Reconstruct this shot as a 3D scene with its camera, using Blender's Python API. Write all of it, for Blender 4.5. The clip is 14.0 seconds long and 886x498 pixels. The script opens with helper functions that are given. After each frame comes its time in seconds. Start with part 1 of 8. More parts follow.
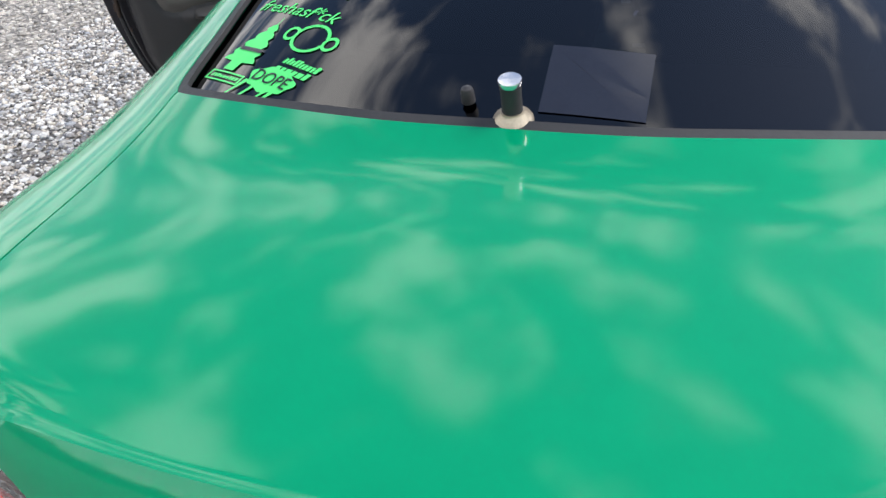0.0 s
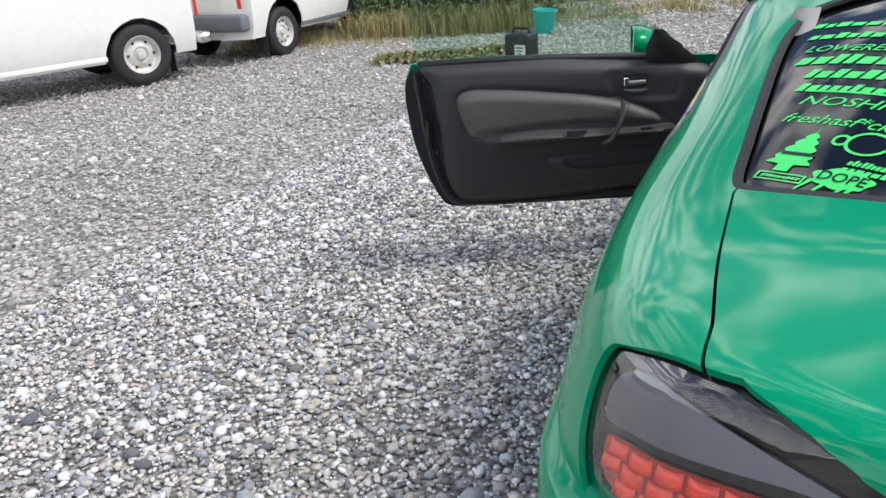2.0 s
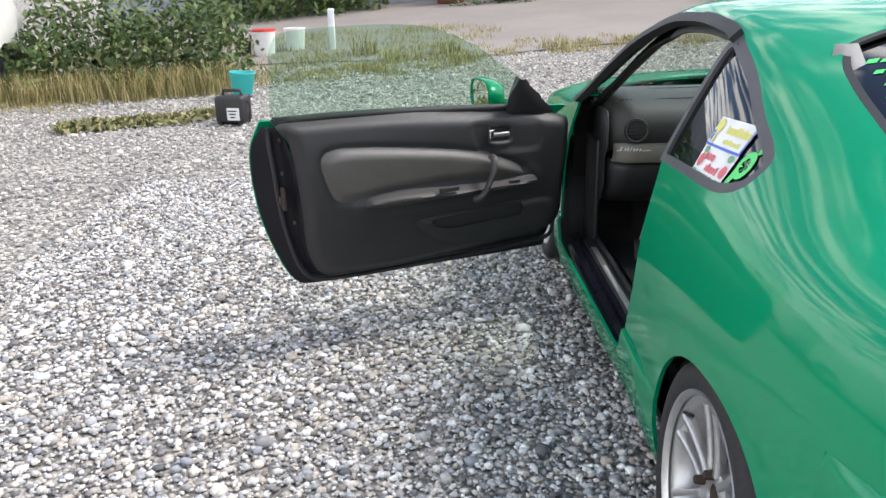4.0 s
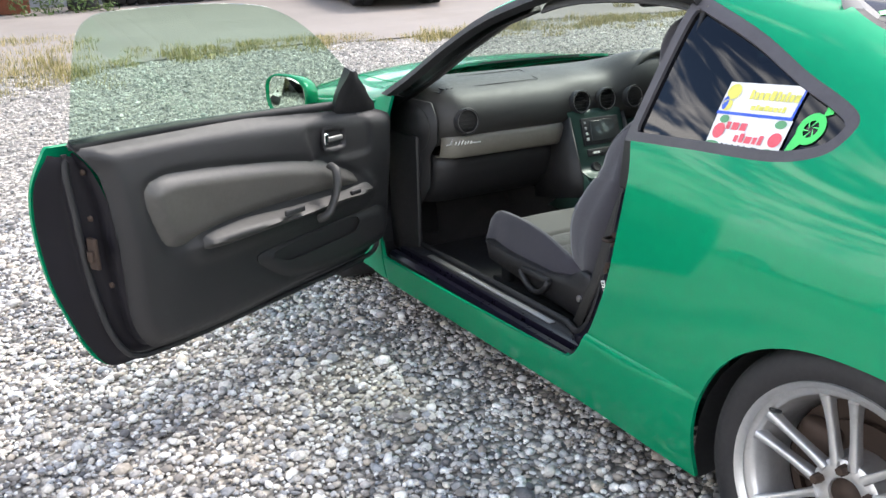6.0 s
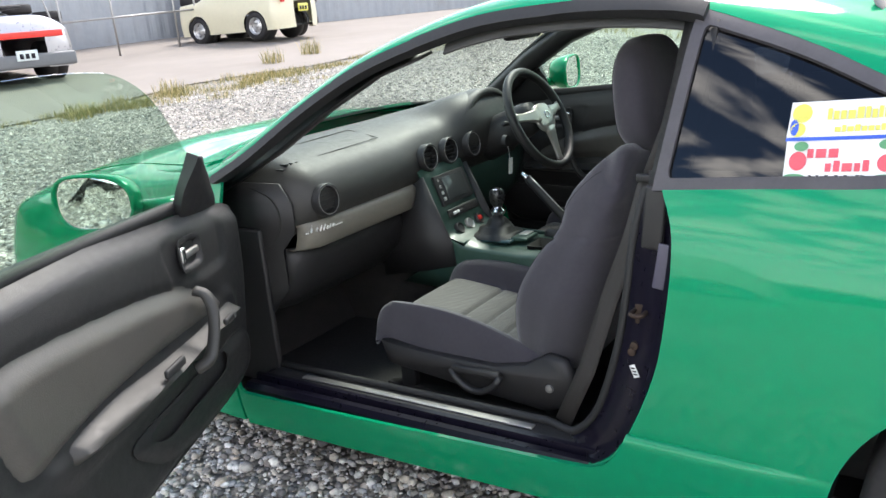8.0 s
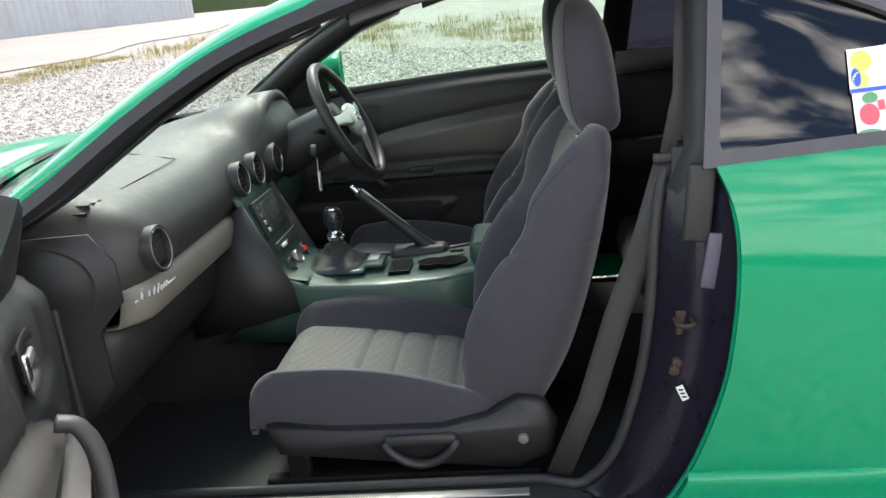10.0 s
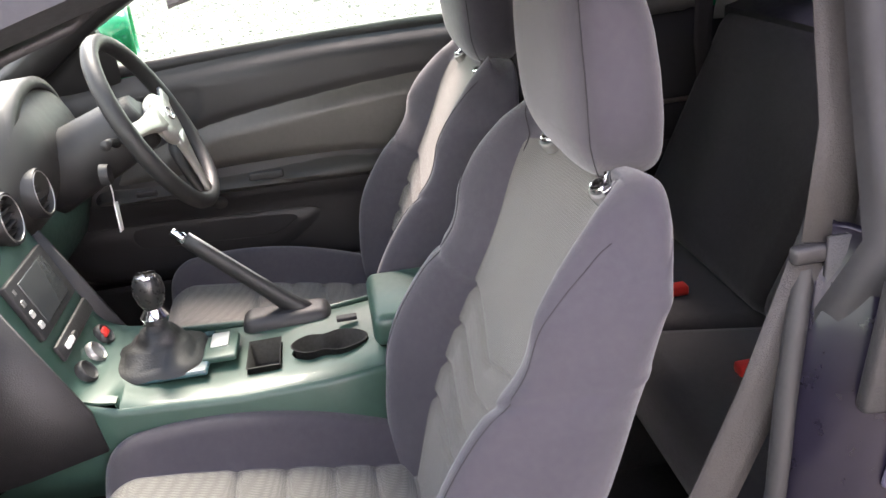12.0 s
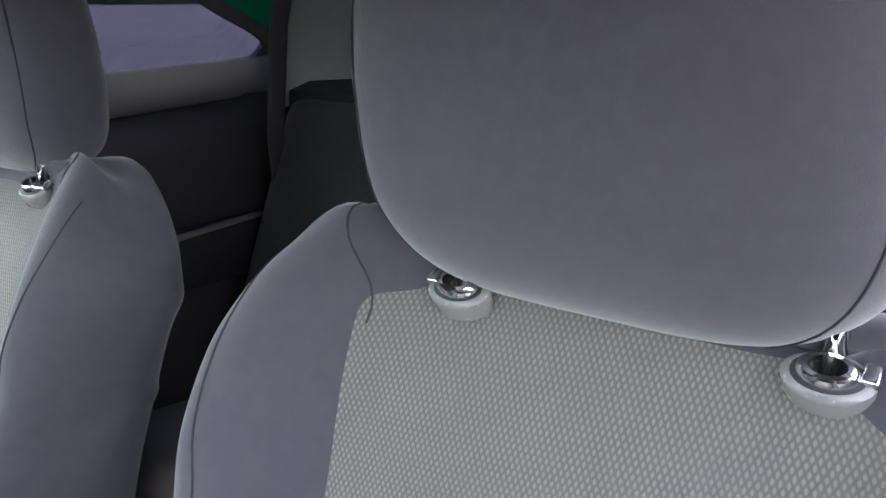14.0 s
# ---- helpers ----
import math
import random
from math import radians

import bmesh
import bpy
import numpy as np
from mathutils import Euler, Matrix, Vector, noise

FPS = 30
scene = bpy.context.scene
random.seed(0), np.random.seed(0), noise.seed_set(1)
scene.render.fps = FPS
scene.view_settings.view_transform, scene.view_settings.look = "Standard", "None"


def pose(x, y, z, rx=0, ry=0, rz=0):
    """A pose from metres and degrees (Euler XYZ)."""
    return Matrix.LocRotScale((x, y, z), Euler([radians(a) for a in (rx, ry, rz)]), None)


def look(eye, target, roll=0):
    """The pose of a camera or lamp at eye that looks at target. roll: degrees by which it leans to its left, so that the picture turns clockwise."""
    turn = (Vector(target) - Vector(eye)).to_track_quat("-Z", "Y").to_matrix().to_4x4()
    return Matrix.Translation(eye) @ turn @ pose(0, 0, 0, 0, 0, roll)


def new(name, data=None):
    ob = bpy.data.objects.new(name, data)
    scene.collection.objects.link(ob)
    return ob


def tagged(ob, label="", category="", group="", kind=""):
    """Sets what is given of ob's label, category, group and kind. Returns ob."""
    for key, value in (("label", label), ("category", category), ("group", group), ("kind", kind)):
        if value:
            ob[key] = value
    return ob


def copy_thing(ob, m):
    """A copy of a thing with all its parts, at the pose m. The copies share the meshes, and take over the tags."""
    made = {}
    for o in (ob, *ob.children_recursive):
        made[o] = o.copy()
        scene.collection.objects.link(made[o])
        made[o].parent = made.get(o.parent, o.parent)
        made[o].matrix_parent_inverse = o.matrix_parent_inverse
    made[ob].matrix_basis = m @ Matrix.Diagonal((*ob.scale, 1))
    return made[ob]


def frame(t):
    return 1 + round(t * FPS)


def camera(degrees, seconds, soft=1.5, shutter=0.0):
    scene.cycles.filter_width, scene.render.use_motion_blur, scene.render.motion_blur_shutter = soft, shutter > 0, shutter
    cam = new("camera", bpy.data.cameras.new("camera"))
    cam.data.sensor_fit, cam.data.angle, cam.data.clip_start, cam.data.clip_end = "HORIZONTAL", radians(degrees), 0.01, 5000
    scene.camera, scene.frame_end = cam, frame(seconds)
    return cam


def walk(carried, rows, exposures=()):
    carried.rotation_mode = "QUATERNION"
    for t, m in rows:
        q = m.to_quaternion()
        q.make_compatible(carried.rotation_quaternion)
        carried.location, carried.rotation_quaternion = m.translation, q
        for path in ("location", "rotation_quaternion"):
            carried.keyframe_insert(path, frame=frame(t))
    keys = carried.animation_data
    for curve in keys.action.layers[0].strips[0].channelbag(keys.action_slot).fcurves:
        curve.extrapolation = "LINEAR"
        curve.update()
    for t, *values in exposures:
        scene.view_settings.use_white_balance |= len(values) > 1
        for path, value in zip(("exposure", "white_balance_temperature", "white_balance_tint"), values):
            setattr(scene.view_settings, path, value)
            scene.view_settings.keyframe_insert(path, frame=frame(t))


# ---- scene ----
cam = camera(56.8, 14.0)
PATH = [
    (0, (0.244, -1.306, 1.469), (-0.314, 0.293, 0.405), -4.2),
    (0.5, (0.173, -1.476, 1.479), (-0.629, 0.129, 0.596), -3.5),
    (1, (-0.031, -1.726, 1.499), (-0.833, -0.097, 0.662), -3.9),
    (1.5, (-0.197, -1.769, 1.485), (-1.035, -0.145, 0.672), -2.8),
    (2, (-0.422, -1.699, 1.487), (-1.24, -0.034, 0.739), -4.4),
    (2.5, (-0.693, -1.665, 1.463), (-1.301, 0.074, 0.684), -2.7),
    (3, (-0.936, -1.698, 1.498), (-1.237, 0.107, 0.692), -3.0),
    (3.2, (-1.013, -1.673, 1.488), (-1.27, 0.155, 0.719), -2.4),
    (5.3, (-1.996, -1.116, 1.33), (-1.353, 0.681, 0.735), -2.9),
    (5.5, (-2.042, -1.03, 1.327), (-1.318, 0.728, 0.704), -2.7),
    (6, (-2.191, -0.8, 1.31), (-1.242, 0.841, 0.673), -1.3),
    (6.5, (-2.337, -0.583, 1.319), (-1.186, 0.922, 0.678), -3.0),
    (7, (-2.349, -0.303, 1.31), (-1.036, 1.098, 0.752), -3.5),
    (7.2, (-2.356, -0.207, 1.323), (-0.977, 1.127, 0.76), -3.6),
    (9.3, (-2.255, 0.772, 1.225), (-0.424, 1.343, 0.658), -6.2),
    (9.5, (-2.213, 0.866, 1.226), (-0.355, 1.303, 0.627), -5.1),
    (10, (-2.132, 0.996, 1.225), (-0.235, 1.22, 0.633), -6.3),
    (10.5, (-1.961, 1.036, 1.228), (-0.082, 1.198, 0.563), -6.6),
    (11, (-1.757, 0.997, 1.228), (0.108, 1.143, 0.52), -8.2),
    (11.5, (-1.537, 1.068, 1.23), (0.324, 1.087, 0.497), -7.2),
    (12, (-1.334, 1.177, 1.254), (0.488, 0.97, 0.455), -6.0),
    (12.5, (-1.112, 1.242, 1.223), (0.683, 0.935, 0.396), -6.2),
    (13, (-0.869, 1.295, 1.18), (0.807, 0.603, 0.337), -2.2),
    (13.3, (-0.741, 1.286, 1.156), (0.798, 0.326, 0.313), -1.9),
    (13.6, (-0.598, 1.298, 1.102), (0.693, -0.007, 0.309), 0.1),
    (14, (-0.529, 1.293, 1.1), (0.593, -0.252, 0.506), -0.5),
]
walk(cam, [(t, look(eye, target, roll)) for t, eye, target, roll in PATH],
     [(0.0, 0.25, 6350, 12), (0.6, 0.08, 6350, 12), (1.0, 0.14, 6300, 12), (2.0, 0.12, 6250, 11), (3.0, 0.26, 6350, 12), (6.0, 0.95, 6450, 13), (7.2, 1.02, 6500, 12), (9.3, 1.03, 6600, 12), (10.5, 1.33, 6750, 12),
      (11.5, 1.9, 7000, 26), (12.0, 2.5, 7150, 28), (12.6, 2.68, 7250, 26), (13.0, 2.38, 6750, 20), (13.5, 2.38, 6250, 18), (14.0, 2.8, 6350, 24)])

# ---------------------------------------------------------------- sky and sun
world = bpy.data.worlds.new("sky")
scene.world = world
world.use_nodes = True
wn, wl = world.node_tree.nodes, world.node_tree.links
SUN_EL, SUN_AZ = radians(53), radians(80)          # height; bearing from the nose of the car (+y) towards +x
sky = wn.new("ShaderNodeTexSky")
sky.sky_type, sky.sun_disc, sky.sun_elevation, sky.sun_rotation = "NISHITA", False, SUN_EL, SUN_AZ
sky.air_density, sky.dust_density, sky.ozone_density = 1.0, 0.6, 1.5
wco = wn.new("ShaderNodeTexCoord")
wsep = wn.new("ShaderNodeSeparateXYZ")
wl.new(wco.outputs["Generated"], wsep.inputs[0])
# clouds on a flat layer overhead: direction divided by its height
wz = wn.new("ShaderNodeMath"); wz.operation = "MAXIMUM"; wz.inputs[1].default_value = 0.08
wl.new(wsep.outputs["Z"], wz.inputs[0])
wcomb = wn.new("ShaderNodeCombineXYZ")
for axis in ("X", "Y"):
    dv = wn.new("ShaderNodeMath"); dv.operation = "DIVIDE"
    wl.new(wsep.outputs[axis], dv.inputs[0]); wl.new(wz.outputs[0], dv.inputs[1])
    wl.new(dv.outputs[0], wcomb.inputs[axis])
cl = wn.new("ShaderNodeTexNoise")
cl.inputs["Scale"].default_value, cl.inputs["Detail"].default_value, cl.inputs["Roughness"].default_value = 3.4, 4.0, 0.50
cl.inputs["Distortion"].default_value = 0.25
wl.new(wcomb.outputs[0], cl.inputs["Vector"])
clr = wn.new("ShaderNodeMapRange"); clr.interpolation_type = "SMOOTHSTEP"
clr.inputs["From Min"].default_value, clr.inputs["From Max"].default_value = 0.46, 0.66
low = wn.new("ShaderNodeMath"); low.operation = "MULTIPLY_ADD"; low.inputs[1].default_value, low.inputs[2].default_value = -0.16, 0.10
wl.new(wsep.outputs["Z"], low.inputs[0])
gather = wn.new("ShaderNodeMath"); gather.operation = "ADD"
wl.new(cl.outputs["Fac"], gather.inputs[0]); wl.new(low.outputs[0], gather.inputs[1]); wl.new(gather.outputs[0], clr.inputs["Value"])
lift = wn.new("ShaderNodeVectorMath"); lift.operation = "SCALE"; lift.inputs["Scale"].default_value = 1.8
wl.new(sky.outputs[0], lift.inputs[0])
cmix = wn.new("ShaderNodeMix"); cmix.data_type = "RGBA"
cmix.inputs["B"].default_value = (27.0, 26.4, 25.2, 1)
wl.new(clr.outputs[0], cmix.inputs["Factor"]); wl.new(lift.outputs["Vector"], cmix.inputs["A"])
wbg = wn["Background"]; wbg.inputs["Strength"].default_value = 0.095
wl.new(cmix.outputs["Result"], wbg.inputs["Color"])
sun = new("sun", bpy.data.lights.new("sun", "SUN"))
sun.data.energy, sun.data.angle, sun.data.color = 2.9, radians(20.0), (1.0, 0.95, 0.88)
sun.matrix_world = look((0, 0, 0), (-math.cos(SUN_EL) * math.sin(SUN_AZ), -math.cos(SUN_EL) * math.cos(SUN_AZ), -math.sin(SUN_EL)))


# ---------------------------------------------------------------- materials
def link_noise(nt, scale, detail=4.0, rough=0.55, kind="Object"):
    co = nt.nodes.new("ShaderNodeTexCoord")
    tx = nt.nodes.new("ShaderNodeTexNoise")
    tx.inputs["Scale"].default_value, tx.inputs["Detail"].default_value, tx.inputs["Roughness"].default_value = scale, detail, rough
    nt.links.new(co.outputs[kind], tx.inputs["Vector"])
    return tx


def mat(name, col, rough=0.5, metal=0.0, vary=0.12, scale=6.0, bump=0.0, bscale=120.0, coat=0.0, spec=0.5, rvary=0.12, sheen=0.0, grime=None):
    """A surface with tone that varies on two scales, uneven gloss and fine relief."""
    m = bpy.data.materials.new(name)
    m.use_nodes = True
    nt = m.node_tree
    b = nt.nodes["Principled BSDF"]
    big, small = link_noise(nt, scale), link_noise(nt, scale * 9)
    add = nt.nodes.new("ShaderNodeMath"); add.operation = "ADD"
    nt.links.new(big.outputs["Fac"], add.inputs[0]); nt.links.new(small.outputs["Fac"], add.inputs[1])
    mr = nt.nodes.new("ShaderNodeMapRange")
    mr.inputs["From Min"].default_value, mr.inputs["From Max"].default_value = 0.6, 1.4
    mr.inputs["To Min"].default_value, mr.inputs["To Max"].default_value = 1 - vary, 1 + vary
    nt.links.new(add.outputs[0], mr.inputs["Value"])
    mx = nt.nodes.new("ShaderNodeMix"); mx.data_type = "RGBA"; mx.blend_type = "MULTIPLY"
    mx.inputs["Factor"].default_value = 1.0
    mx.inputs["A"].default_value = (*col, 1)
    nt.links.new(mr.outputs[0], mx.inputs["B"])
    out = mx.outputs["Result"]
    if grime:
        gn = link_noise(nt, scale * 0.7, 7.0, 0.7)
        gr = nt.nodes.new("ShaderNodeMapRange")
        gr.inputs["From Min"].default_value, gr.inputs["From Max"].default_value, gr.inputs["To Max"].default_value = 0.52, 0.75, 0.6
        nt.links.new(gn.outputs["Fac"], gr.inputs["Value"])
        gm = nt.nodes.new("ShaderNodeMix"); gm.data_type = "RGBA"; gm.inputs["B"].default_value = (*grime, 1)
        nt.links.new(gr.outputs[0], gm.inputs["Factor"]); nt.links.new(out, gm.inputs["A"])
        out = gm.outputs["Result"]
    nt.links.new(out, b.inputs["Base Color"])
    rr = nt.nodes.new("ShaderNodeMapRange")
    rr.inputs["From Min"].default_value, rr.inputs["From Max"].default_value = 0.3, 0.7
    rr.inputs["To Min"].default_value, rr.inputs["To Max"].default_value = max(0.02, rough * (1 - rvary)), min(1.0, rough * (1 + rvary))
    nt.links.new(small.outputs["Fac"], rr.inputs["Value"]); nt.links.new(rr.outputs[0], b.inputs["Roughness"])
    b.inputs["Metallic"].default_value, b.inputs["Coat Weight"].default_value = metal, coat
    b.inputs["Coat Roughness"].default_value, b.inputs["Specular IOR Level"].default_value = 0.03, spec
    if sheen:
        b.inputs["Sheen Weight"].default_value, b.inputs["Sheen Roughness"].default_value = sheen, 0.5
    if bump:
        bn = link_noise(nt, bscale, 3.0)
        bp = nt.nodes.new("ShaderNodeBump")
        bp.inputs["Strength"].default_value, bp.inputs["Distance"].default_value = bump, 0.002
        nt.links.new(bn.outputs["Fac"], bp.inputs["Height"]); nt.links.new(bp.outputs[0], b.inputs["Normal"])
    return m


def glass_mat(name, tint, face=0.04, power=4.0):
    """A thin pane: tinted clear, with mirror gloss that grows towards grazing sight."""
    m = bpy.data.materials.new(name)
    m.use_nodes = True
    nt = m.node_tree
    nt.nodes.remove(nt.nodes["Principled BSDF"])
    tr, gl, mx, lw = [nt.nodes.new("ShaderNode" + k) for k in ("BsdfTransparent", "BsdfGlossy", "MixShader", "LayerWeight")]
    tr.inputs[0].default_value = (*tint, 1)
    gl.inputs["Roughness"].default_value = 0.008
    lw.inputs["Blend"].default_value = 0.5
    pw = nt.nodes.new("ShaderNodeMath"); pw.operation = "POWER"; pw.inputs[1].default_value = power
    ma = nt.nodes.new("ShaderNodeMath"); ma.operation = "MULTIPLY_ADD"; ma.inputs[1].default_value, ma.inputs[2].default_value = 0.9, face
    nt.links.new(lw.outputs["Facing"], pw.inputs[0]); nt.links.new(pw.outputs[0], ma.inputs[0])
    nt.links.new(ma.outputs[0], mx.inputs[0]); nt.links.new(tr.outputs[0], mx.inputs[1]); nt.links.new(gl.outputs[0], mx.inputs[2])
    nt.links.new(mx.outputs[0], nt.nodes["Material Output"].inputs["Surface"])
    return m


PAINT = mat("green_paint", (0.0, 0.245, 0.108), 0.45, 0.15, 0.04, 2.0, coat=0.75, spec=0.0)
PAINT.node_tree.nodes["Principled BSDF"].inputs["Coat Roughness"].default_value = 0.075
GREEN_TRIM = mat("dark_green_trim", (0.030, 0.070, 0.053), 0.42, 0.0, 0.12, 8.0, coat=0.12)
BLACK_PAINT = mat("dark_jamb_paint", (0.007, 0.006, 0.013), 0.30, 0.0, 0.2, 5.0, coat=0.10, spec=0.25)
JAMB = mat("dull_black_edge_paint", (0.006, 0.0055, 0.009), 0.5, 0.0, 0.3, 6.0, spec=0.3)
RUBBER = mat("black_rubber", (0.018, 0.018, 0.019), 0.62, 0.0, 0.2, 14.0, bump=0.1)
# black rubber with the sky's light on the window frame mixed into its colour
LIT_RUBBER = mat("sky_lit_rubber", (0.060, 0.057, 0.064), 0.55, 0.0, 0.2, 14.0, bump=0.1)
TYRE = mat("tyre_rubber", (0.015, 0.014, 0.015), 0.70, 0.0, 0.25, 9.0, bump=0.2, bscale=60, grime=(0.030, 0.027, 0.026))
PLASTIC = mat("black_grained_plastic", (0.0195, 0.0188, 0.0195), 0.50, 0.0, 0.15, 7.0, bump=0.35, bscale=420)
DASH = mat("dash_grained_plastic", (0.036, 0.0345, 0.032), 0.52, 0.0, 0.15, 6.0, bump=0.35, bscale=420)
LEATHERETTE = mat("grey_leatherette", (0.074, 0.070, 0.063), 0.36, 0.0, 0.14, 9.0, bump=0.3, bscale=300)
GREYTRIM = mat("grey_trim_strip", (0.20, 0.185, 0.155), 0.50, 0.0, 0.12, 9.0, bump=0.25, bscale=350)
CLOTH = mat("dark_seat_cloth", (0.036, 0.033, 0.043), 0.9, 0.0, 0.12, 10.0, bump=0.22, bscale=1300, sheen=0.35)
BENCH = mat("black_bench_cloth", (0.022, 0.020, 0.021), 0.9, 0.0, 0.2, 10.0, bump=0.3, bscale=900, sheen=0.2)
CARPET = mat("black_carpet", (0.013, 0.0117, 0.0115), 0.95, 0.0, 0.5, 16.0, bump=0.8, bscale=300, grime=(0.030, 0.026, 0.022))
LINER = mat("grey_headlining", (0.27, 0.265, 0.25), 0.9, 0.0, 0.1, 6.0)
# the same headlining darkened in colour, as roof and visors stand against the light
BACKLIT_LINER = mat("backlit_headlining", (0.085, 0.085, 0.085), 0.9, 0.0, 0.1, 6.0)
CHROME = mat("chrome", (0.75, 0.75, 0.76), 0.10, 1.0, 0.05, 8.0)
ALLOY = mat("silver_alloy", (0.58, 0.575, 0.57), 0.34, 0.8, 0.08, 12.0, grime=(0.25, 0.22, 0.19))
STEEL = mat("brushed_steel", (0.36, 0.35, 0.34), 0.42, 0.8, 0.12, 30.0)
IRON = mat("brown_iron", (0.06, 0.04, 0.03), 0.7, 0.5, 0.3, 14.0)
WHITE = mat("white_plastic", (0.75, 0.75, 0.73), 0.4, 0.0, 0.05, 10.0)
RED = mat("red_plastic", (0.62, 0.035, 0.025), 0.35, 0.0, 0.08, 10.0)
LIME = mat("lime_vinyl", (0.06, 0.62, 0.13), 0.45, 0.0, 0.06, 20.0)
SILVER_INK = mat("silver_ink", (0.55, 0.55, 0.52), 0.35, 0.4, 0.05, 10.0)
VISOR_GLASS = glass_mat("dark_tinted_glass", (0.03, 0.032, 0.05), 0.065)
CLEAR_GLASS = glass_mat("clear_green_glass", (0.80, 0.91, 0.84), 0.03)


def woven(name, col, dark, sx):
    """Seat cloth of small raised dots in slanting rows."""
    m = mat(name, col, 0.85, 0.0, 0.14, 12.0, sheen=0.25)
    nt = m.node_tree
    b = nt.nodes["Principled BSDF"]
    co = nt.nodes.new("ShaderNodeTexCoord")
    w1, w2 = nt.nodes.new("ShaderNodeTexWave"), nt.nodes.new("ShaderNodeTexWave")
    for w, rot in ((w1, 0.5), (w2, -0.62)):
        mp = nt.nodes.new("ShaderNodeMapping"); mp.inputs["Rotation"].default_value = (0.0, rot, 0.0)
        nt.links.new(co.outputs["Object"], mp.inputs["Vector"]); nt.links.new(mp.outputs[0], w.inputs["Vector"])
        w.inputs["Scale"].default_value, w.inputs["Distortion"].default_value = sx, 0.0
        w.bands_direction = "X"
    mu = nt.nodes.new("ShaderNodeMath"); mu.operation = "MULTIPLY"
    nt.links.new(w1.outputs["Fac"], mu.inputs[0]); nt.links.new(w2.outputs["Fac"], mu.inputs[1])
    old = b.inputs["Base Color"].links[0].from_socket
    mx = nt.nodes.new("ShaderNodeMix"); mx.data_type = "RGBA"
    mx.inputs["B"].default_value = (*dark, 1)
    inv = nt.nodes.new("ShaderNodeMapRange"); inv.inputs["To Min"].default_value, inv.inputs["To Max"].default_value = 0.75, 0.0
    inv.inputs["From Max"].default_value = 0.6
    nt.links.new(mu.outputs[0], inv.inputs["Value"]); nt.links.new(inv.outputs[0], mx.inputs["Factor"])
    nt.links.new(old, mx.inputs["A"]); nt.links.new(mx.outputs["Result"], b.inputs["Base Color"])
    bp = nt.nodes.new("ShaderNodeBump"); bp.inputs["Strength"].default_value, bp.inputs["Distance"].default_value = 0.6, 0.001
    nt.links.new(mu.outputs[0], bp.inputs["Height"]); nt.links.new(bp.outputs[0], b.inputs["Normal"])
    return m


WEAVE = woven("grey_dotted_seat_cloth", (0.145, 0.140, 0.124), (0.050, 0.048, 0.045), 92.0)


# ---------------------------------------------------------------- building helpers
def empty(name, label, category, group="", at=(0, 0, 0)):
    ob = new(name)
    ob.empty_display_size = 0.1
    ob.location = at
    return tagged(ob, label, category, group)


def mesh_from(name, verts, faces, material, parent=None, label="", smooth=True):
    me = bpy.data.meshes.new(name)
    me.from_pydata([tuple(v) for v in verts], [], [tuple(f) for f in faces])
    me.validate()
    if smooth:
        me.polygons.foreach_set("use_smooth", [True] * len(me.polygons))
    me.materials.append(material)
    ob = new(name, me)
    if parent is not None:
        ob.parent = parent
    if label:
        ob["label"] = label
    return ob


def part(name, bm, material, parent=None, label="", smooth=True, angle=None):
    bmesh.ops.recalc_face_normals(bm, faces=bm.faces[:])
    me = bpy.data.meshes.new(name)
    bm.to_mesh(me)
    bm.free()
    if smooth:
        me.polygons.foreach_set("use_smooth", [True] * len(me.polygons))
        if angle:
            me.set_sharp_from_angle(angle=radians(angle))
    me.materials.append(material)
    ob = new(name, me)
    if parent is not None:
        ob.parent = parent
    if label:
        ob["label"] = label
    return ob


def solid(ob, t, offset=-1.0, crisp=True):
    """Give a skin its thickness; crisp ones get sharp rims."""
    if not crisp:
        md = ob.modifiers.new("thick", "SOLIDIFY")
        md.thickness, md.offset, md.use_even_offset = t, offset, False
        return ob
    bm = bmesh.new()
    bm.from_mesh(ob.data)
    bm.normal_update()
    bm.verts.index_update()

    inner = [bm.verts.new(v.co - v.normal * t) for v in list(bm.verts)]
    faces = list(bm.faces)
    rim = [[lp.link_loop_next.vert, lp.vert] for e in bm.edges if len(e.link_faces) == 1 for lp in e.link_loops]
    skin_faces = [[v.index for v in reversed(f.verts)] for f in faces]
    for f in skin_faces:
        bm.faces.new([inner[k] for k in f])
    for a, b in rim:
        bm.faces.new((a, b, inner[b.index], inner[a.index]))
    bm.normal_update()
    for f in bm.faces:
        f.smooth = True
    for e in bm.edges:
        e.smooth = not (len(e.link_faces) == 2 and e.calc_face_angle(0.0) > radians(48))
    bm.to_mesh(ob.data)
    bm.free()
    return ob


def rbox(size, at=(0, 0, 0), bev=0.01, seg=3, m=None, bm=None):
    """A box with rounded edges, in its own or a given bmesh."""
    own = bm if bm is not None else bmesh.new()
    geo = bmesh.ops.create_cube(own, size=1.0)["verts"]
    bmesh.ops.scale(own, vec=size, verts=geo)
    if bev:
        edges = list({e for v in geo for e in v.link_edges})
        res = bmesh.ops.bevel(own, geom=edges, offset=min(bev, min(size) * 0.49), segments=seg, profile=0.5, affect="EDGES")
        geo = list({v for f in res["faces"] for v in f.verts} | {v for v in geo if v.is_valid})
    if m is not None:
        bmesh.ops.transform(own, matrix=m, verts=geo)
    bmesh.ops.translate(own, vec=at, verts=geo)
    return own


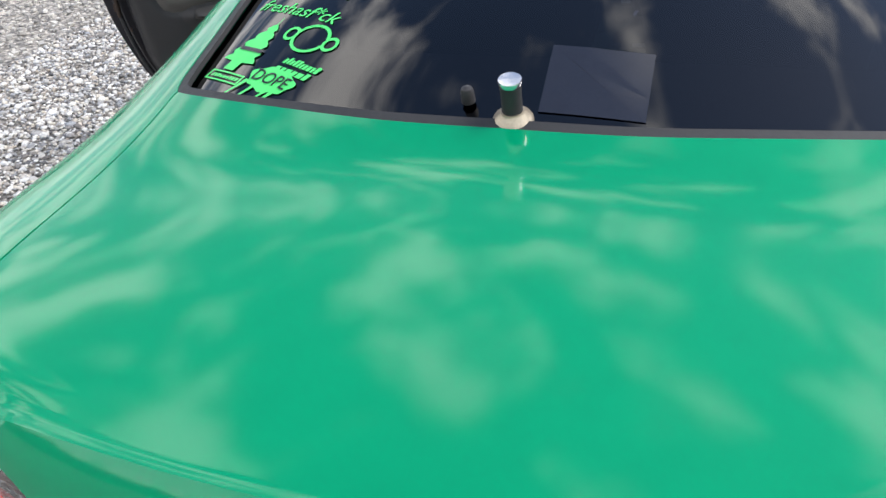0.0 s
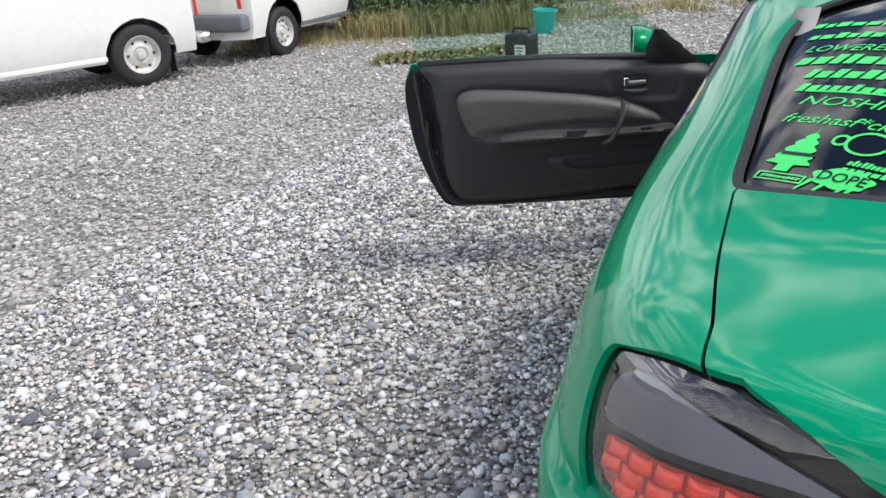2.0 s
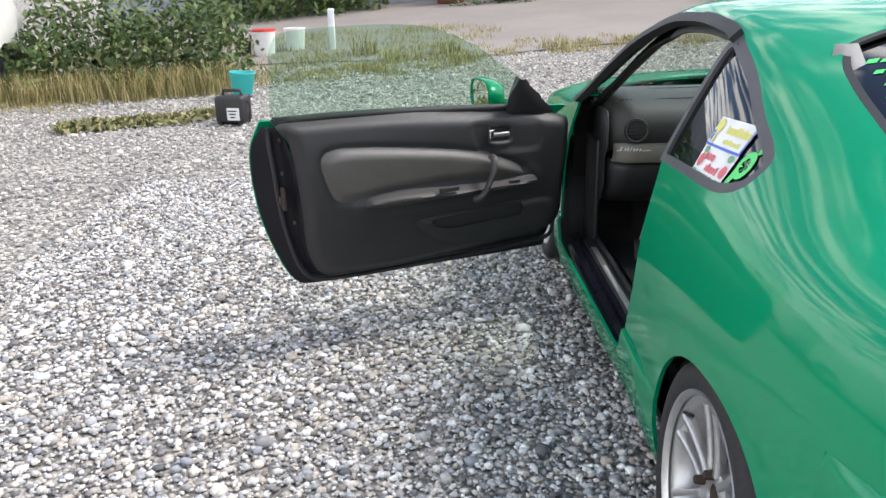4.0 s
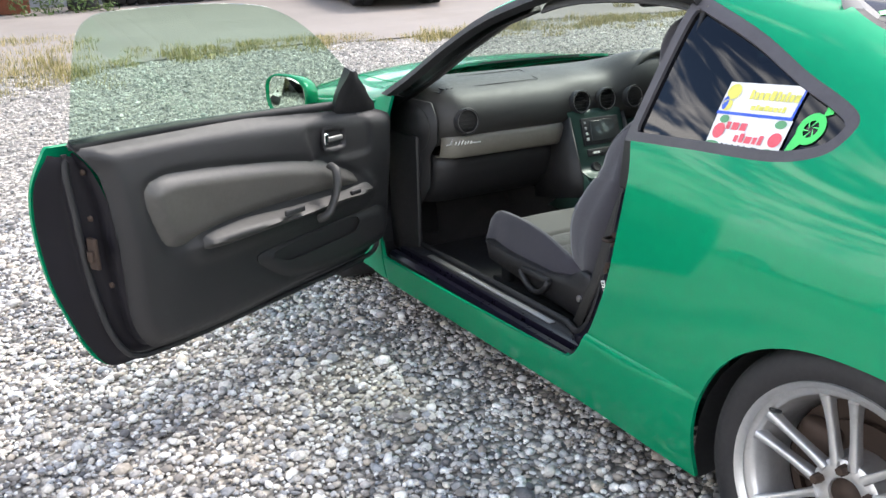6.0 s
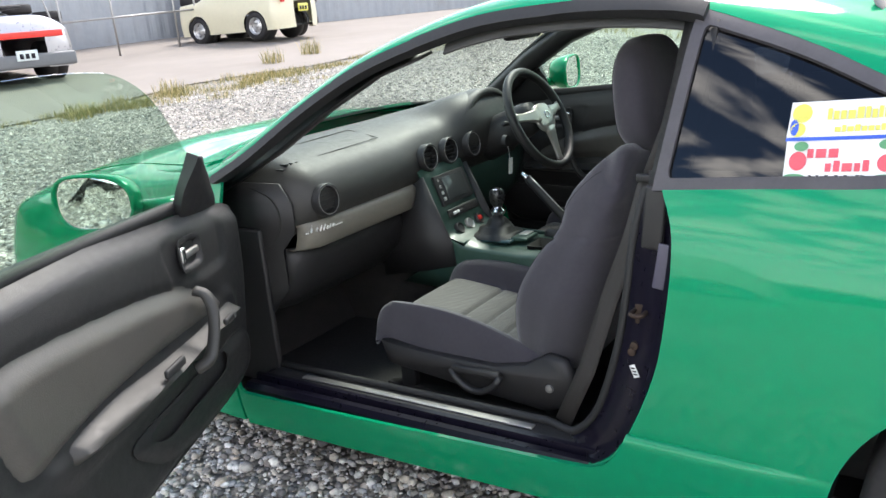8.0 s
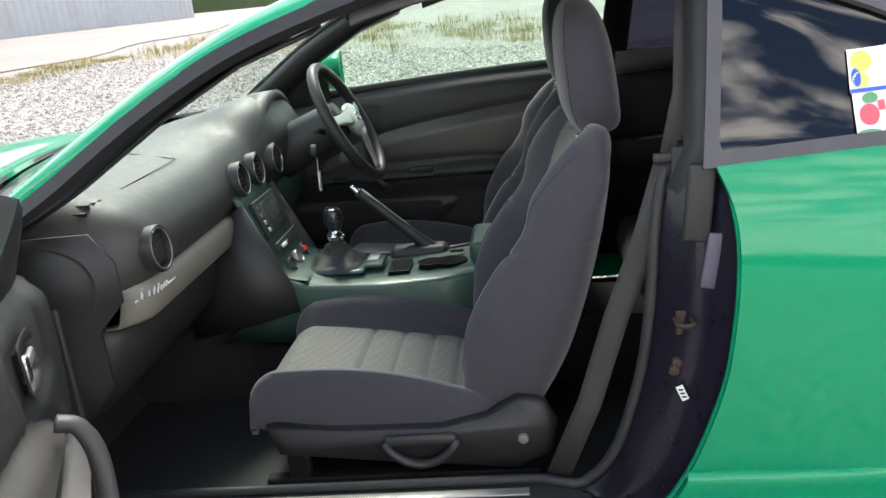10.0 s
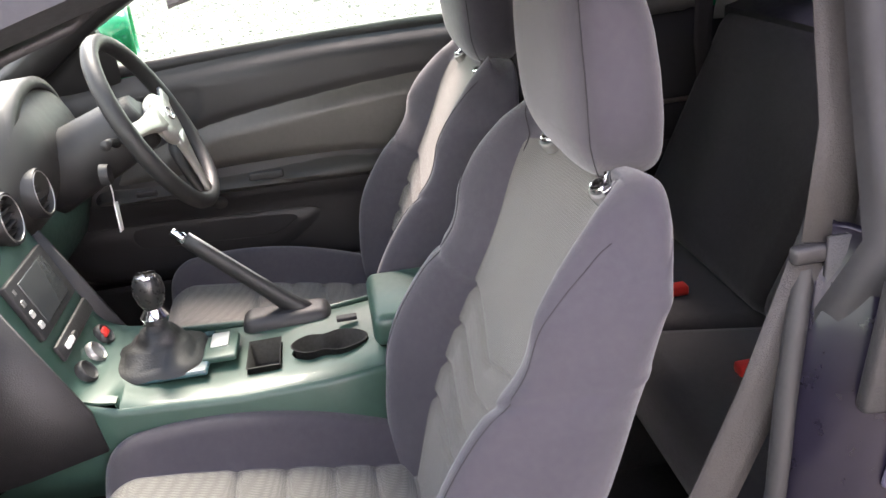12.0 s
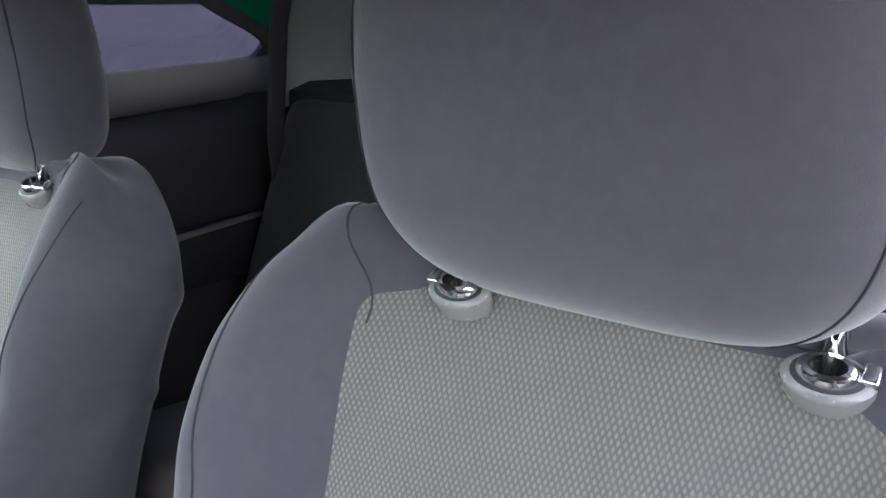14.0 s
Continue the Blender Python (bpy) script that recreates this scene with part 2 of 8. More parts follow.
def crv(knots):
    """A smooth curve through (t, value) knots; values may be vectors."""
    ts = np.array([k[0] for k in knots], float)
    vs = np.array([k[1:] for k in knots], float)
    n = len(ts)
    d = (vs[1:] - vs[:-1]) / (ts[1:] - ts[:-1])[:, None]
    m = np.zeros_like(vs)
    m[0], m[-1] = d[0], d[-1]
    for i in range(1, n - 1):
        h0, h1 = ts[i] - ts[i - 1], ts[i + 1] - ts[i]
        m[i] = (d[i - 1] * h1 + d[i] * h0) / (h0 + h1)

    def f(t):
        t = np.clip(np.asarray(t, float), ts[0], ts[-1])
        i = np.clip(np.searchsorted(ts, t, side="right") - 1, 0, n - 2)
        h = (ts[i + 1] - ts[i])
        u = ((t - ts[i]) / h)[..., None]
        h = h[..., None]
        r = (2 * u**3 - 3 * u**2 + 1) * vs[i] + (u**3 - 2 * u**2 + u) * h * m[i] + (3 * u**2 - 2 * u**3) * vs[i + 1] + (u**3 - u**2) * h * m[i + 1]
        return r[..., 0] if r.shape[-1] == 1 else r
    return f


def loop_curve(pts, per=8, sharp=()):
    """A closed smooth outline through points; corners in sharp stay sharp."""
    p = np.array(pts, float)
    n = len(p)
    out = []
    for i in range(n):
        p0, p1, p2, p3 = p[i - 1], p[i], p[(i + 1) % n], p[(i + 2) % n]
        m1 = (p2 - p1) if i in sharp else (p2 - p0) * 0.5
        m2 = (p2 - p1) if (i + 1) % n in sharp else (p3 - p1) * 0.5
        L = np.linalg.norm(p2 - p1)
        for m in (m1, m2):
            k = np.linalg.norm(m)
            if k > L:
                m *= L / k
        for u in np.linspace(0, 1, per, endpoint=False):
            out.append((2 * u**3 - 3 * u**2 + 1) * p1 + (u**3 - 2 * u**2 + u) * m1 + (3 * u**2 - 2 * u**3) * p2 + (u**3 - u**2) * m2)
    return np.array(out)


def sdf(poly, a, b):
    """Signed distance of points (a, b) to a closed polygon: positive inside."""
    q = np.stack([np.ravel(a), np.ravel(b)], -1)
    best = np.full(len(q), 1e9)
    inside = np.zeros(len(q), bool)
    n = len(poly)
    for i in range(n):
        p1, p2 = poly[i], poly[(i + 1) % n]
        e, w = p2 - p1, q - p1
        u = np.clip((w @ e) / max(e @ e, 1e-12), 0, 1)
        best = np.minimum(best, np.hypot(*(w - u[:, None] * e).T))
        cross = ((p1[1] > q[:, 1]) != (p2[1] > q[:, 1]))
        if abs(e[1]) > 1e-12:
            inside ^= cross & (q[:, 0] < p1[0] + (q[:, 1] - p1[1]) * e[0] / e[1])
    return np.where(inside, best, -best).reshape(np.shape(a))


def clip_grid(P, keeps, flip=False):
    """Quads of the grid P (nu, nv, 3), cut along the zero lines of the fields in keeps (kept where positive)."""
    nu, nv = P.shape[:2]
    K = np.stack(keeps, -1) if keeps else np.ones((nu, nv, 1))
    verts, faces, ids = [], [], {}

    def vid(p):
        k = (round(p[0], 5), round(p[1], 5), round(p[2], 5))
        if k not in ids:
            ids[k] = len(verts)
            verts.append(k)
        return ids[k]

    ok = (K > 0)
    for i in range(nu - 1):
        for j in range(nv - 1):
            c = ((i, j), (i + 1, j), (i + 1, j + 1), (i, j + 1))
            good = [ok[a].all() for a in c]
            if all(good):
                f = [vid(P[a]) for a in c]
            else:
                poly = [(P[a], K[a]) for a in c]
                for k in range(K.shape[-1]):
                    nxt = []
                    for q in range(len(poly)):
                        (p1, k1), (p2, k2) = poly[q], poly[(q + 1) % len(poly)]
                        if k1[k] > 0:
                            nxt.append((p1, k1))
                        if (k1[k] > 0) != (k2[k] > 0):
                            u = k1[k] / (k1[k] - k2[k])
                            nxt.append((p1 + (p2 - p1) * u, k1 + (k2 - k1) * u))
                    poly = nxt
                    if len(poly) < 3:
                        break
                if len(poly) < 3:
                    continue
                f = [vid(p) for p, _ in poly]
            g = []
            for v in f:
                if v not in g:
                    g.append(v)
            if len(g) >= 3:
                faces.append(g[::-1] if flip else g)
    return verts, faces


def panel(name, P, keeps, material, parent, label="", thick=0.0, mirror=False, both=False):
    v, f = clip_grid(P, keeps)
    if both:
        n = len(v)
        v2 = v + [(-a, b, c) for a, b, c in v]
        f2 = f + [[q + n for q in g][::-1] for g in f]
        v, f = v2, f2
    elif mirror:
        v, f = [(-a, b, c) for a, b, c in v], [g[::-1] for g in f]
    ob = mesh_from(name, v, f, material, parent, label)
    bm = bmesh.new()
    bm.from_mesh(ob.data)
    bmesh.ops.remove_doubles(bm, verts=bm.verts[:], dist=0.0004)
    bm.to_mesh(ob.data)
    bm.free()
    if thick:
        solid(ob, thick)
    return ob


def sweep(path, ring, material=None, name="", parent=None, closed=False, label="", scale=None, up=(0, 0, 1), bm=None):
    """A profile ring (list of (a, b)) carried along a path of points."""
    p = [Vector(q) for q in path]
    own = bm if bm is not None else bmesh.new()
    rows = []
    n = len(p)
    for i in range(n):
        a = p[i - 1] if (i or closed) else p[0]
        b = p[(i + 1) % n] if (i < n - 1 or closed) else p[-1]
        t = (b - a).normalized()
        s = t.cross(Vector(up))
        if s.length < 1e-4:
            s = t.cross(Vector((1, 0, 0)))
        s.normalize()
        u = s.cross(t)
        k = 1.0 if scale is None else (scale[i] if not isinstance(scale, float) else scale)
        rows.append([own.verts.new(p[i] + s * (c * k) + u * (d * k)) for c, d in ring])
    m = len(ring)
    for i in range(n if closed else n - 1):
        r0, r1 = rows[i], rows[(i + 1) % n]
        for j in range(m):
            own.faces.new((r0[j], r0[(j + 1) % m], r1[(j + 1) % m], r1[j]))
    if not closed:
        own.faces.new(rows[0])
        own.faces.new(rows[-1][::-1])
    if bm is None:
        return part(name, own, material, parent, label)
    return own


def circle(r, n=10, rz=None):
    return [(r * math.cos(2 * math.pi * i / n), (rz or r) * math.sin(2 * math.pi * i / n)) for i in range(n)]


def lathe(profile, n=32, axis="x", caps=True):
    """A body of revolution round x (or z): profile rows are (along, radius)."""
    bm = bmesh.new()
    rows = []
    for a, r in profile:
        ring = []
        for i in range(n):
            c, s = math.cos(2 * math.pi * i / n), math.sin(2 * math.pi * i / n)
            ring.append(bm.verts.new((a, r * c, r * s) if axis == "x" else (r * c, r * s, a)))
        rows.append(ring)
    for r0, r1 in zip(rows, rows[1:]):
        for i in range(n):
            bm.faces.new((r0[i], r0[(i + 1) % n], r1[(i + 1) % n], r1[i]))
    if caps:
        bm.faces.new(rows[0])
        bm.faces.new(rows[-1][::-1])
    return bm


def text_mesh(name, words, size, material, parent, m, thick=0.0008, shear=0.0, label="", fit=None):
    """Raised lettering in Blender's own font, turned into a mesh."""
    cu = bpy.data.curves.new(name, "FONT")
    cu.body, cu.size, cu.extrude, cu.shear = words, size, thick, shear
    cu.align_x, cu.align_y, cu.resolution_u = "CENTER", "CENTER", 3
    tmp = bpy.data.objects.new(name, cu)
    scene.collection.objects.link(tmp)
    me = bpy.data.meshes.new_from_object(tmp.evaluated_get(bpy.context.evaluated_depsgraph_get()))
    bpy.data.objects.remove(tmp)
    co = np.array([v.co for v in me.vertices])
    k = 1.0
    if fit and len(co):
        k = fit / max(1e-6, co[:, 0].max() - co[:, 0].min())
    me.transform(m @ Matrix.Diagonal((k, 1, 1, 1)))
    me.materials.clear()
    me.materials.append(material)
    ob = new(name, me)
    ob.parent = parent
    if label:
        ob["label"] = label
    return ob


# ---------------------------------------------------------------- the green car
# Car axes: y forward from the rear axle, x to its right, z up from the ground.
car = empty("car", "glossy green two-door coupe on gravel, passenger door wide open", "car")
# stations s run from the middle of the tail (-1.45) along the left side (s = y) to the middle of the nose (4.05)
plan = crv([(-1.45, 0, -0.930), (-1.28, -0.17, -0.922), (-1.10, -0.35, -0.897), (-0.91, -0.525, -0.828), (-0.714, -0.672, -0.695),
            (-0.45, -0.752, -0.45), (-0.1, -0.788, -0.1), (0.3, -0.792, 0.3), (0.7, -0.778, 0.7), (1.3, -0.783, 1.3), (2.0, -0.79, 2.0),
            (2.6, -0.785, 2.6), (2.95, -0.775, 2.95), (3.2, -0.72, 3.20), (3.45, -0.56, 3.38), (3.72, -0.30, 3.49), (4.05, 0, 3.53)])
mid_y = crv([(-1.45, -0.72), (-0.91, -0.66), (-0.45, -0.45), (0.0, 0.0), (1.0, 1.0), (2.0, 2.0), (2.35, 2.35), (2.7, 2.60), (4.05, 3.0)])
belt_z = crv([(-1.45, 0.935), (-1.10, 0.938), (-0.91, 0.945), (-0.714, 0.908), (-0.45, 0.893), (0.0, 0.895), (0.7, 0.905), (1.4, 0.888),
              (2.0, 0.866), (2.6, 0.815), (3.0, 0.765), (3.3, 0.70), (4.05, 0.58)])
rail_x = crv([(-1.45, 0.10), (-0.91, 0.36), (-0.60, 0.555), (-0.25, 0.585), (0.15, 0.605), (0.55, 0.612), (1.0, 0.590), (1.375, 0.612), (1.53, 0.640),
              (1.70, 0.680), (1.87, 0.730), (2.02, 0.765), (2.2, 0.70), (2.6, 0.66), (3.0, 0.55), (4.05, 0.2)])
rail_z = crv([(-1.45, 0.955), (-0.91, 0.972), (-0.6, 0.972), (-0.25, 0.990), (-0.05, 1.062), (0.15, 1.122), (0.35, 1.188), (0.56, 1.247), (0.75, 1.280), (1.0, 1.298),
              (1.19, 1.287), (1.375, 1.246), (1.53, 1.192), (1.70, 1.103), (1.87, 0.992), (2.02, 0.902), (2.2, 0.880), (2.6, 0.868), (3.0, 0.832), (4.05, 0.63)])
mid_z = crv([(-1.45, 0.965), (-0.91, 0.972), (-0.45, 0.992), (-0.37, 1.002), (-0.2, 1.088), (0.0, 1.180), (0.2, 1.255), (0.4, 1.300), (0.7, 1.328), (1.0, 1.332),
             (1.25, 1.315), (1.45, 1.262), (1.7, 1.175), (1.9, 1.085), (2.1, 0.980), (2.22, 0.934), (2.4, 0.930), (2.6, 0.924), (2.8, 0.908), (3.0, 0.884), (3.2, 0.845), (4.05, 0.66)])
bulge = crv([(0.0, 0.0), (0.05, 0.016), (0.10, 0.030), (0.2, 0.047), (0.32, 0.056), (0.45, 0.060), (0.55, 0.060), (0.65, 0.052), (0.78, 0.02)])


def raw_grid(s, fine=1.0):
    """The left half of the body: one row of points from the sill over the roof to the middle for each station."""
    ns = len(s)
    O, My, zb = plan(s), mid_y(s), belt_z(s)
    T = plan(s + 0.01) - plan(s - 0.01)
    T /= np.linalg.norm(T, axis=1)[:, None]
    N = np.stack([-T[:, 1], T[:, 0]], -1)              # outward
    low = [0.150, 0.19, 0.23, 0.27, 0.30, 0.33, 0.350, 0.362, 0.368, 0.372, 0.376, 0.382, 0.395]
    n1, n2, n3 = len(low) + int(38 * fine), int(30 * fine), int(26 * fine)
    crease = np.clip((O[:, 1] - 0.40) / 0.06, 0, 1) * np.clip((2.1 - O[:, 1]) / 0.05, 0, 1)
    cols = []
    for k in range(n1):
        z = np.full(ns, low[k]) if k < len(low) else 0.395 + (zb - 0.395) * (k - len(low) + 1) / (n1 - len(low) + 1)
        off = bulge(zb - z)
        lip = 1 / (1 + np.exp(np.clip((z - 0.372) / 0.0018, -30, 30))) * 0.011 * crease
        cols.append(np.stack([O[:, 0] + N[:, 0] * (off + lip), O[:, 1] + N[:, 1] * (off + lip), z], -1))
    fr = np.clip(rail_x(s) / np.maximum(np.abs(O[:, 0]), 1e-3), 0.1, 0.985)
    ease = np.clip((s + 1.0) / 0.3, 0, 1)
    ease = ease * ease * (3 - 2 * ease)
    fr = 0.72 + (fr - 0.72) * ease
    fr = np.where(s > 3.2, 0.75, fr)
    zR, zC = rail_z(s), mid_z(s)
    for k in range(n2):
        u = k / n2
        g = 1 - (1 - fr) * u
        arch = 0.010 * math.sin(math.pi * u)
        cols.append(np.stack([O[:, 0] * g, My + (O[:, 1] - My) * g, zb + (zR - zb) * u + arch], -1))
    for k in range(n3 + 1):
        u = 1 - k / n3
        g = fr * u
        cols.append(np.stack([O[:, 0] * g, My + (O[:, 1] - My) * g, zC - (zC - zR) * u**2.2], -1))
    return np.stack(cols, 1), n1, n2


LID = []


def body_grid(s0, s1, ns, fine=1.0):
    """The body fair along its length and rounded at the shoulder and the roof rail."""
    h = (s1 - s0) / (ns - 1)
    pad = int(0.64 / h) + 2
    s = s0 + h * np.arange(-pad, ns + pad)
    back = s < -1.45                                    # past the middle of the tail: the other half
    s_in = np.clip(np.where(back, -2.9 - s, s), -1.45, 4.05)
    P, n1, n2 = raw_grid(s_in, fine)
    P[back, :, 0] *= -1
    k = np.arange(-int(0.30 / h) - 1, int(0.30 / h) + 2) * h

    def along(A, sig):
        g = np.exp(-0.5 * (k / sig) ** 2)
        g /= g.sum()
        B = np.concatenate([np.repeat(A[:1], len(g) // 2, 0), A, np.repeat(A[-1:], len(g) // 2, 0)])
        return sum(w_ * B[i:i + len(A)] for i, w_ in enumerate(g))

    Q, R = along(P, 0.05), along(P, 0.10)
    Q, R = 2 * Q - along(Q, 0.05), 2 * R - along(R, 0.10)
    rear = np.clip((1.0 - s) / 0.4, 0, 1)[:, None, None]
    P = Q + (R - Q) * rear
    w = np.zeros(P.shape[1])
    w[n1 - 8:n1 + n2 + 12] = 1.0
    tail = np.clip((-0.25 - s) / 0.25, 0, 1)[:, None, None]
    lid = np.zeros(P.shape[1])
    lid[n1 + 5:-1] = 1.0
    for i in range(60):
        Q = P.copy()
        Q[:, 1:-1] = 0.25 * P[:, :-2] + 0.5 * P[:, 1:-1] + 0.25 * P[:, 2:]
        times = np.interp(s, [-0.95, -0.7, 0.7, 1.0], [4, 18, 18, 9]) * fine * fine
        m = w[None, :, None] * np.clip(times - i, 0, 1)[:, None, None]
        P = P + (Q - P) * np.maximum(m, lid[None, :, None] * tail)
    P = P[pad:pad + ns]
    # the boot lid is one fair sheet
    terms = lambda x, y: np.stack([np.ones_like(x), y, x * x, x * x * y], -1)       # over a gentle camber
    on_lid = (np.arange(P.shape[1]) > n1 + 6)[None, :] & (P[..., 1] < -0.38)
    if not LID:
        LID.append(np.linalg.lstsq(terms(P[..., 0][on_lid], P[..., 1][on_lid]), P[..., 2][on_lid] + 0.07 * P[..., 1][on_lid] ** 2, rcond=None)[0])
    e1 = np.clip((np.arange(P.shape[1]) / fine - (n1 / fine + 1)) / 20, 0, 1)[None, :]
    e2 = np.clip((-0.335 - P[..., 1]) / 0.24, 0, 1)
    e1, e2 = e1 * e1 * (3 - 2 * e1), e2 * e2 * (3 - 2 * e2)
    s_ = s[pad:pad + ns]
    wt = np.clip((-1.02 - s_) / 0.16, 0, 1)[:, None]
    wt = wt * wt * (3 - 2 * wt)
    e1 = e1 + (np.maximum(e1, np.clip(np.arange(P.shape[1]) - (n1 - 3), 0, 1)[None, :]) - e1) * wt
    lid_z = lambda xy: terms(xy[..., 0], xy[..., 1]) @ LID[0] - 0.07 * xy[..., 1] ** 2
    P[..., 2] += (lid_z(P) - P[..., 2]) * e1 * e2
    # crease along the tail: the lid runs out to a lip, the face drops below it
    O = plan(np.clip(np.where(s_ < -1.45, -2.9 - s_, s_), -1.45, 4.05))
    q = int(round(8 * fine))
    A, B = P[:, n1 - q].copy(), P[:, n1 + q].copy()
    C = np.concatenate([O + (O - B[:, :2]) * 0.07, np.zeros((len(O), 1))], 1)
    C[:, 2] = lid_z(C) + 0.004
    for k in range(1, q + 1):
        u = k / q
        lo = A + (C - A) * u - (C - A) * np.array([1, 1, 0]) * 0.30 * math.sin(math.pi * u)
        hi = B + (C - B) * u
        hi[:, 2] = lid_z(hi) + 0.004 * u ** 3
        P[:, n1 - q + k] += (lo - P[:, n1 - q + k]) * wt
        if k < q:
            P[:, n1 + q - k] += (hi - P[:, n1 + q - k]) * wt
    # last fairing of the shoulder, from the tail lamp to the roof
    w = np.clip((np.arange(P.shape[1]) / fine - (n1 / fine - 14)) / 8, 0, 1) * np.clip(((n1 + n2) / fine + 22 - np.arange(P.shape[1]) / fine) / 8, 0, 1)
    far = np.clip((s_ + 0.86) / 0.12, 0, 1) * np.clip((0.75 - s_) / 0.3, 0, 1)
    w = (w[None, :] * far[:, None])[..., None]
    for i in range(int(60 * fine * fine)):
        Q = P.copy()
        Q[:, 1:-1] = 0.25 * P[:, :-2] + 0.5 * P[:, 1:-1] + 0.25 * P[:, 2:]
        P = P + (Q - P) * w
        if i % 2:
            Q = P.copy()
            Q[1:-1] = 0.25 * P[:-2] + 0.5 * P[1:-1] + 0.25 * P[2:]
            P = P + (Q - P) * w
    return P


DLO = loop_curve([(2.035, 0.868), (1.872, 0.952), (1.70, 1.066), (1.534, 1.156), (1.375, 1.211), (1.19, 1.255), (1.01, 1.268), (0.85, 1.266), (0.70, 1.250), (0.56, 1.206),
                  (0.43, 1.155), (0.30, 1.092), (0.19, 1.045), (0.150, 1.012), (0.180, 0.955), (0.28, 0.925), (0.49, 0.916), (0.70, 0.906), (1.4, 0.86), (2.0, 0.85)], 6, sharp=(0, 17, 18, 19))
DOOR = loop_curve([(0.701, 0.925), (0.670, 0.84), (0.664, 0.763), (0.672, 0.663), (0.689, 0.557), (0.717, 0.469), (0.757, 0.376), (0.805, 0.303), (0.86, 0.281),
                   (1.2, 0.272), (1.90, 0.262), (1.952, 0.275), (1.962, 0.5), (1.968, 0.8), (2.035, 0.868), (1.4, 0.90)], 6, sharp=(0, 14, 15))
RWIN = loop_curve([(-0.562, -0.205), (-0.545, -0.252), (-0.381, -0.306), (-0.15, -0.344), (0.15, -0.344), (0.381, -0.306), (0.545, -0.252), (0.562, -0.205),
                   (0.556, -0.10), (0.546, 0.04), (0.532, 0.20), (0.508, 0.31), (0.45, 0.385), (0.0, 0.43), (-0.45, 0.385), (-0.508, 0.31), (-0.532, 0.20), (-0.546, 0.04), (-0.556, -0.10)], 6)
WSCR = loop_curve([(-0.735, 2.03), (-0.5, 2.16), (0.0, 2.225), (0.5, 2.16), (0.735, 2.03), (0.70, 1.90), (0.60, 1.60), (0.555, 1.40), (0.50, 1.33), (0.0, 1.28),
                   (-0.50, 1.33), (-0.555, 1.40), (-0.60, 1.60), (-0.70, 1.90)], 6)


def boot_edge(y):
    """Half width of the boot lid: the shut line from the rear window's corner to the tail lamp."""
    return crv([(-0.96, 0.40), (-0.83, 0.510), (-0.68, 0.529), (-0.45, 0.549), (-0.27, 0.551), (-0.15, 0.55)])(y)


# tail lamp outline, by distance along the body's waist (station) and height
LAMP = loop_curve([(-0.694, 0.896), (-0.712, 0.908), (-0.812, 0.939), (-0.916, 0.953), (-1.002, 0.946), (-1.092, 0.928), (-1.165, 0.896), (-1.242, 0.836), (-1.30, 0.795), (-1.33, 0.778),
                   (-1.28, 0.780), (-1.13, 0.778), (-0.988, 0.752), (-0.852, 0.724), (-0.770, 0.716), (-0.728, 0.760), (-0.704, 0.84)], 6, sharp=(3, 9))
lamp_low = crv([(-1.45, 0.782), (-1.30, 0.782), (-1.13, 0.776), (-0.988, 0.751), (-0.852, 0.723), (-0.77, 0.712), (-0.72, 0.712), (-0.40, 0.70)])

GRID = body_grid(-1.45, 2.62, 330)
SS = np.repeat(np.linspace(-1.45, 2.62, 330)[:, None], GRID.shape[1], 1)
GX, GY, GZ = GRID[..., 0], GRID[..., 1], GRID[..., 2]
side = GX < 0
f_dlo, f_door = sdf(DLO, GY, GZ), sdf(DOOR, GY, GZ)
high = GZ > 0.80
f_rwin = np.where((GZ > 0.93) & (GY > -0.45), sdf(RWIN, GX, GY), -1.0)
f_wscr = np.where((GZ > 0.80) & (GY > 1.0), sdf(WSCR, GX, GY), -1.0)
f_arch = (np.abs(GY) ** 2.3 + np.abs(np.maximum(GZ - 0.235, -0.05)) ** 2.3) ** (1 / 2.3) - 0.368
f_lamp = np.where(SS < -0.45, sdf(LAMP, SS, GZ), -1.0)
f_boot_in = np.minimum(boot_edge(GY) + GX, np.where(GY > -0.45, -f_rwin * 1.0, 1.0))
f_boot = np.minimum(f_boot_in, -0.20 - GY)
f_boot = np.minimum(f_boot, GZ - lamp_low(SS) - 0.004)
in_boot_zone = (GY < -0.20)
f_shell_boot = np.where(in_boot_zone, -(f_boot + 0.005), 1.0)
low_cut = GZ - np.where(SS > 0.3, 0.152, 0.165)
cut_front = 1.962 - GY
# where the shell keeps the cowl strip beside the bonnet only above the waist
f_cowl = np.where(GY > 1.962, np.minimum(2.62 - GY, 0.0) - 1.0, 1.0)
top_only = np.where((GY > 1.955) & (GZ < rail_z(GY) - 0.06), -1.0, 1.0)
bump_top = np.where(SS < -0.40, GZ - lamp_low(SS), 1.0)

shell = panel("body_shell", GRID, [-f_dlo - 0.0, -f_door, -f_rwin, -f_wscr, f_arch, -f_lamp - 0.004, f_shell_boot, 2.06 - GY, top_only, bump_top, low_cut], PAINT, car,
              "glossy green painted roof, pillars and rear quarters", 0.011, both=False)
shell_r = panel("body_shell", GRID, [-f_dlo, -f_door * 0 + 1, -f_rwin, -f_wscr, f_arch, -f_lamp - 0.004, f_shell_boot, 2.06 - GY, top_only, bump_top, low_cut], PAINT, car,
                "glossy green painted far side", 0.011, mirror=True)
boot = panel("boot_lid", GRID, [f_boot, -f_lamp - 0.004, -0.204 - GY, 1.0 - SS], PAINT, car, "smooth green boot lid", 0.012, both=True)

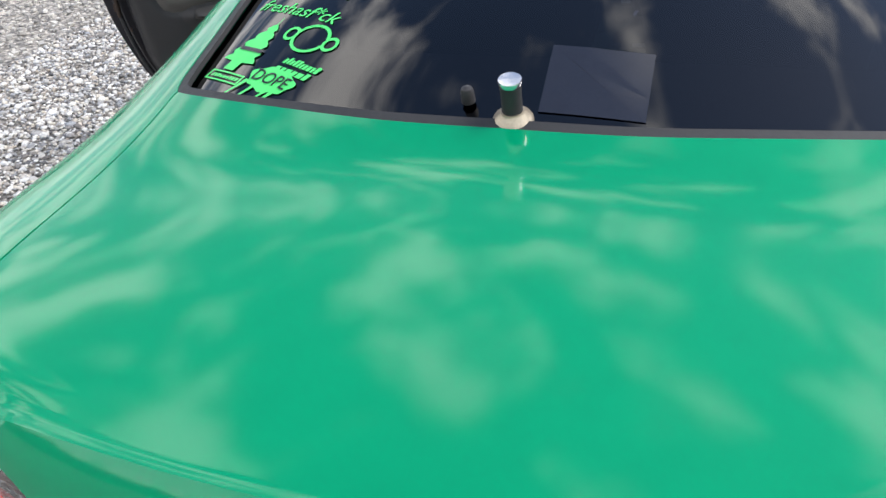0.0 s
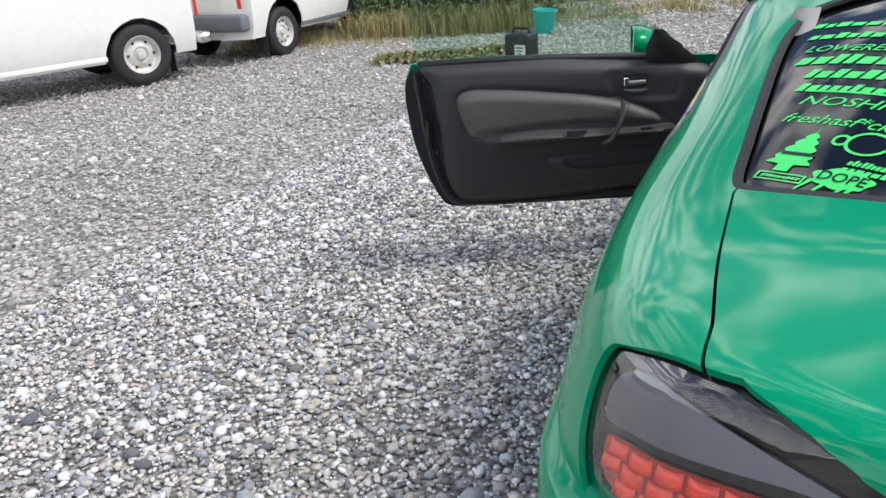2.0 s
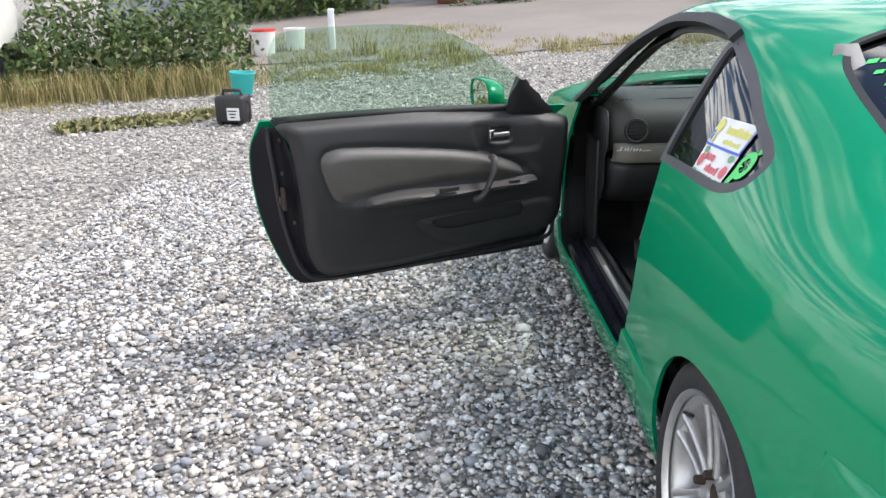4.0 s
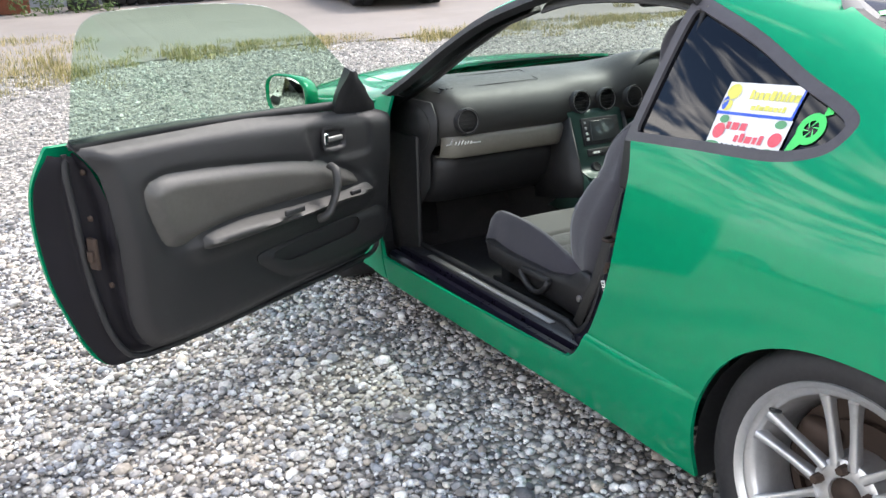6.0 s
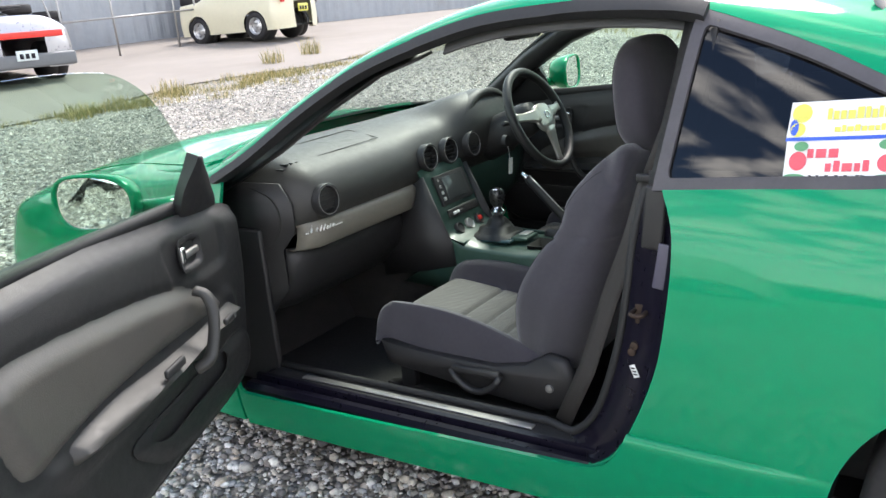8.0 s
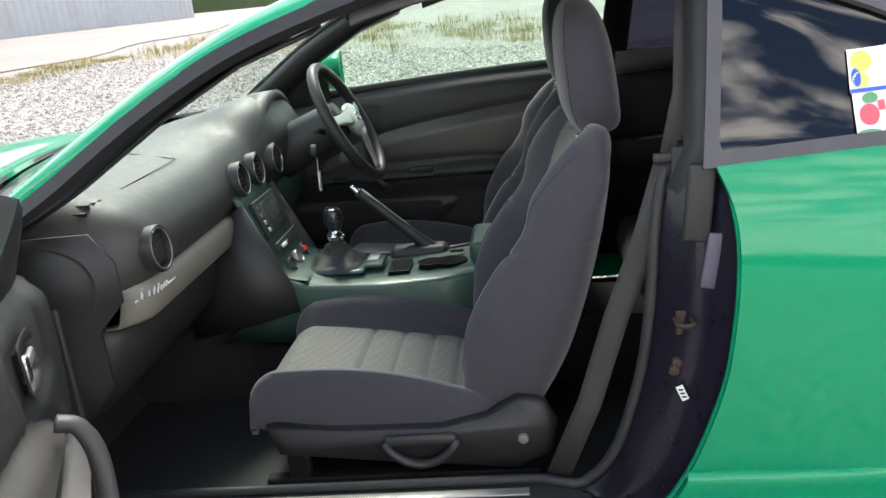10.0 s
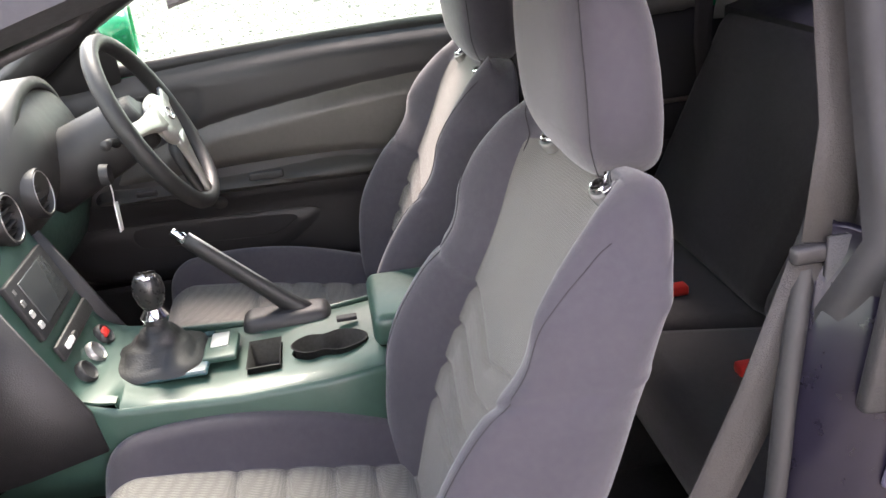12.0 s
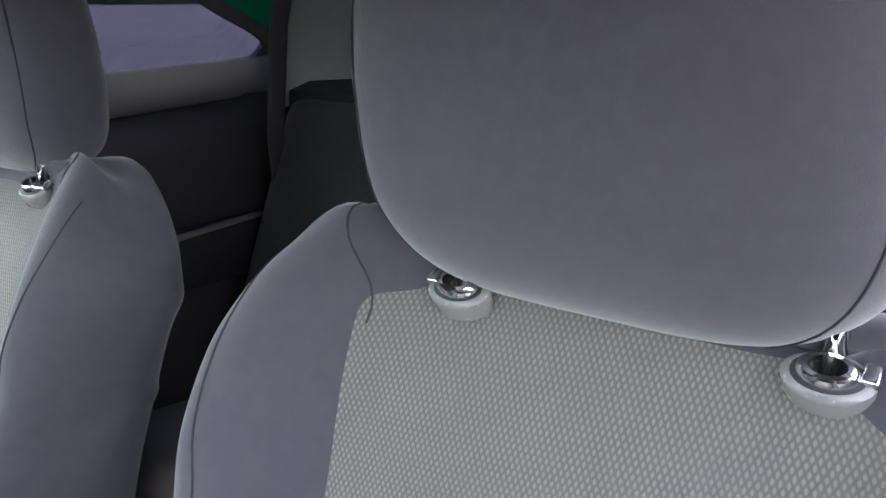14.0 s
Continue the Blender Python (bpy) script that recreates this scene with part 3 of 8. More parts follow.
# glazing and its black seals
panel("rear_window", GRID - np.array([0, 0, 0.004]), [f_rwin], VISOR_GLASS, car, "dark tinted rear window", both=True)
rear_glass = [o for o in car.children if o.name.startswith("rear_window")][0]
solid(panel("rear_window_seal", GRID + np.array([0, 0, 0.002]), [f_rwin + 0.002, 0.016 - f_rwin], RUBBER, car, "black rubber seal", both=True), 0.008)
panel("windscreen", GRID - np.array([0, 0, 0.004]), [f_wscr], CLEAR_GLASS, car, "clear windscreen", both=True)
solid(panel("windscreen_seal", GRID + np.array([0, 0, 0.001]), [f_wscr + 0.002, 0.022 - f_wscr], RUBBER, car, "black rubber seal", both=True), 0.008)

# quarter windows: dark pane in a black surround behind the door
qw_front = 0.700 - 0.13 * (GZ - 0.906)      # leaning rear edge of the door glass
for mir in (False, True):
    qw = panel("quarter_window", GRID, [f_dlo - 0.020, qw_front - 0.008 - GY], VISOR_GLASS, car, "dark tinted quarter window", mirror=mir)
    solid(panel("quarter_window_frame", GRID - np.array([0.001, 0, 0]), [f_dlo + 0.001, np.maximum(0.022 - f_dlo, GY - qw_front + 0.010), qw_front + 0.014 - GY], LIT_RUBBER, car,
                "black rubber quarter window surround", mirror=mir), 0.01)
    if not mir:
        quarter_left = qw

solid(panel("door_frame_seal", GRID + np.array([0.002, 0, -0.002]), [f_dlo + 0.002, 0.020 - f_dlo, GY - qw_front + 0.004, GZ - np.interp(GY, [1.70, 1.80, 1.98], [0.958, 0.958, 0.874])], RUBBER, car, "black weather strip round the door opening"), 0.030)
solid(panel("door_frame_seal", GRID + np.array([0.002, 0, -0.002]), [f_dlo + 0.002, 0.020 - f_dlo, GY - qw_front + 0.004, GZ - np.interp(GY, [1.70, 1.80, 1.98], [0.958, 0.958, 0.874])], RUBBER, car, "black weather strip round the door opening", mirror=True), 0.030)

# rear bumper: stands a little proud under the lamps
BG = body_grid(-1.45, 0.55, 150)
BS = np.repeat(np.linspace(-1.45, 0.55, 150)[:, None], BG.shape[1], 1)
bs = np.linspace(-1.45, 0.55, 150)
BT = plan(bs + 0.01) - plan(bs - 0.01)
BT /= np.linalg.norm(BT, axis=1)[:, None]
prou = crv([(-0.6, 0.012), (-0.14, 0.034), (-0.05, 0.038), (-0.022, 0.034), (-0.010, 0.022), (-0.003, 0.0), (0.004, -0.03), (0.9, -0.03)])(BG[..., 2] - lamp_low(BS))
fade = np.clip((-0.40 - BS) / 0.30, 0.0, 1.0)
BP = BG.copy()
BP[..., 0] += -BT[:, 1][:, None] * prou * fade
BP[..., 1] += BT[:, 0][:, None] * prou * fade
panel("rear_bumper", BP, [lamp_low(BS) + 0.003 - BG[..., 2], -0.40 - BS, BG[..., 2] - 0.17, (np.abs(BG[..., 1]) ** 2.3 + np.abs(np.maximum(BG[..., 2] - 0.235, -0.05)) ** 2.3) ** (1 / 2.3) - 0.368], PAINT, car, "green rear bumper", 0.01, both=True)

# bonnet and front wings
FG = body_grid(1.9, 4.05, 150)
FX, FY, FZ = FG[..., 0], FG[..., 1], FG[..., 2]
FS = np.repeat(np.linspace(1.9, 4.05, 150)[:, None], FG.shape[1], 1)
bon_half = crv([(2.0, 0.66), (2.6, 0.62), (3.0, 0.58), (3.4, 0.50)])(FY)
bon_back = 2.215 + 0.02 - 0.32 * FX**2
f_bon = np.minimum(np.minimum(bon_half + FX, FY - bon_back), 3.36 - FY)
f_bon = np.minimum(f_bon, np.where(FZ < 0.60, -1.0, 1.0))
panel("bonnet", FG + np.array([0, 0, 0.003]), [f_bon], PAINT, car, "green bonnet", 0.01, both=True)
f_farch = np.hypot(FY - 2.545, FZ - 0.27) - 0.360
cowl = np.where((FX > -0.735) & (FZ > 0.80), FY - bon_back + 0.03 + 0.6 * np.clip(-0.62 - FX, 0, 1), 1.0)
for mir in (False, True):
    panel("front_wing", FG, [-f_bon - 0.005, f_farch, FY - 1.968, cowl, np.where((FY < 2.15) & (FX > -0.70), -1.0, 1.0), FZ - 0.16], PAINT, car, "green front wing and nose", 0.011, mirror=mir)


# ---------------------------------------------------------------- lamps, stickers, wheels
# height of the rear window over the plan, fitted to the pane
wterms = lambda x, y: np.stack([np.ones_like(x), y, y**2, y**3, y**4, x**2, x**2 * y, x**2 * y**2, x**4, x**4 * y, x**4 * y**2, x**6], -1)
on_pane = f_rwin > -0.004
wfit = np.linalg.lstsq(wterms(GX[on_pane], GY[on_pane]), GZ[on_pane], rcond=None)[0]
WX = lambda x, y: (wterms(np.atleast_1d(np.asarray(x, float)), np.atleast_1d(np.asarray(y, float))) @ wfit)[0] - 0.004


def lamp_patch(name, poly, depth, material, parent, label="", mirror=False, thick=0.0):
    f = np.where(LS < -0.45, sdf(poly, LS, LGZ), -1.0)
    return panel(name, LG - LN * depth, [f], material, parent, label, thick, mirror=mirror)


LG = body_grid(-1.40, -0.60, 130, 1.6)
ls = np.linspace(-1.40, -0.60, 130)
LS = np.repeat(ls[:, None], LG.shape[1], 1)
LGZ = LG[..., 2]
LT = plan(ls + 0.01) - plan(ls - 0.01)
LT /= np.linalg.norm(LT, axis=1)[:, None]
LN = np.zeros_like(LG)
LN[..., 0], LN[..., 1] = -LT[:, 1][:, None], LT[:, 0][:, None]
LAMP_BODY = mat("lamp_black_housing", (0.012, 0.012, 0.014), 0.22, 0.0, 0.1, 12.0)
LAMP_RED = mat("red_lamp_lens", (0.98, 0.060, 0.022), 0.12, 0.0, 0.40, 45.0, coat=0.6)
LAMP_DARK_RED = mat("deep_red_lens", (0.34, 0.014, 0.010), 0.15, 0.0, 0.3, 30.0, coat=0.6)
REFLECT = mat("lamp_reflector", (0.20, 0.21, 0.24), 0.38, 0.8, 0.10, 9.0)
SMOKE = glass_mat("lamp_cover", (0.90, 0.89, 0.90), 0.06, 3.0)
UPPER = loop_curve([(-0.735, 0.872), (-0.775, 0.905), (-0.85, 0.920), (-0.94, 0.915), (-1.02, 0.903), (-1.098, 0.886), (-1.01, 0.876), (-0.92, 0.860), (-0.81, 0.836), (-0.745, 0.822)], 5)
red_top = crv([(-1.12, 0.860), (-1.015, 0.857), (-0.925, 0.844), (-0.85, 0.828), (-0.765, 0.806), (-0.74, 0.79)])
red_low = crv([(-1.12, 0.803), (-1.043, 0.785), (-0.961, 0.773), (-0.875, 0.756), (-0.80, 0.745), (-0.74, 0.748)])
REDS = np.array([(s, float(red_top(s))) for s in np.linspace(-0.758, -1.116, 16)] + [(s, float(red_low(s))) for s in np.linspace(-1.120, -0.775, 16)])
SIDE_CLEAR = loop_curve([(-1.126, 0.856), (-1.155, 0.860), (-1.215, 0.836), (-1.27, 0.800), (-1.20, 0.802), (-1.132, 0.799)], 5)


def lamp_point(s0, z0, depth):
    """A point behind the lamp's cover, with the directions along and out of it."""
    tt = plan(s0 + 0.01) - plan(s0 - 0.01)
    tt = tt / np.linalg.norm(tt)
    q = min(max((s0 + 1.40) / 0.80 * 129, 0.0), 128.0)
    i = int(q)
    pt = []
    for j in (i, i + 1):
        n_up = int(np.argmax(LG[j, :, 2] > 0.95)) or LG.shape[1]
        pt.append([np.interp(z0, LG[j, :n_up, 2], LG[j, :n_up, ax]) for ax in (0, 1)])
    o = np.array(pt[0]) + (np.array(pt[1]) - np.array(pt[0])) * (q - i)
    return Vector((o[0] + tt[1] * depth, o[1] - tt[0] * depth, z0)), Vector((tt[0], tt[1], 0)), Vector((-tt[1], tt[0], 0))


for mir in (False, True):
    sg = -1.0 if mir else 1.0
    lamp = lamp_patch("tail_lamp", LAMP, 0.016, LAMP_BODY, car, "tail lamp with clear and red lenses in a black housing", mir)
    lamp_patch("clear_lens", UPPER, 0.010, REFLECT, lamp, "clear ribbed reversing lens", mir, 0.003)
    lamp_patch("red_lens", REDS, 0.011, LAMP_DARK_RED, lamp, "deep red lens", mir, 0.003)
    lamp_patch("side_lens", SIDE_CLEAR, 0.010, REFLECT, lamp, "clear ribbed inner lens", mir, 0.003)
    lamp_patch("lamp_cover", LAMP, 0.001, SMOKE, lamp, "clear outer cover", mir)
    # scaled red reflector cells and ribs of the clear lenses
    cell = bmesh.new()
    for row in range(3):
        for col in range(7):
            s0 = -0.785 - 0.0475 * col + 0.010 * (row - 1)
            zt_, zl_ = float(red_top(s0)), float(red_low(s0))
            z0 = zt_ + (zl_ - zt_) * (row + 0.5) / 3
            if sdf(REDS, np.array([s0]), np.array([z0]))[0] < 0.004:
                continue
            c, tv, nv = lamp_point(s0, z0, 0.0095)
            slope = (float(red_top(s0 + 0.01)) - float(red_top(s0 - 0.01))) / 0.02
            hh = (zt_ - zl_) / 6
            vs_ = []
            for w, h, d in ((0.0225, 1.0, -0.002), (0.020, 0.86, 0.004), (0.010, 0.35, 0.0065)):
                vs_.append([cell.verts.new((q[0] * sg, q[1], q[2])) for q in (c + tv * (w * a_) + Vector((0, 0, hh * h * b_ + slope * w * a_)) + nv * (d - 0.004 * b_ * (h > 0.5)) for a_, b_ in ((-1, -1), (-0.4, -1.25), (0.4, -1.25), (1, -1), (1, 0.8), (0.4, 0.55), (-0.4, 0.55), (-1, 0.8)))])
            for r0, r1 in zip(vs_, vs_[1:]):
                for q in range(8):
                    cell.faces.new((r0[q], r0[(q + 1) % 8], r1[(q + 1) % 8], r1[q]))
            cell.faces.new(vs_[-1])
    part("reflector_cells", cell, LAMP_RED, lamp, "bright red scaled reflector cells")
    rib = bmesh.new()
    for k in range(8):
        pts = []
        for q in range(26):
            s0 = -0.735 - 0.36 * q / 25
            lo_, hi_ = float(np.interp(-s0, [0.745, 0.81, 0.92, 1.01, 1.098], [0.822, 0.836, 0.860, 0.876, 0.886])), float(np.interp(-s0, [0.735, 0.775, 0.85, 0.94, 1.02, 1.098], [0.872, 0.905, 0.920, 0.915, 0.903, 0.886]))
            z0 = lo_ + 0.0085 * (k + 0.7)
            if z0 < hi_ - 0.003:
                pts.append(tuple(np.array((sg, 1, 1)) * np.array(lamp_point(s0, z0, 0.0085)[0])))
        if len(pts) > 3:
            sweep(pts, circle(0.0016, 6), bm=rib)
    for k in range(5):
        pts = [tuple(np.array((sg, 1, 1)) * np.array(lamp_point(s0, 0.806 + 0.010 * k + 0.02 * (-1.13 - s0), 0.0085)[0])) for s0 in np.linspace(-1.135, -1.255 + 0.026 * k, 10)]
        sweep(pts, circle(0.0015, 6), bm=rib)
    part("lens_ribs", rib, SILVER_INK, lamp, "clear lens ribs")


def decal(name, shapes, material, parent, label="", mapf=None):
    """Flat shapes (lists of 2D outlines) laid on a curved pane by mapf(u, v) -> point."""
    bm = bmesh.new()
    for sh in shapes:
        vs_ = [bm.verts.new((p[0], p[1], 0)) for p in sh]
        try:
            bm.faces.new(vs_)
        except ValueError:
            continue
    bmesh.ops.triangulate(bm, faces=bm.faces[:])
    bmesh.ops.subdivide_edges(bm, edges=[e for e in bm.edges if e.calc_length() > 0.03], cuts=2)
    for v in bm.verts:
        v.co = mapf(v.co.x, v.co.y)
    bmesh.ops.remove_doubles(bm, verts=bm.verts[:], dist=0.0002)
    return loose(part(name, bm, material, parent, label, smooth=False))


def loose(ob):
    """Give every separate island of a mesh an object of its own beside the first."""
    bm = bmesh.new()
    bm.from_mesh(ob.data)
    bm.verts.ensure_lookup_table()
    seen, groups = set(), []
    for v in bm.verts:
        if v.index in seen:
            continue
        stack_, isl = [v], []
        seen.add(v.index)
        while stack_:
            w = stack_.pop()
            isl.append(w.index)
            for e in w.link_edges:
                o = e.other_vert(w)
                if o.index not in seen:
                    seen.add(o.index)
                    stack_.append(o)
        groups.append(isl)
    bm.free()
    if len(groups) < 2:
        return ob
    me = ob.data
    co, polys = [tuple(v.co) for v in me.vertices], [tuple(p.vertices) for p in me.polygons]
    for k, isl in enumerate(groups):
        at = {v: n for n, v in enumerate(isl)}
        m2 = bpy.data.meshes.new(me.name)
        m2.from_pydata([co[v] for v in isl], [], [tuple(at[v] for v in p) for p in polys if p[0] in at])
        m2.materials.append(me.materials[0])
        if k:
            o2 = new(ob.name.split(".")[0], m2)
            o2.parent = ob.parent
            o2["label"] = ob["label"]
        else:
            ob.data = m2
    return ob


def lay(ob, mapf):
    """Wrap a flat lettering mesh onto a pane."""
    for v in ob.data.vertices:
        v.co = Vector(mapf(v.co.x, v.co.y)) + Vector((0, 0, v.co.z))
    return loose(ob)


def rear_map(cx, cy, ang=0.0):
    ca, sa = math.cos(ang), math.sin(ang)

    def f(u, v):
        x, y = cx + u * ca - v * sa, cy + (u * sa + v * ca) * 0.9
        return (x, y, float(WX(x, y)) + 0.0018)
    return f


def bars(w, h, n, seed, slant=0.25):
    """Unreadable lettering: a row of slanted bars."""
    rnd = random.Random(seed)
    out, x = [], -w / 2
    while x < w / 2 - 0.004:
        k = w / n * rnd.uniform(0.55, 1.0)
        t = h * rnd.choice((0.75, 0.75, 1.0))
        out.append([(x, -h / 2), (x + k, -h / 2), (x + k + slant * t, -h / 2 + t), (x + slant * t, -h / 2 + t)])
        x += k + w / n * 0.22
    return out


def ellipse(cx, cy, a, b, n=20):
    return [(cx + a * math.cos(2 * math.pi * i / n), cy + b * math.sin(2 * math.pi * i / n)) for i in range(n)]


def arcband(cx, cy, r0, r1, a0, a1, n=12, sq=1.0):
    out = []
    for i in range(n):
        t0, t1 = a0 + (a1 - a0) * i / n, a0 + (a1 - a0) * (i + 1) / n
        out.append([(cx + r * math.cos(t), cy + sq * r * math.sin(t)) for r, t in ((r0, t0), (r1, t0), (r1, t1), (r0, t1))])
    return out


# stickers inside the rear window, a column of slanting lines at its lower corner
A28 = -0.50
for words, cx, cy, w, h in (("LOWERED", -0.39, 0.158, 0.19, 0.026), ("NOSHIT", -0.385, -0.034, 0.20, 0.030), ("freshasf*ck", -0.407, -0.080, 0.205, 0.030)):
    lay(text_mesh("sticker", words, h * 1.25, LIME, rear_glass, Matrix.Identity(4), 0.0002, 0.25, "lime green lettering sticker", fit=w), rear_map(cx, cy, A28))
for k, (cx, cy, w, h, n) in enumerate(((-0.385, 0.262, 0.18, 0.020, 6), (-0.388, 0.212, 0.185, 0.022, 7), (-0.383, 0.112, 0.23, 0.034, 7), (-0.377, 0.056, 0.20, 0.030, 7), (-0.387, 0.012, 0.21, 0.026, 9))):
    decal("sticker", bars(w, h, n, 40 + k), LIME, rear_glass, "lime green lettering strip", rear_map(cx, cy, A28))
decal("sticker", [[(-0.10, 0.020), (0.10, 0.020), (0.115, 0.026), (-0.10, 0.026)]], LIME, rear_glass, "lime green stripe", rear_map(-0.382, -0.026, A28))
tree = [(-0.006, -0.055), (0.014, -0.055), (0.014, -0.036)]
for k, (w, z) in enumerate(((0.042, -0.032), (0.036, -0.012), (0.030, 0.008), (0.022, 0.028), (0.013, 0.046))):
    tree += [(w, z), (w - 0.004, z + 0.006), (w - 0.012, z + 0.012)]
tree += [(0.0, 0.078)]
for w, z in ((0.013, 0.046), (0.022, 0.028), (0.030, 0.008), (0.036, -0.012), (0.042, -0.032)):
    tree += [(-w + 0.012, z + 0.012), (-w + 0.004, z + 0.006), (-w, z)]
tree += [(-0.014, -0.036), (-0.014, -0.055)]
tree_ob = decal("sticker", [tree[::-1]], LIME, rear_glass, "lime green tree shaped sticker", rear_map(-0.462, -0.152, A28))
decal("sticker", [[(-0.03, -0.004), (0.03, -0.004), (0.03, 0.004), (-0.03, 0.004)]], BLACK_PAINT, rear_glass, "dark strip on the tree sticker",
      lambda u, v: (lambda p: (p[0], p[1], p[2] + 0.0012))(rear_map(-0.461, -0.158, A28)(u, v)))
decal("sticker", [[(-0.045, -0.011), (0.045, -0.011), (0.045, -0.008), (-0.045, -0.008)], [(-0.045, 0.008), (0.045, 0.008), (0.045, 0.011), (-0.045, 0.011)],
                  [(-0.045, -0.011), (-0.041, -0.011), (-0.041, 0.011), (-0.045, 0.011)], [(0.041, -0.011), (0.045, -0.011), (0.045, 0.011), (0.041, 0.011)],
                  *bars(0.07, 0.007, 8, 3)], LIME, rear_glass, "lime green framed label", rear_map(-0.487, -0.212, A28))
decal("sticker", [*arcband(0, 0, 0.033, 0.040, 0.2, 6.0, 20, 0.8), *arcband(-0.048, 0.0, 0.010, 0.016, 0, 6.28, 12), *arcband(0.048, 0.0, 0.010, 0.016, 0, 6.28, 12)], LIME, rear_glass,
      "lime green round sticker", rear_map(-0.352, -0.158, A28))
decal("sticker", [*bars(0.085, 0.014, 9, 8), *[[(a - 0.005, b - 0.018) for a, b in q] for q in bars(0.08, 0.014, 6, 9)]], LIME, rear_glass, "lime green lettering strip", rear_map(-0.343, -0.216, A28))
blob = [(0.052 * math.cos(a) * (1 + 0.08 * math.sin(5 * a)), 0.026 * math.sin(a) * (1 + 0.1 * math.sin(7 * a))) for a in np.linspace(0, 2 * math.pi, 40, endpoint=False)]
dope = decal("sticker", [blob, *[[(x, -0.05 - 0.01 * (k % 2)), (x + 0.003, -0.05 - 0.01 * (k % 2)), (x + 0.022, -0.012), (x + 0.012, -0.012)] for k, x in enumerate((-0.062, -0.035, 0.0, 0.012))]], LIME, rear_glass,
             "lime green dripping splash sticker", rear_map(-0.388, -0.240, A28))
lay(text_mesh("sticker", "DOPE", 0.034, BLACK_PAINT, rear_glass, Matrix.Identity(4), 0.0002, 0.0, "dark lettering", fit=0.082),
    lambda u, v: (lambda p: (p[0], p[1], p[2] + 0.0015))(rear_map(-0.388, -0.240, A28)(u, v)))
# pale inspection sheet behind the glass, washer spout and chrome stud on it
decal("inner_label", [[(-0.070, -0.062), (0.070, -0.062), (0.070, 0.062), (-0.070, 0.062)]], mat("smoked_sheet", (0.016, 0.018, 0.026), 0.12, 0, 0.1, 20.0), rear_glass, "dull grey sheet behind the glass",
      lambda u, v: (lambda p: (p[0], p[1], p[2] + 0.0))(rear_map(0.112, -0.250, 0.0)(u, v)))
tilt_stud = Matrix.Translation((0.013, -0.325, 1.028)) @ Matrix.Rotation(radians(14), 4, "X") @ Matrix.Diagonal((0.82, 0.82, 0.86, 1))
for nm, prof, mtl, lb in (("stud_base", [(-0.012, 0.032), (0.006, 0.034), (0.012, 0.031), (0.020, 0.020), (0.024, 0.019)], mat("dull_brass", (0.45, 0.38, 0.28), 0.4, 0.7, 0.2, 30.0, grime=(0.2, 0.17, 0.13)), "dull brass stud base"),
                          ("stud_stem", [(0.02, 0.017), (0.05, 0.0165), (0.073, 0.0175)], RUBBER, "black rubber stem"), ("stud_cap", [(0.071, 0.018), (0.077, 0.0195), (0.080, 0.0185), (0.0805, 0.001)], CHROME, "bright chrome cap")):
    bm = lathe(prof, 24, "z")
    bmesh.ops.transform(bm, matrix=tilt_stud, verts=bm.verts[:])
    part(nm, bm, mtl, rear_glass, lb, angle=40)
bm = lathe([(0.0, 0.010), (0.018, 0.009), (0.022, 0.007), (0.024, 0.001)], 16, "z")
bmesh.ops.transform(bm, matrix=Matrix.Translation((-0.055, -0.300, 1.044)) @ Matrix.Rotation(radians(15), 4, "X"), verts=bm.verts[:])
part("washer_spout", bm, PLASTIC, rear_glass, "small black washer spout", angle=40)
bm = rbox((0.036, 0.03, 0.012), (0.013, -0.392, 1.004), 0.005)
part("stud_foot", bm, PAINT, boot, "green foot under the stud")

# stickers on the quarter window
SIDE_N = Vector((-1, 0, 0.45)).normalized()


def side_x(y, z):
    """The left flank's x above the waist."""
    zb, zr, ox = float(belt_z(y)), float(rail_z(y)), float(plan(y)[0])
    fr = float(rail_x(y)) / abs(ox)
    u = (z - zb) / (zr - zb)
    for _ in range(4):
        u = (z - zb - 0.010 * math.sin(math.pi * min(max(u, 0), 1))) / (zr - zb)
    return ox * (1 - (1 - fr) * u)


def side_map(cy, cz, out=0.004):
    def f(u, v):
        y, z = cy - 0.94 * u, cz + v + 0.03 * u
        return (side_x(y, z) - out + 0.001, y, z)
    return f


YELLOW = mat("yellow_print", (0.68, 0.64, 0.12), 0.4, 0, 0.1, 30.0)
BLUE = mat("blue_print", (0.03, 0.10, 0.55), 0.4, 0, 0.1, 30.0)
PALE = mat("pale_print", (0.55, 0.62, 0.62), 0.4, 0, 0.1, 30.0)
qs = quarter_left
decal("sticker", [[(-0.098, -0.033), (0.098, -0.033), (0.1, 0.033), (-0.094, 0.033)]], WHITE, qs, "white sticker with yellow lettering", side_map(0.380, 1.038))
decal("sticker", [[(-0.098, -0.033), (0.098, -0.033), (0.098, -0.027), (-0.098, -0.027)], [(0.094, -0.033), (0.1, -0.033), (0.1, 0.033), (0.096, 0.033)], ellipse(-0.085, -0.01, 0.008, 0.014)], BLUE, qs,
      "blue border", side_map(0.380, 1.038, 0.006))
decal("sticker", [*[[(a + 0.03, b + 0.011) for a, b in q] for q in bars(0.115, 0.019, 9, 21, 0.0)], *[[(a + 0.03, b - 0.014) for a, b in q] for q in bars(0.085, 0.011, 8, 22, 0.0)], ellipse(-0.073, 0.014, 0.018, 0.016), ellipse(-0.078, -0.014, 0.014, 0.012)],
      YELLOW, qs, "yellow lettering bars", side_map(0.380, 1.038, 0.006))
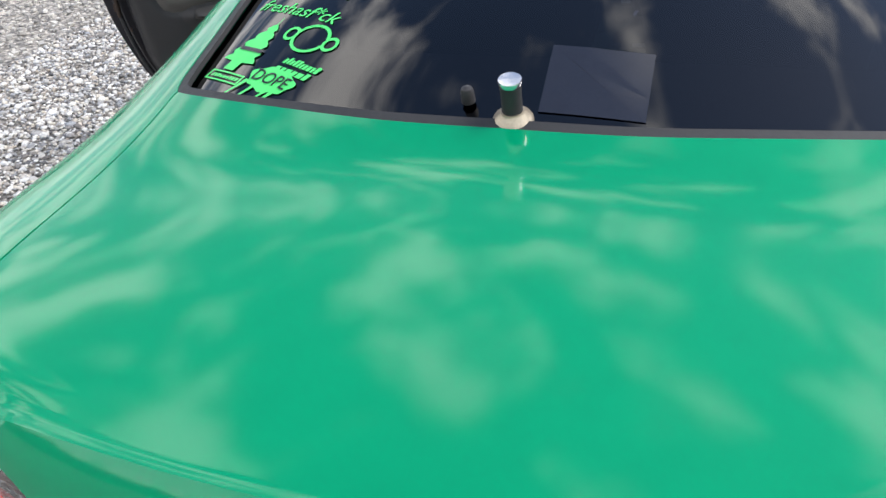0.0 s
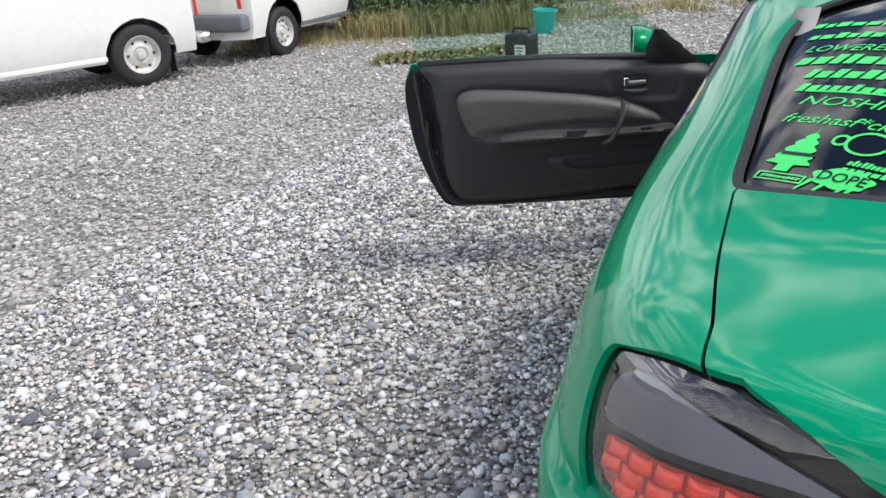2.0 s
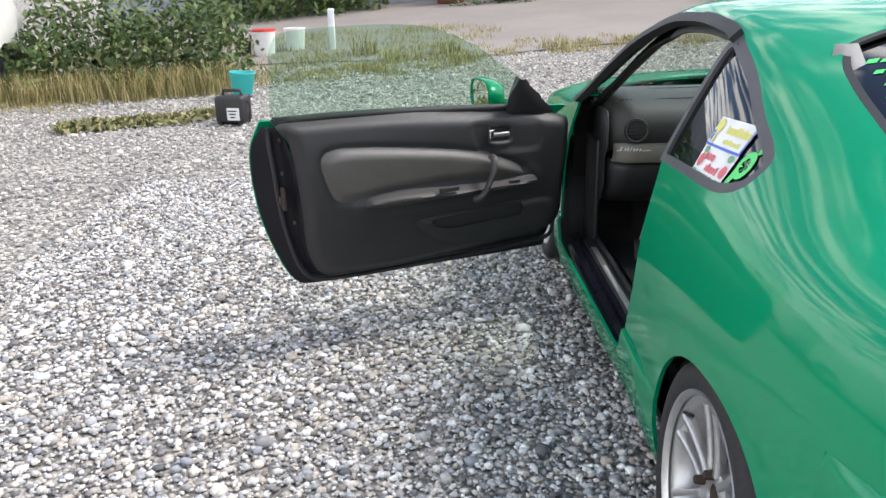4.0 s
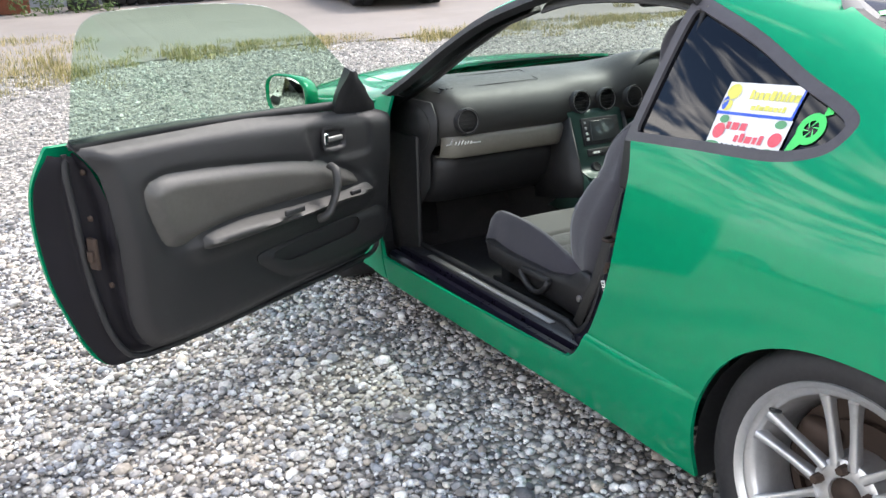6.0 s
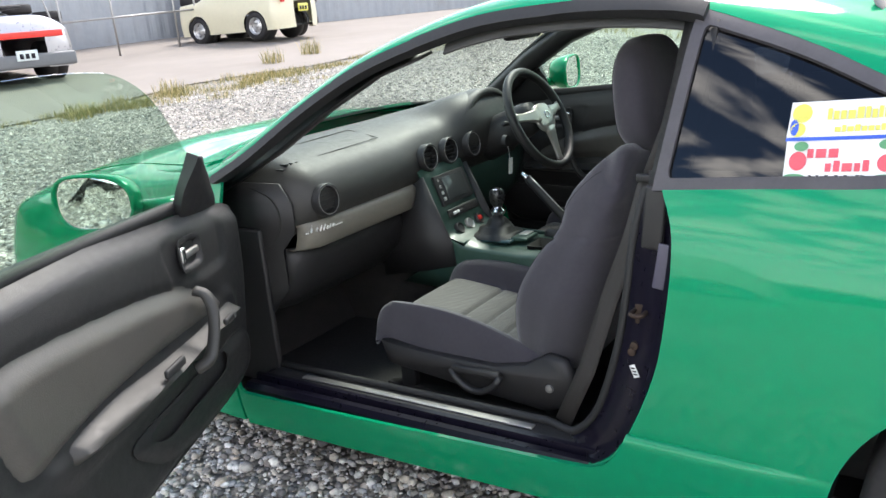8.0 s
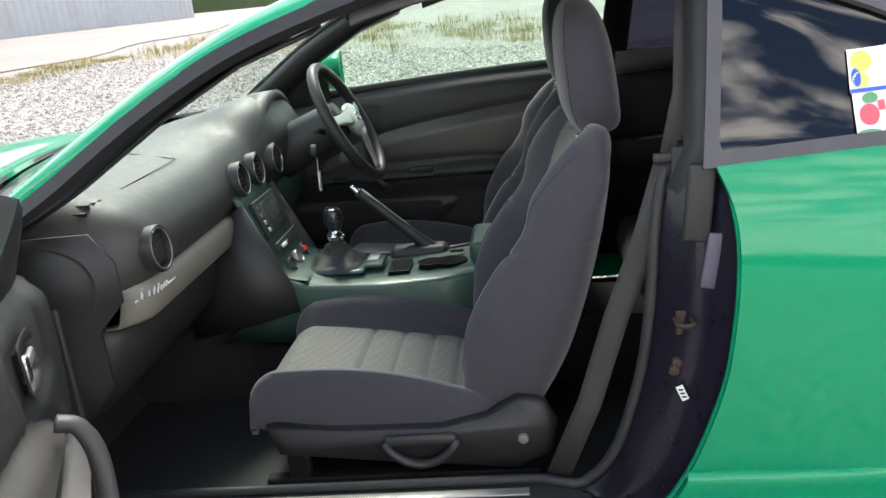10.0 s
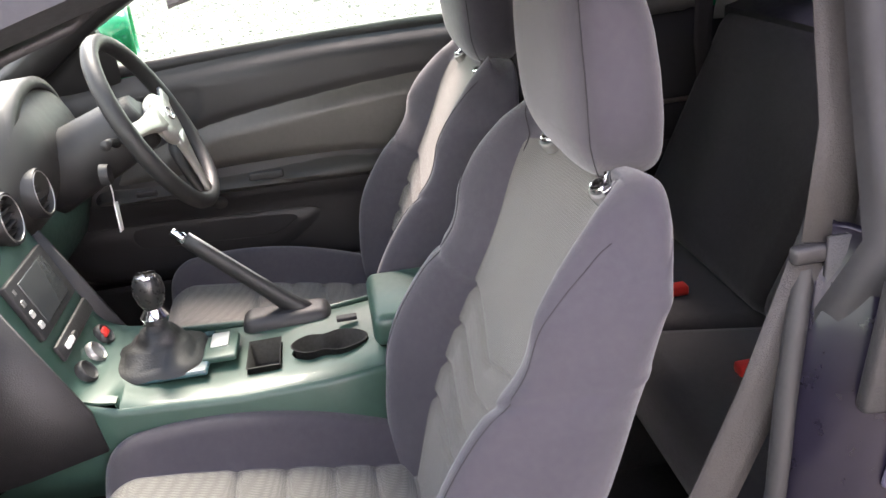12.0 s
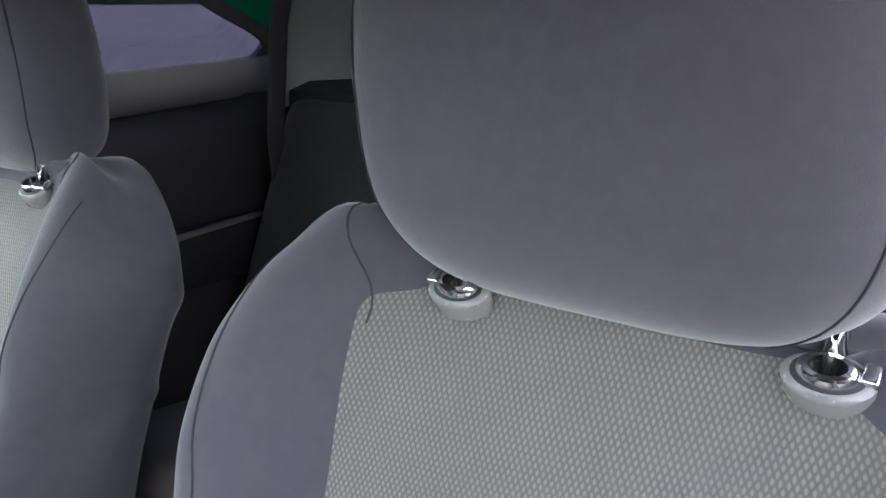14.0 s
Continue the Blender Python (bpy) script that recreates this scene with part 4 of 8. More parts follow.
decal("sticker", [[(-0.1, -0.031), (0.098, -0.031), (0.098, 0.031), (-0.1, 0.031)]], WHITE, qs, "white sticker with red lettering", side_map(0.376, 0.974))
decal("sticker", [*[[(a - 0.03, b + 0.012) for a, b in q] for q in bars(0.060, 0.020, 3, 31, 0.0)], *[[(a + 0.01, b - 0.012) for a, b in q] for q in bars(0.072, 0.018, 4, 32, 0.0)], ellipse(-0.076, -0.003, 0.016, 0.016), ellipse(0.078, -0.008, 0.016, 0.014)],
      mat("red_print", (0.66, 0.09, 0.12), 0.4, 0, 0.1, 30.0), qs, "red lettering bars", side_map(0.376, 0.974, 0.006))
decal("sticker", [ellipse(-0.072, 0.022, 0.013, 0.008), ellipse(0.076, 0.022, 0.014, 0.008), ellipse(-0.08, -0.03, 0.02, 0.006), ellipse(0.075, -0.032, 0.02, 0.006)], mat("green_print", (0.10, 0.30, 0.14), 0.4, 0, 0.1, 30.0), qs, "green patches", side_map(0.376, 0.974, 0.007))
decal("sticker", bars(0.10, 0.006, 14, 33, 0.0), BLACK_PAINT, qs, "dark small print", side_map(0.380, 0.944, 0.006))
decal("sticker", [*arcband(0, 0, 0.016, 0.030, 0, 6.283, 20), *[[(0.004 * math.cos(a + 1.57), 0.004 * math.sin(a + 1.57)), (0.018 * math.cos(a) , 0.018 * math.sin(a)), (0.018 * math.cos(a + 0.25), 0.018 * math.sin(a + 0.25))] for a in np.linspace(0, 6.28, 7)[:-1]],
                  [(0.012, 0.024), (0.03, 0.03), (0.026, 0.06), (0.014, 0.066), (0.002, 0.058), (0.012, 0.05)], [(-0.028, -0.012), (-0.008, -0.03), (-0.03, -0.056), (-0.036, -0.05)]], LIME, qs, "lime green coiled sticker", side_map(0.240, 0.998))


# wheels
def make_wheel(at, sgn, name="wheel"):
    """Six pairs of slender curved spokes on a deep silver rim, with a low tyre. Outer face towards -x before sgn."""
    W = 0.23
    bm = lathe([(-0.100, 0.225), (-0.113, 0.245), (-0.116, 0.272), (-0.106, 0.296), (-0.085, 0.308), (0.085, 0.308), (0.108, 0.29), (0.115, 0.25), (0.10, 0.225)], 56, caps=False)
    wheel = part(name, bm, TYRE, car, "low black tyre on a silver multi-spoke alloy rim")
    bm = lathe([(-0.100, 0.222), (-0.110, 0.229), (-0.113, 0.236), (-0.106, 0.238), (-0.098, 0.229), (-0.094, 0.2235), (-0.092, 0.214), (-0.088, 0.2065), (-0.080, 0.203), (-0.060, 0.196), (-0.045, 0.190), (0.10, 0.181), (0.11, 0.228)], 64, caps=False)
    rim = part("rim", bm, ALLOY, wheel, "silver alloy rim with a deep lip", angle=50)
    for k in range(6):
        for side_ in (-1, 1):
            sp = bmesh.new()
            base = 2 * math.pi * k / 6 + 0.35
            pts, sc = [], []
            for q in range(10):
                u = q / 9
                r = 0.058 + u * 0.148
                off = side_ * (0.0225 + 0.0085 * u ** 2 - 0.004 * (1 - u) ** 4)
                pts.append((-0.070 - 0.016 * u ** 1.5, r * math.cos(base) - off * math.sin(base), r * math.sin(base) + off * math.cos(base)))
                sc.append(1.05 - 0.22 * math.sin(math.pi * u * 0.85) + 0.25 * u ** 6)
            sweep(pts, [(-0.0085, -0.016), (0.0085, -0.016), (0.0095, 0.0), (0.0085, 0.0075), (0.0060, 0.0098), (-0.0060, 0.0098), (-0.0085, 0.0075), (-0.0095, 0.0)], bm=sp, scale=sc, up=(-1, 0, 0))
            part("spoke", sp, ALLOY, wheel, "", angle=50)
    hub = lathe([(-0.062, 0.034), (-0.070, 0.036), (-0.074, 0.060), (-0.068, 0.073), (-0.03, 0.08), (0.0, 0.08)], 36, caps=False)
    part("hub", hub, ALLOY, wheel, "silver hub", angle=40)
    part("hub_bore", lathe([(-0.064, 0.0335), (-0.03, 0.0335), (-0.03, 0.001)], 24), IRON, wheel, "rusty hub bore")
    for k in range(5):
        a = 2 * math.pi * k / 5 + 0.2
        nb = lathe([(-0.095, 0.0085), (-0.092, 0.0105), (-0.07, 0.0115), (-0.068, 0.0145), (-0.06, 0.0145)], 6)
        bmesh.ops.translate(nb, vec=(0, 0.057 * math.cos(a), 0.057 * math.sin(a)), verts=nb.verts[:])
        part("wheel_nut", nb, IRON, wheel, angle=30)
    part("brake_disc", lathe([(-0.02, 0.14), (-0.006, 0.14), (-0.005, 0.05)], 40, caps=False), IRON, wheel, "brown brake disc", angle=40)
    # added dark disc: gives the shaded depth of the barrel behind the spokes
    part("barrel_shade", lathe([(0.0, 0.179), (0.004, 0.179), (0.004, 0.04)], 40, caps=False), IRON, wheel, "dark disc standing for the shade inside the rim", angle=40)
    cal = rbox((0.05, 0.09, 0.14), (-0.012, 0.105, 0.03), 0.02)
    part("brake_caliper", cal, IRON, wheel, "dark brake caliper")
    vb = bmesh.new()
    sweep([(-0.098, 0.175, 0.115), (-0.075, 0.165, 0.108)], circle(0.004, 8), bm=vb)
    part("valve", vb, RUBBER, wheel, "valve stem")
    wheel.matrix_world = Matrix.Translation(at) @ Matrix.Rotation(radians(3.5 * sgn), 4, "Y") @ (Matrix.Rotation(math.pi, 4, "Z") if sgn < 0 else Matrix.Identity(4))
    return wheel


make_wheel((-0.752, 0.0, 0.308), 1)
make_wheel((0.735, 0.0, 0.308), -1)
make_wheel((-0.735, 2.525, 0.308), 1)
make_wheel((0.735, 2.525, 0.308), -1)
# wheel housings and rolled arch lips
for y0 in (0.0, 2.535):
    for sg in (-1, 1):
        bm = bmesh.new()
        rows = []
        for q in range(19):
            a = math.pi * (-0.08 + 1.16 * q / 18)
            rows.append([bm.verts.new((sg * x, y0 + 0.382 * math.cos(a), 0.235 + 0.386 * math.sin(a))) for x in (0.822 if y0 == 0 else 0.79, 0.50)])
        for r0, r1 in zip(rows, rows[1:]):
            bm.faces.new((r0[0], r1[0], r1[1], r0[1]))
        bm.faces.new([r[1] for r in rows])
        part("wheel_housing", bm, RUBBER, car, "black wheel housing")


# ---------------------------------------------------------------- doors
def relief(name, poly, x_of, material, parent, sgn=1, label="", step=0.012, thick=0.006, hole=None):
    """A moulded panel over an outline in (y, z); x_of(y, z, inside distance) is its inward face."""
    lo, hi = poly.min(0) - step, poly.max(0) + step
    ys, zs = np.arange(lo[0], hi[0] + step, step), np.arange(lo[1], hi[1] + step, step)
    Y, Z = np.meshgrid(ys, zs, indexing="ij")
    d = sdf(poly, Y, Z)
    X = x_of(Y, Z, d)
    keeps = [d] + ([-sdf(hole, Y, Z)] if hole is not None else [])
    v, f = clip_grid(np.stack([X * sgn, Y, Z], -1), keeps, flip=sgn > 0)
    ob = mesh_from(name, v, f, material, parent, label)
    if thick:
        solid(ob, thick, -1.0)
    return ob


def sst(a, b, x):
    t = np.clip((x - a) / (b - a), 0, 1)
    return t * t * (3 - 2 * t)


CARD = loop_curve([(0.718, 0.934), (0.766, 0.931), (1.178, 0.918), (1.84, 0.866), (1.955, 0.834), (1.965, 0.79), (1.949, 0.565), (1.939, 0.414), (1.867, 0.366), (1.61, 0.337), (1.209, 0.314), (0.949, 0.318), (0.873, 0.336), (0.822, 0.43), (0.805, 0.638), (0.781, 0.839), (0.745, 0.90)], 5, sharp=(0,))
PAD = loop_curve([(0.875, 0.765), (0.893, 0.806), (0.955, 0.822), (1.10, 0.812), (1.251, 0.794), (1.40, 0.773), (1.515, 0.750), (1.62, 0.718), (1.72, 0.67), (1.79, 0.612), (1.72, 0.606), (1.55, 0.618), (1.347, 0.625), (1.15, 0.620), (1.055, 0.610), (0.975, 0.605), (0.925, 0.622), (0.893, 0.69)], 6)
ARM = loop_curve([(1.035, 0.590), (1.055, 0.622), (1.20, 0.634), (1.416, 0.624), (1.635, 0.618), (1.775, 0.622), (1.80, 0.60), (1.786, 0.582), (1.575, 0.572), (1.312, 0.572), (1.129, 0.568), (1.05, 0.574)], 6)
POCKET = loop_curve([(1.26, 0.497), (1.5, 0.508), (1.723, 0.516), (1.86, 0.514), (1.912, 0.457), (1.876, 0.382), (1.65, 0.360), (1.435, 0.372), (1.33, 0.418)], 6)
MOUTH = loop_curve([(1.315, 0.488), (1.52, 0.500), (1.725, 0.504), (1.716, 0.457), (1.56, 0.449), (1.403, 0.444), (1.342, 0.462)], 6)
BEZ = loop_curve([(1.566, 0.835), (1.60, 0.843), (1.66, 0.838), (1.682, 0.825), (1.684, 0.775), (1.67, 0.760), (1.60, 0.760), (1.567, 0.772)], 5)
BEZW = loop_curve([(1.50, 0.835), (1.53, 0.848), (1.80, 0.838), (1.81, 0.75), (1.79, 0.728), (1.56, 0.738), (1.53, 0.75)], 5)
GLASS = loop_curve([(0.722, 0.935), (0.708, 1.15), (0.718, 1.215), (0.765, 1.242), (1.01, 1.252), (1.25, 1.240), (1.38, 1.205), (1.50, 1.150), (1.60, 1.09), (1.713, 1.02), (1.77, 0.98), (1.80, 0.90)], 6, sharp=(0, 11))
card_x = crv([(0.25, -0.735), (0.34, -0.728), (0.50, -0.715), (0.60, -0.705), (0.75, -0.700), (0.86, -0.706), (0.91, -0.716), (0.94, -0.742)])


def card_face(Y, Z, d):
    x = card_x(Z)
    x = x - 0.030 * (1 - sst(0.0, 0.06, d)) ** 2                      # rolls back at the rim
    x = x - 0.007 * sst(-0.012, 0.004, sdf(PAD, Y, Z)) - 0.008 * sst(-0.01, 0.006, sdf(BEZW, Y, Z))
    x = x + 0.012 * sst(-0.05, 0.0, sdf(ARM, Y, Z)) - 0.004 * np.exp(-(sdf(POCKET, Y, Z) / 0.004) ** 2)
    return x


DOOR_SKIN = loop_curve([(0.698, 0.925), (0.666, 0.84), (0.660, 0.763), (0.667, 0.663), (0.683, 0.557), (0.710, 0.462), (0.748, 0.362), (0.792, 0.282), (0.845, 0.254),
                        (1.2, 0.245), (1.90, 0.240), (1.952, 0.255), (1.962, 0.5), (1.968, 0.8), (2.035, 0.868), (1.4, 0.90)], 6, sharp=(0, 14, 15))


def make_door(sgn):
    """A whole door in its shut place; sgn 1 for the left one, -1 for the right one."""
    deep = np.array([0.045 if sgn > 0 else 0.0, 0, 0])
    f_skin = sdf(DOOR_SKIN, GY, GZ) if sgn > 0 else f_door
    skin = panel("door", GRID - deep, [f_skin - 0.002, np.where((GY > 0.6) & (GY < 2.04), 1.0, -1.0), 0.93 - GZ], PAINT, car,
                 "passenger door swung open, black trim inside" if sgn > 0 else "shut driver door with black trim", 0.010, mirror=sgn < 0)
    relief("door_card", CARD, card_face, PLASTIC, skin, sgn, "black grained door card", 0.011, 0.004)
    relief("door_pad", PAD, lambda Y, Z, d: card_x(Z) - 0.008 + 0.024 * sst(0.0, 0.05, d), LEATHERETTE, skin, sgn, "grey leatherette door pad", 0.006, 0.004)
    relief("armrest", ARM, lambda Y, Z, d: card_x(Z) + 0.004 + 0.052 * sst(0.0, 0.03, d) * (0.6 + 0.4 * sst(1.0, 1.3, Y)), DASH, skin, sgn, "long moulded armrest", 0.005, 0.004)
    relief("map_pocket", POCKET, lambda Y, Z, d: card_x(Z) + 0.002 + 0.012 * sst(0.0, 0.03, d), PLASTIC, skin, sgn, "map pocket", 0.011, 0.004, hole=MOUTH)
    relief("pocket_inside", MOUTH, lambda Y, Z, d: card_x(Z) - 0.004 - 0.03 * sst(0.0, 0.02, d), RUBBER, skin, sgn, "dark pocket opening", 0.011, 0)
    relief("handle_bezel", BEZ, lambda Y, Z, d: card_x(Z) + 0.006 - 0.022 * sst(0.008, 0.02, d), PLASTIC, skin, sgn, "recessed handle bowl", 0.006, 0.003)
    lev = rbox((0.012, 0.085, 0.018), (-0.699 * sgn, 1.625, 0.800), 0.005)
    part("inner_handle", lev, STEEL, skin, "dull steel inner handle")
    lk = rbox((0.014, 0.022, 0.040), (-0.696 * sgn, 1.583, 0.805), 0.006)
    part("lock_lever", lk, CHROME, skin, "chrome lock lever")
    swi = rbox((0.012, 0.085, 0.020), (-0.648 * sgn, 1.37, 0.622), 0.005)
    part("switch_recess", swi, RUBBER, skin, "dark grip recess")
    win = rbox((0.012, 0.05, 0.016), (-0.646 * sgn, 1.66, 0.617), 0.005)
    part("window_switch", win, PLASTIC, skin, "window switch")
    pts = [(-0.676 * sgn, 1.573, 0.722), (-0.650 * sgn, 1.570, 0.712), (-0.634 * sgn, 1.558, 0.68), (-0.630 * sgn, 1.542, 0.64), (-0.632 * sgn, 1.522, 0.60), (-0.640 * sgn, 1.505, 0.575), (-0.664 * sgn, 1.495, 0.562)]
    pb = bmesh.new()
    pull = crv([(k, *p) for k, p in enumerate(pts)])
    fine_ = np.linspace(0, 6, 37)
    sweep([tuple(p) for p in pull(fine_)], circle(0.015, 14, 0.011), bm=pb, scale=list(np.interp(fine_, range(7), [1.1, 1.0, 0.95, 0.95, 1.05, 1.25, 1.4])))
    part("pull_handle", pb, DASH, skin, "black pull handle")
    # steel edges between the outer skin and the card, with rubber
    lower = 0.026 if sgn > 0 else 0.0
    outer = loop_curve([(0.702, 0.905), (0.669, 0.84), (0.663, 0.763), (0.671, 0.663), (0.688, 0.557), (0.716, 0.469 - lower * 0.3), (0.754, 0.376 - lower * 0.6), (0.800, 0.306 - lower), (0.855, 0.285 - lower), (1.2, 0.276 - lower), (1.90, 0.266 - lower), (1.948, 0.28 - lower), (1.958, 0.5), (1.962, 0.85)], 6, sharp=(0, 13))[:78]
    inner = loop_curve([(0.730, 0.915), (0.765, 0.86), (0.795, 0.76), (0.805, 0.66), (0.815, 0.55), (0.825, 0.46), (0.84, 0.39), (0.875, 0.345), (0.95, 0.324), (1.2, 0.320), (1.86, 0.36), (1.93, 0.41), (1.945, 0.56), (1.955, 0.84)], 6, sharp=(0, 13))[:78]
    ed = bmesh.new()
    prev = None
    for (yo, zo), (yi, zi) in zip(outer, inner):
        xo = -(0.778 + float(bulge(max(0.0, 0.895 - zo)))) + 0.008 - deep[0]
        xi = float(card_x(zi)) - 0.030
        row = []
        for u, dip in ((0.0, 0.0), (0.05, 0.003), (0.07, 0.016), (0.20, 0.020), (0.24, 0.030), (0.34, 0.032), (0.38, 0.012), (0.50, 0.010), (0.54, 0.026), (0.72, 0.030), (0.76, 0.012), (0.92, 0.004), (1.0, 0.0)):
            y, z, x = yo + (yi - yo) * u, zo + (zi - zo) * u, xo + (xi - xo) * u
            cy, cz = 1.35 - y, 0.60 - z
            k = math.hypot(cy, cz)
            row.append(ed.verts.new((x * sgn, y + dip * cy / k, z + dip * cz / k)))
        if prev:
            for a, b, c, e in zip(prev, prev[1:], row[1:], row):
                ed.faces.new((a, b, c, e))
        prev = row
    part("door_edge", ed, JAMB, skin, "black door edge with steel steps")
    sb = bmesh.new()
    sweep([(((-(0.778 + float(bulge(max(0.0, 0.895 - zo)))) * 0.55 + (float(card_x(zi)) - 0.03) * 0.45)) * sgn, yo * 0.52 + yi * 0.48, zo * 0.52 + zi * 0.48) for (yo, zo), (yi, zi) in list(zip(outer, inner))[::2]],
          circle(0.009, 8), bm=sb)
    part("door_seal", sb, RUBBER, skin, "black rubber door seal")
    lt = bmesh.new()
    rbox((0.035, 0.012, 0.085), (-0.757 * sgn, 0.748, 0.645), 0.004, bm=lt)
    rbox((0.02, 0.022, 0.03), (-0.757 * sgn, 0.744, 0.640), 0.004, bm=lt)
    part("latch", lt, IRON, skin, "dull dark steel latch")
    for z in (0.86, 0.74, 0.55):
        bt = lathe([(0.0, 0.008), (0.006, 0.007), (0.007, 0.001)], 10, "z")
        bmesh.ops.transform(bt, matrix=Matrix.Translation((-0.75 * sgn, 0.752 + 0.03 * (z < 0.6), z)) @ Matrix.Rotation(radians(90), 4, "X"), verts=bt.verts[:])
        part("bolt", bt, IRON, skin, angle=30)
    # glass, waist seal and the black corner piece that carries the mirror
    glx = lambda Y, Z, d: -0.752 + 0.45 * (Z - 0.92) + 0.0 * d
    gl = relief("door_glass", GLASS, glx, CLEAR_GLASS, skin, sgn, "clear greenish door glass", 0.02, 0.004)
    gl.visible_shadow = False
    ws = bmesh.new()
    sweep([((-0.758 + 0.01 * (y > 1.7)) * sgn, y, 0.934 - 0.05 * max(0, (y - 0.95)) ** 1.3) for y in np.linspace(0.735, 1.84, 16)], [(-0.016, -0.018), (0.016, -0.018), (0.012, 0.008), (-0.010, 0.008)], bm=ws)
    part("waist_seal", ws, RUBBER, skin, "black waist seal")
    SAIL = loop_curve([(1.693, 1.030), (1.76, 0.975), (1.85, 0.900), (1.915, 0.845), (1.74, 0.872), (1.684, 0.880), (1.682, 0.955)], 5, sharp=(0, 3, 5))
    relief("mirror_corner", SAIL, lambda Y, Z, d: -0.742 + 0.45 * (Z - 0.92) + 0.012 * sst(0, 0.02, d), PLASTIC, skin, sgn, "black triangular corner piece", 0.012, 0.03)
    # mirror
    mm = bmesh.new()
    mz = 0.922 if sgn > 0 else 0.962
    rows = []
    for k in range(11):
        u = k / 10
        y = 1.662 + 0.115 * u
        sc = math.sqrt(max(0.0, 1 - (u * 0.97) ** 2.6)) if u > 0 else 0.96
        ring = []
        for a in np.linspace(0, 2 * math.pi, 28, endpoint=False):
            ca, sa = math.cos(a), math.sin(a)
            px = 0.122 * np.sign(ca) * abs(ca) ** 0.74 * sc
            pz = 0.071 * np.sign(sa) * abs(sa) ** 0.74 * sc * (1.0 + 0.10 * ca)
            ring.append(mm.verts.new(((-0.942 - px * (1 if ca > 0 else 1) * 1.0) * sgn, y + 0.02 * ca, mz + pz)))
        rows.append(ring)
    for r0, r1 in zip(rows, rows[1:]):
        for q in range(28):
            mm.faces.new((r0[q], r0[(q + 1) % 28], r1[(q + 1) % 28], r1[q]))
    mm.faces.new(rows[-1])
    rim_in = [mm.verts.new(Vector((-0.942 * sgn, 0, mz)) + (Vector((v.co.x + 0.942 * sgn, 0, v.co.z - mz)) * 0.93) + Vector((0, v.co.y + 0.002, 0))) for v in rows[0]]
    rim_bk = [mm.verts.new(v.co + Vector((0, 0.008, 0))) for v in rim_in]
    for q in range(28):
        mm.faces.new((rows[0][(q + 1) % 28], rows[0][q], rim_in[q], rim_in[(q + 1) % 28]))
        mm.faces.new((rim_in[(q + 1) % 28], rim_in[q], rim_bk[q], rim_bk[(q + 1) % 28]))
    co_in = [v.co.copy() for v in rim_bk]
    mir = part("door_mirror", mm, PAINT, skin, "green door mirror")
    gm = bmesh.new()
    gm.faces.new([gm.verts.new(c - Vector((0, 0.004, 0))) for c in co_in])
    part("mirror_glass", gm, MIRROR, skin, "mirror glass", smooth=False)
    ar = bmesh.new()
    sweep([(-0.875 * sgn, 1.735, mz - 0.033), (-0.81 * sgn, 1.76, mz - 0.038), (-0.77 * sgn, 1.79, mz - 0.041)], circle(0.032, 12, 0.022), bm=ar, scale=[1.0, 1.1, 1.3])
    part("mirror_arm", ar, PAINT, skin, "green mirror foot")
    return skin


MIRROR = bpy.data.materials.new("mirror_silver")
MIRROR.use_nodes = True
mb = MIRROR.node_tree.nodes["Principled BSDF"]
mb.inputs["Base Color"].default_value, mb.inputs["Metallic"].default_value, mb.inputs["Roughness"].default_value = (0.85, 0.88, 0.87, 1), 1.0, 0.015
door_left = make_door(1)
door_left.matrix_world = Matrix.Translation((-2.014, 1.348, 0)) @ Matrix.Rotation(radians(-64.6), 4, "Z") @ Matrix.Translation((0.745, -0.69, 0))
door_right = make_door(-1)
door_right.location.z = 0.032


# ---------------------------------------------------------------- cabin
def slab(name, pts, x0, x1, material, parent=None, label="", bev=0.0, nx=2, bow=None, smooth=True, angle=35):
    """A profile in (y, z) drawn along x; bow(x, y, z) may bend it."""
    bm = bmesh.new()
    rows = []
    for i in range(nx):
        x = x0 + (x1 - x0) * i / (nx - 1)
        row = []
        for y, z in pts:
            p = Vector((x, y, z))
            if bow:
                p = Vector(bow(x, y, z))
            row.append(bm.verts.new(p))
        rows.append(row)
    n = len(pts)
    for r0, r1 in zip(rows, rows[1:]):
        for j in range(n):
            bm.faces.new((r0[j], r0[(j + 1) % n], r1[(j + 1) % n], r1[j]))
    bm.faces.new(rows[0][::-1])
    bm.faces.new(rows[-1])
    if bev:
        bmesh.ops.bevel(bm, geom=[e for e in bm.edges if len(e.link_faces) == 2 and e.calc_face_angle(0) > 0.5], offset=bev, segments=2, affect="EDGES")
    return part(name, bm, material, parent, label, smooth, angle)


def sheet(name, rows, material, parent=None, label="", thick=0.004, angle=None):
    """A skin over rows of points."""
    bm = bmesh.new()
    vr = [[bm.verts.new(p) for p in r] for r in rows]
    for r0, r1 in zip(vr, vr[1:]):
        for a, b, c, d in zip(r0, r0[1:], r1[1:], r1):
            bm.faces.new((a, b, c, d))
    ob = part(name, bm, material, parent, label, True, angle)
    if thick:
        solid(ob, thick, 0.0, False)
    return ob


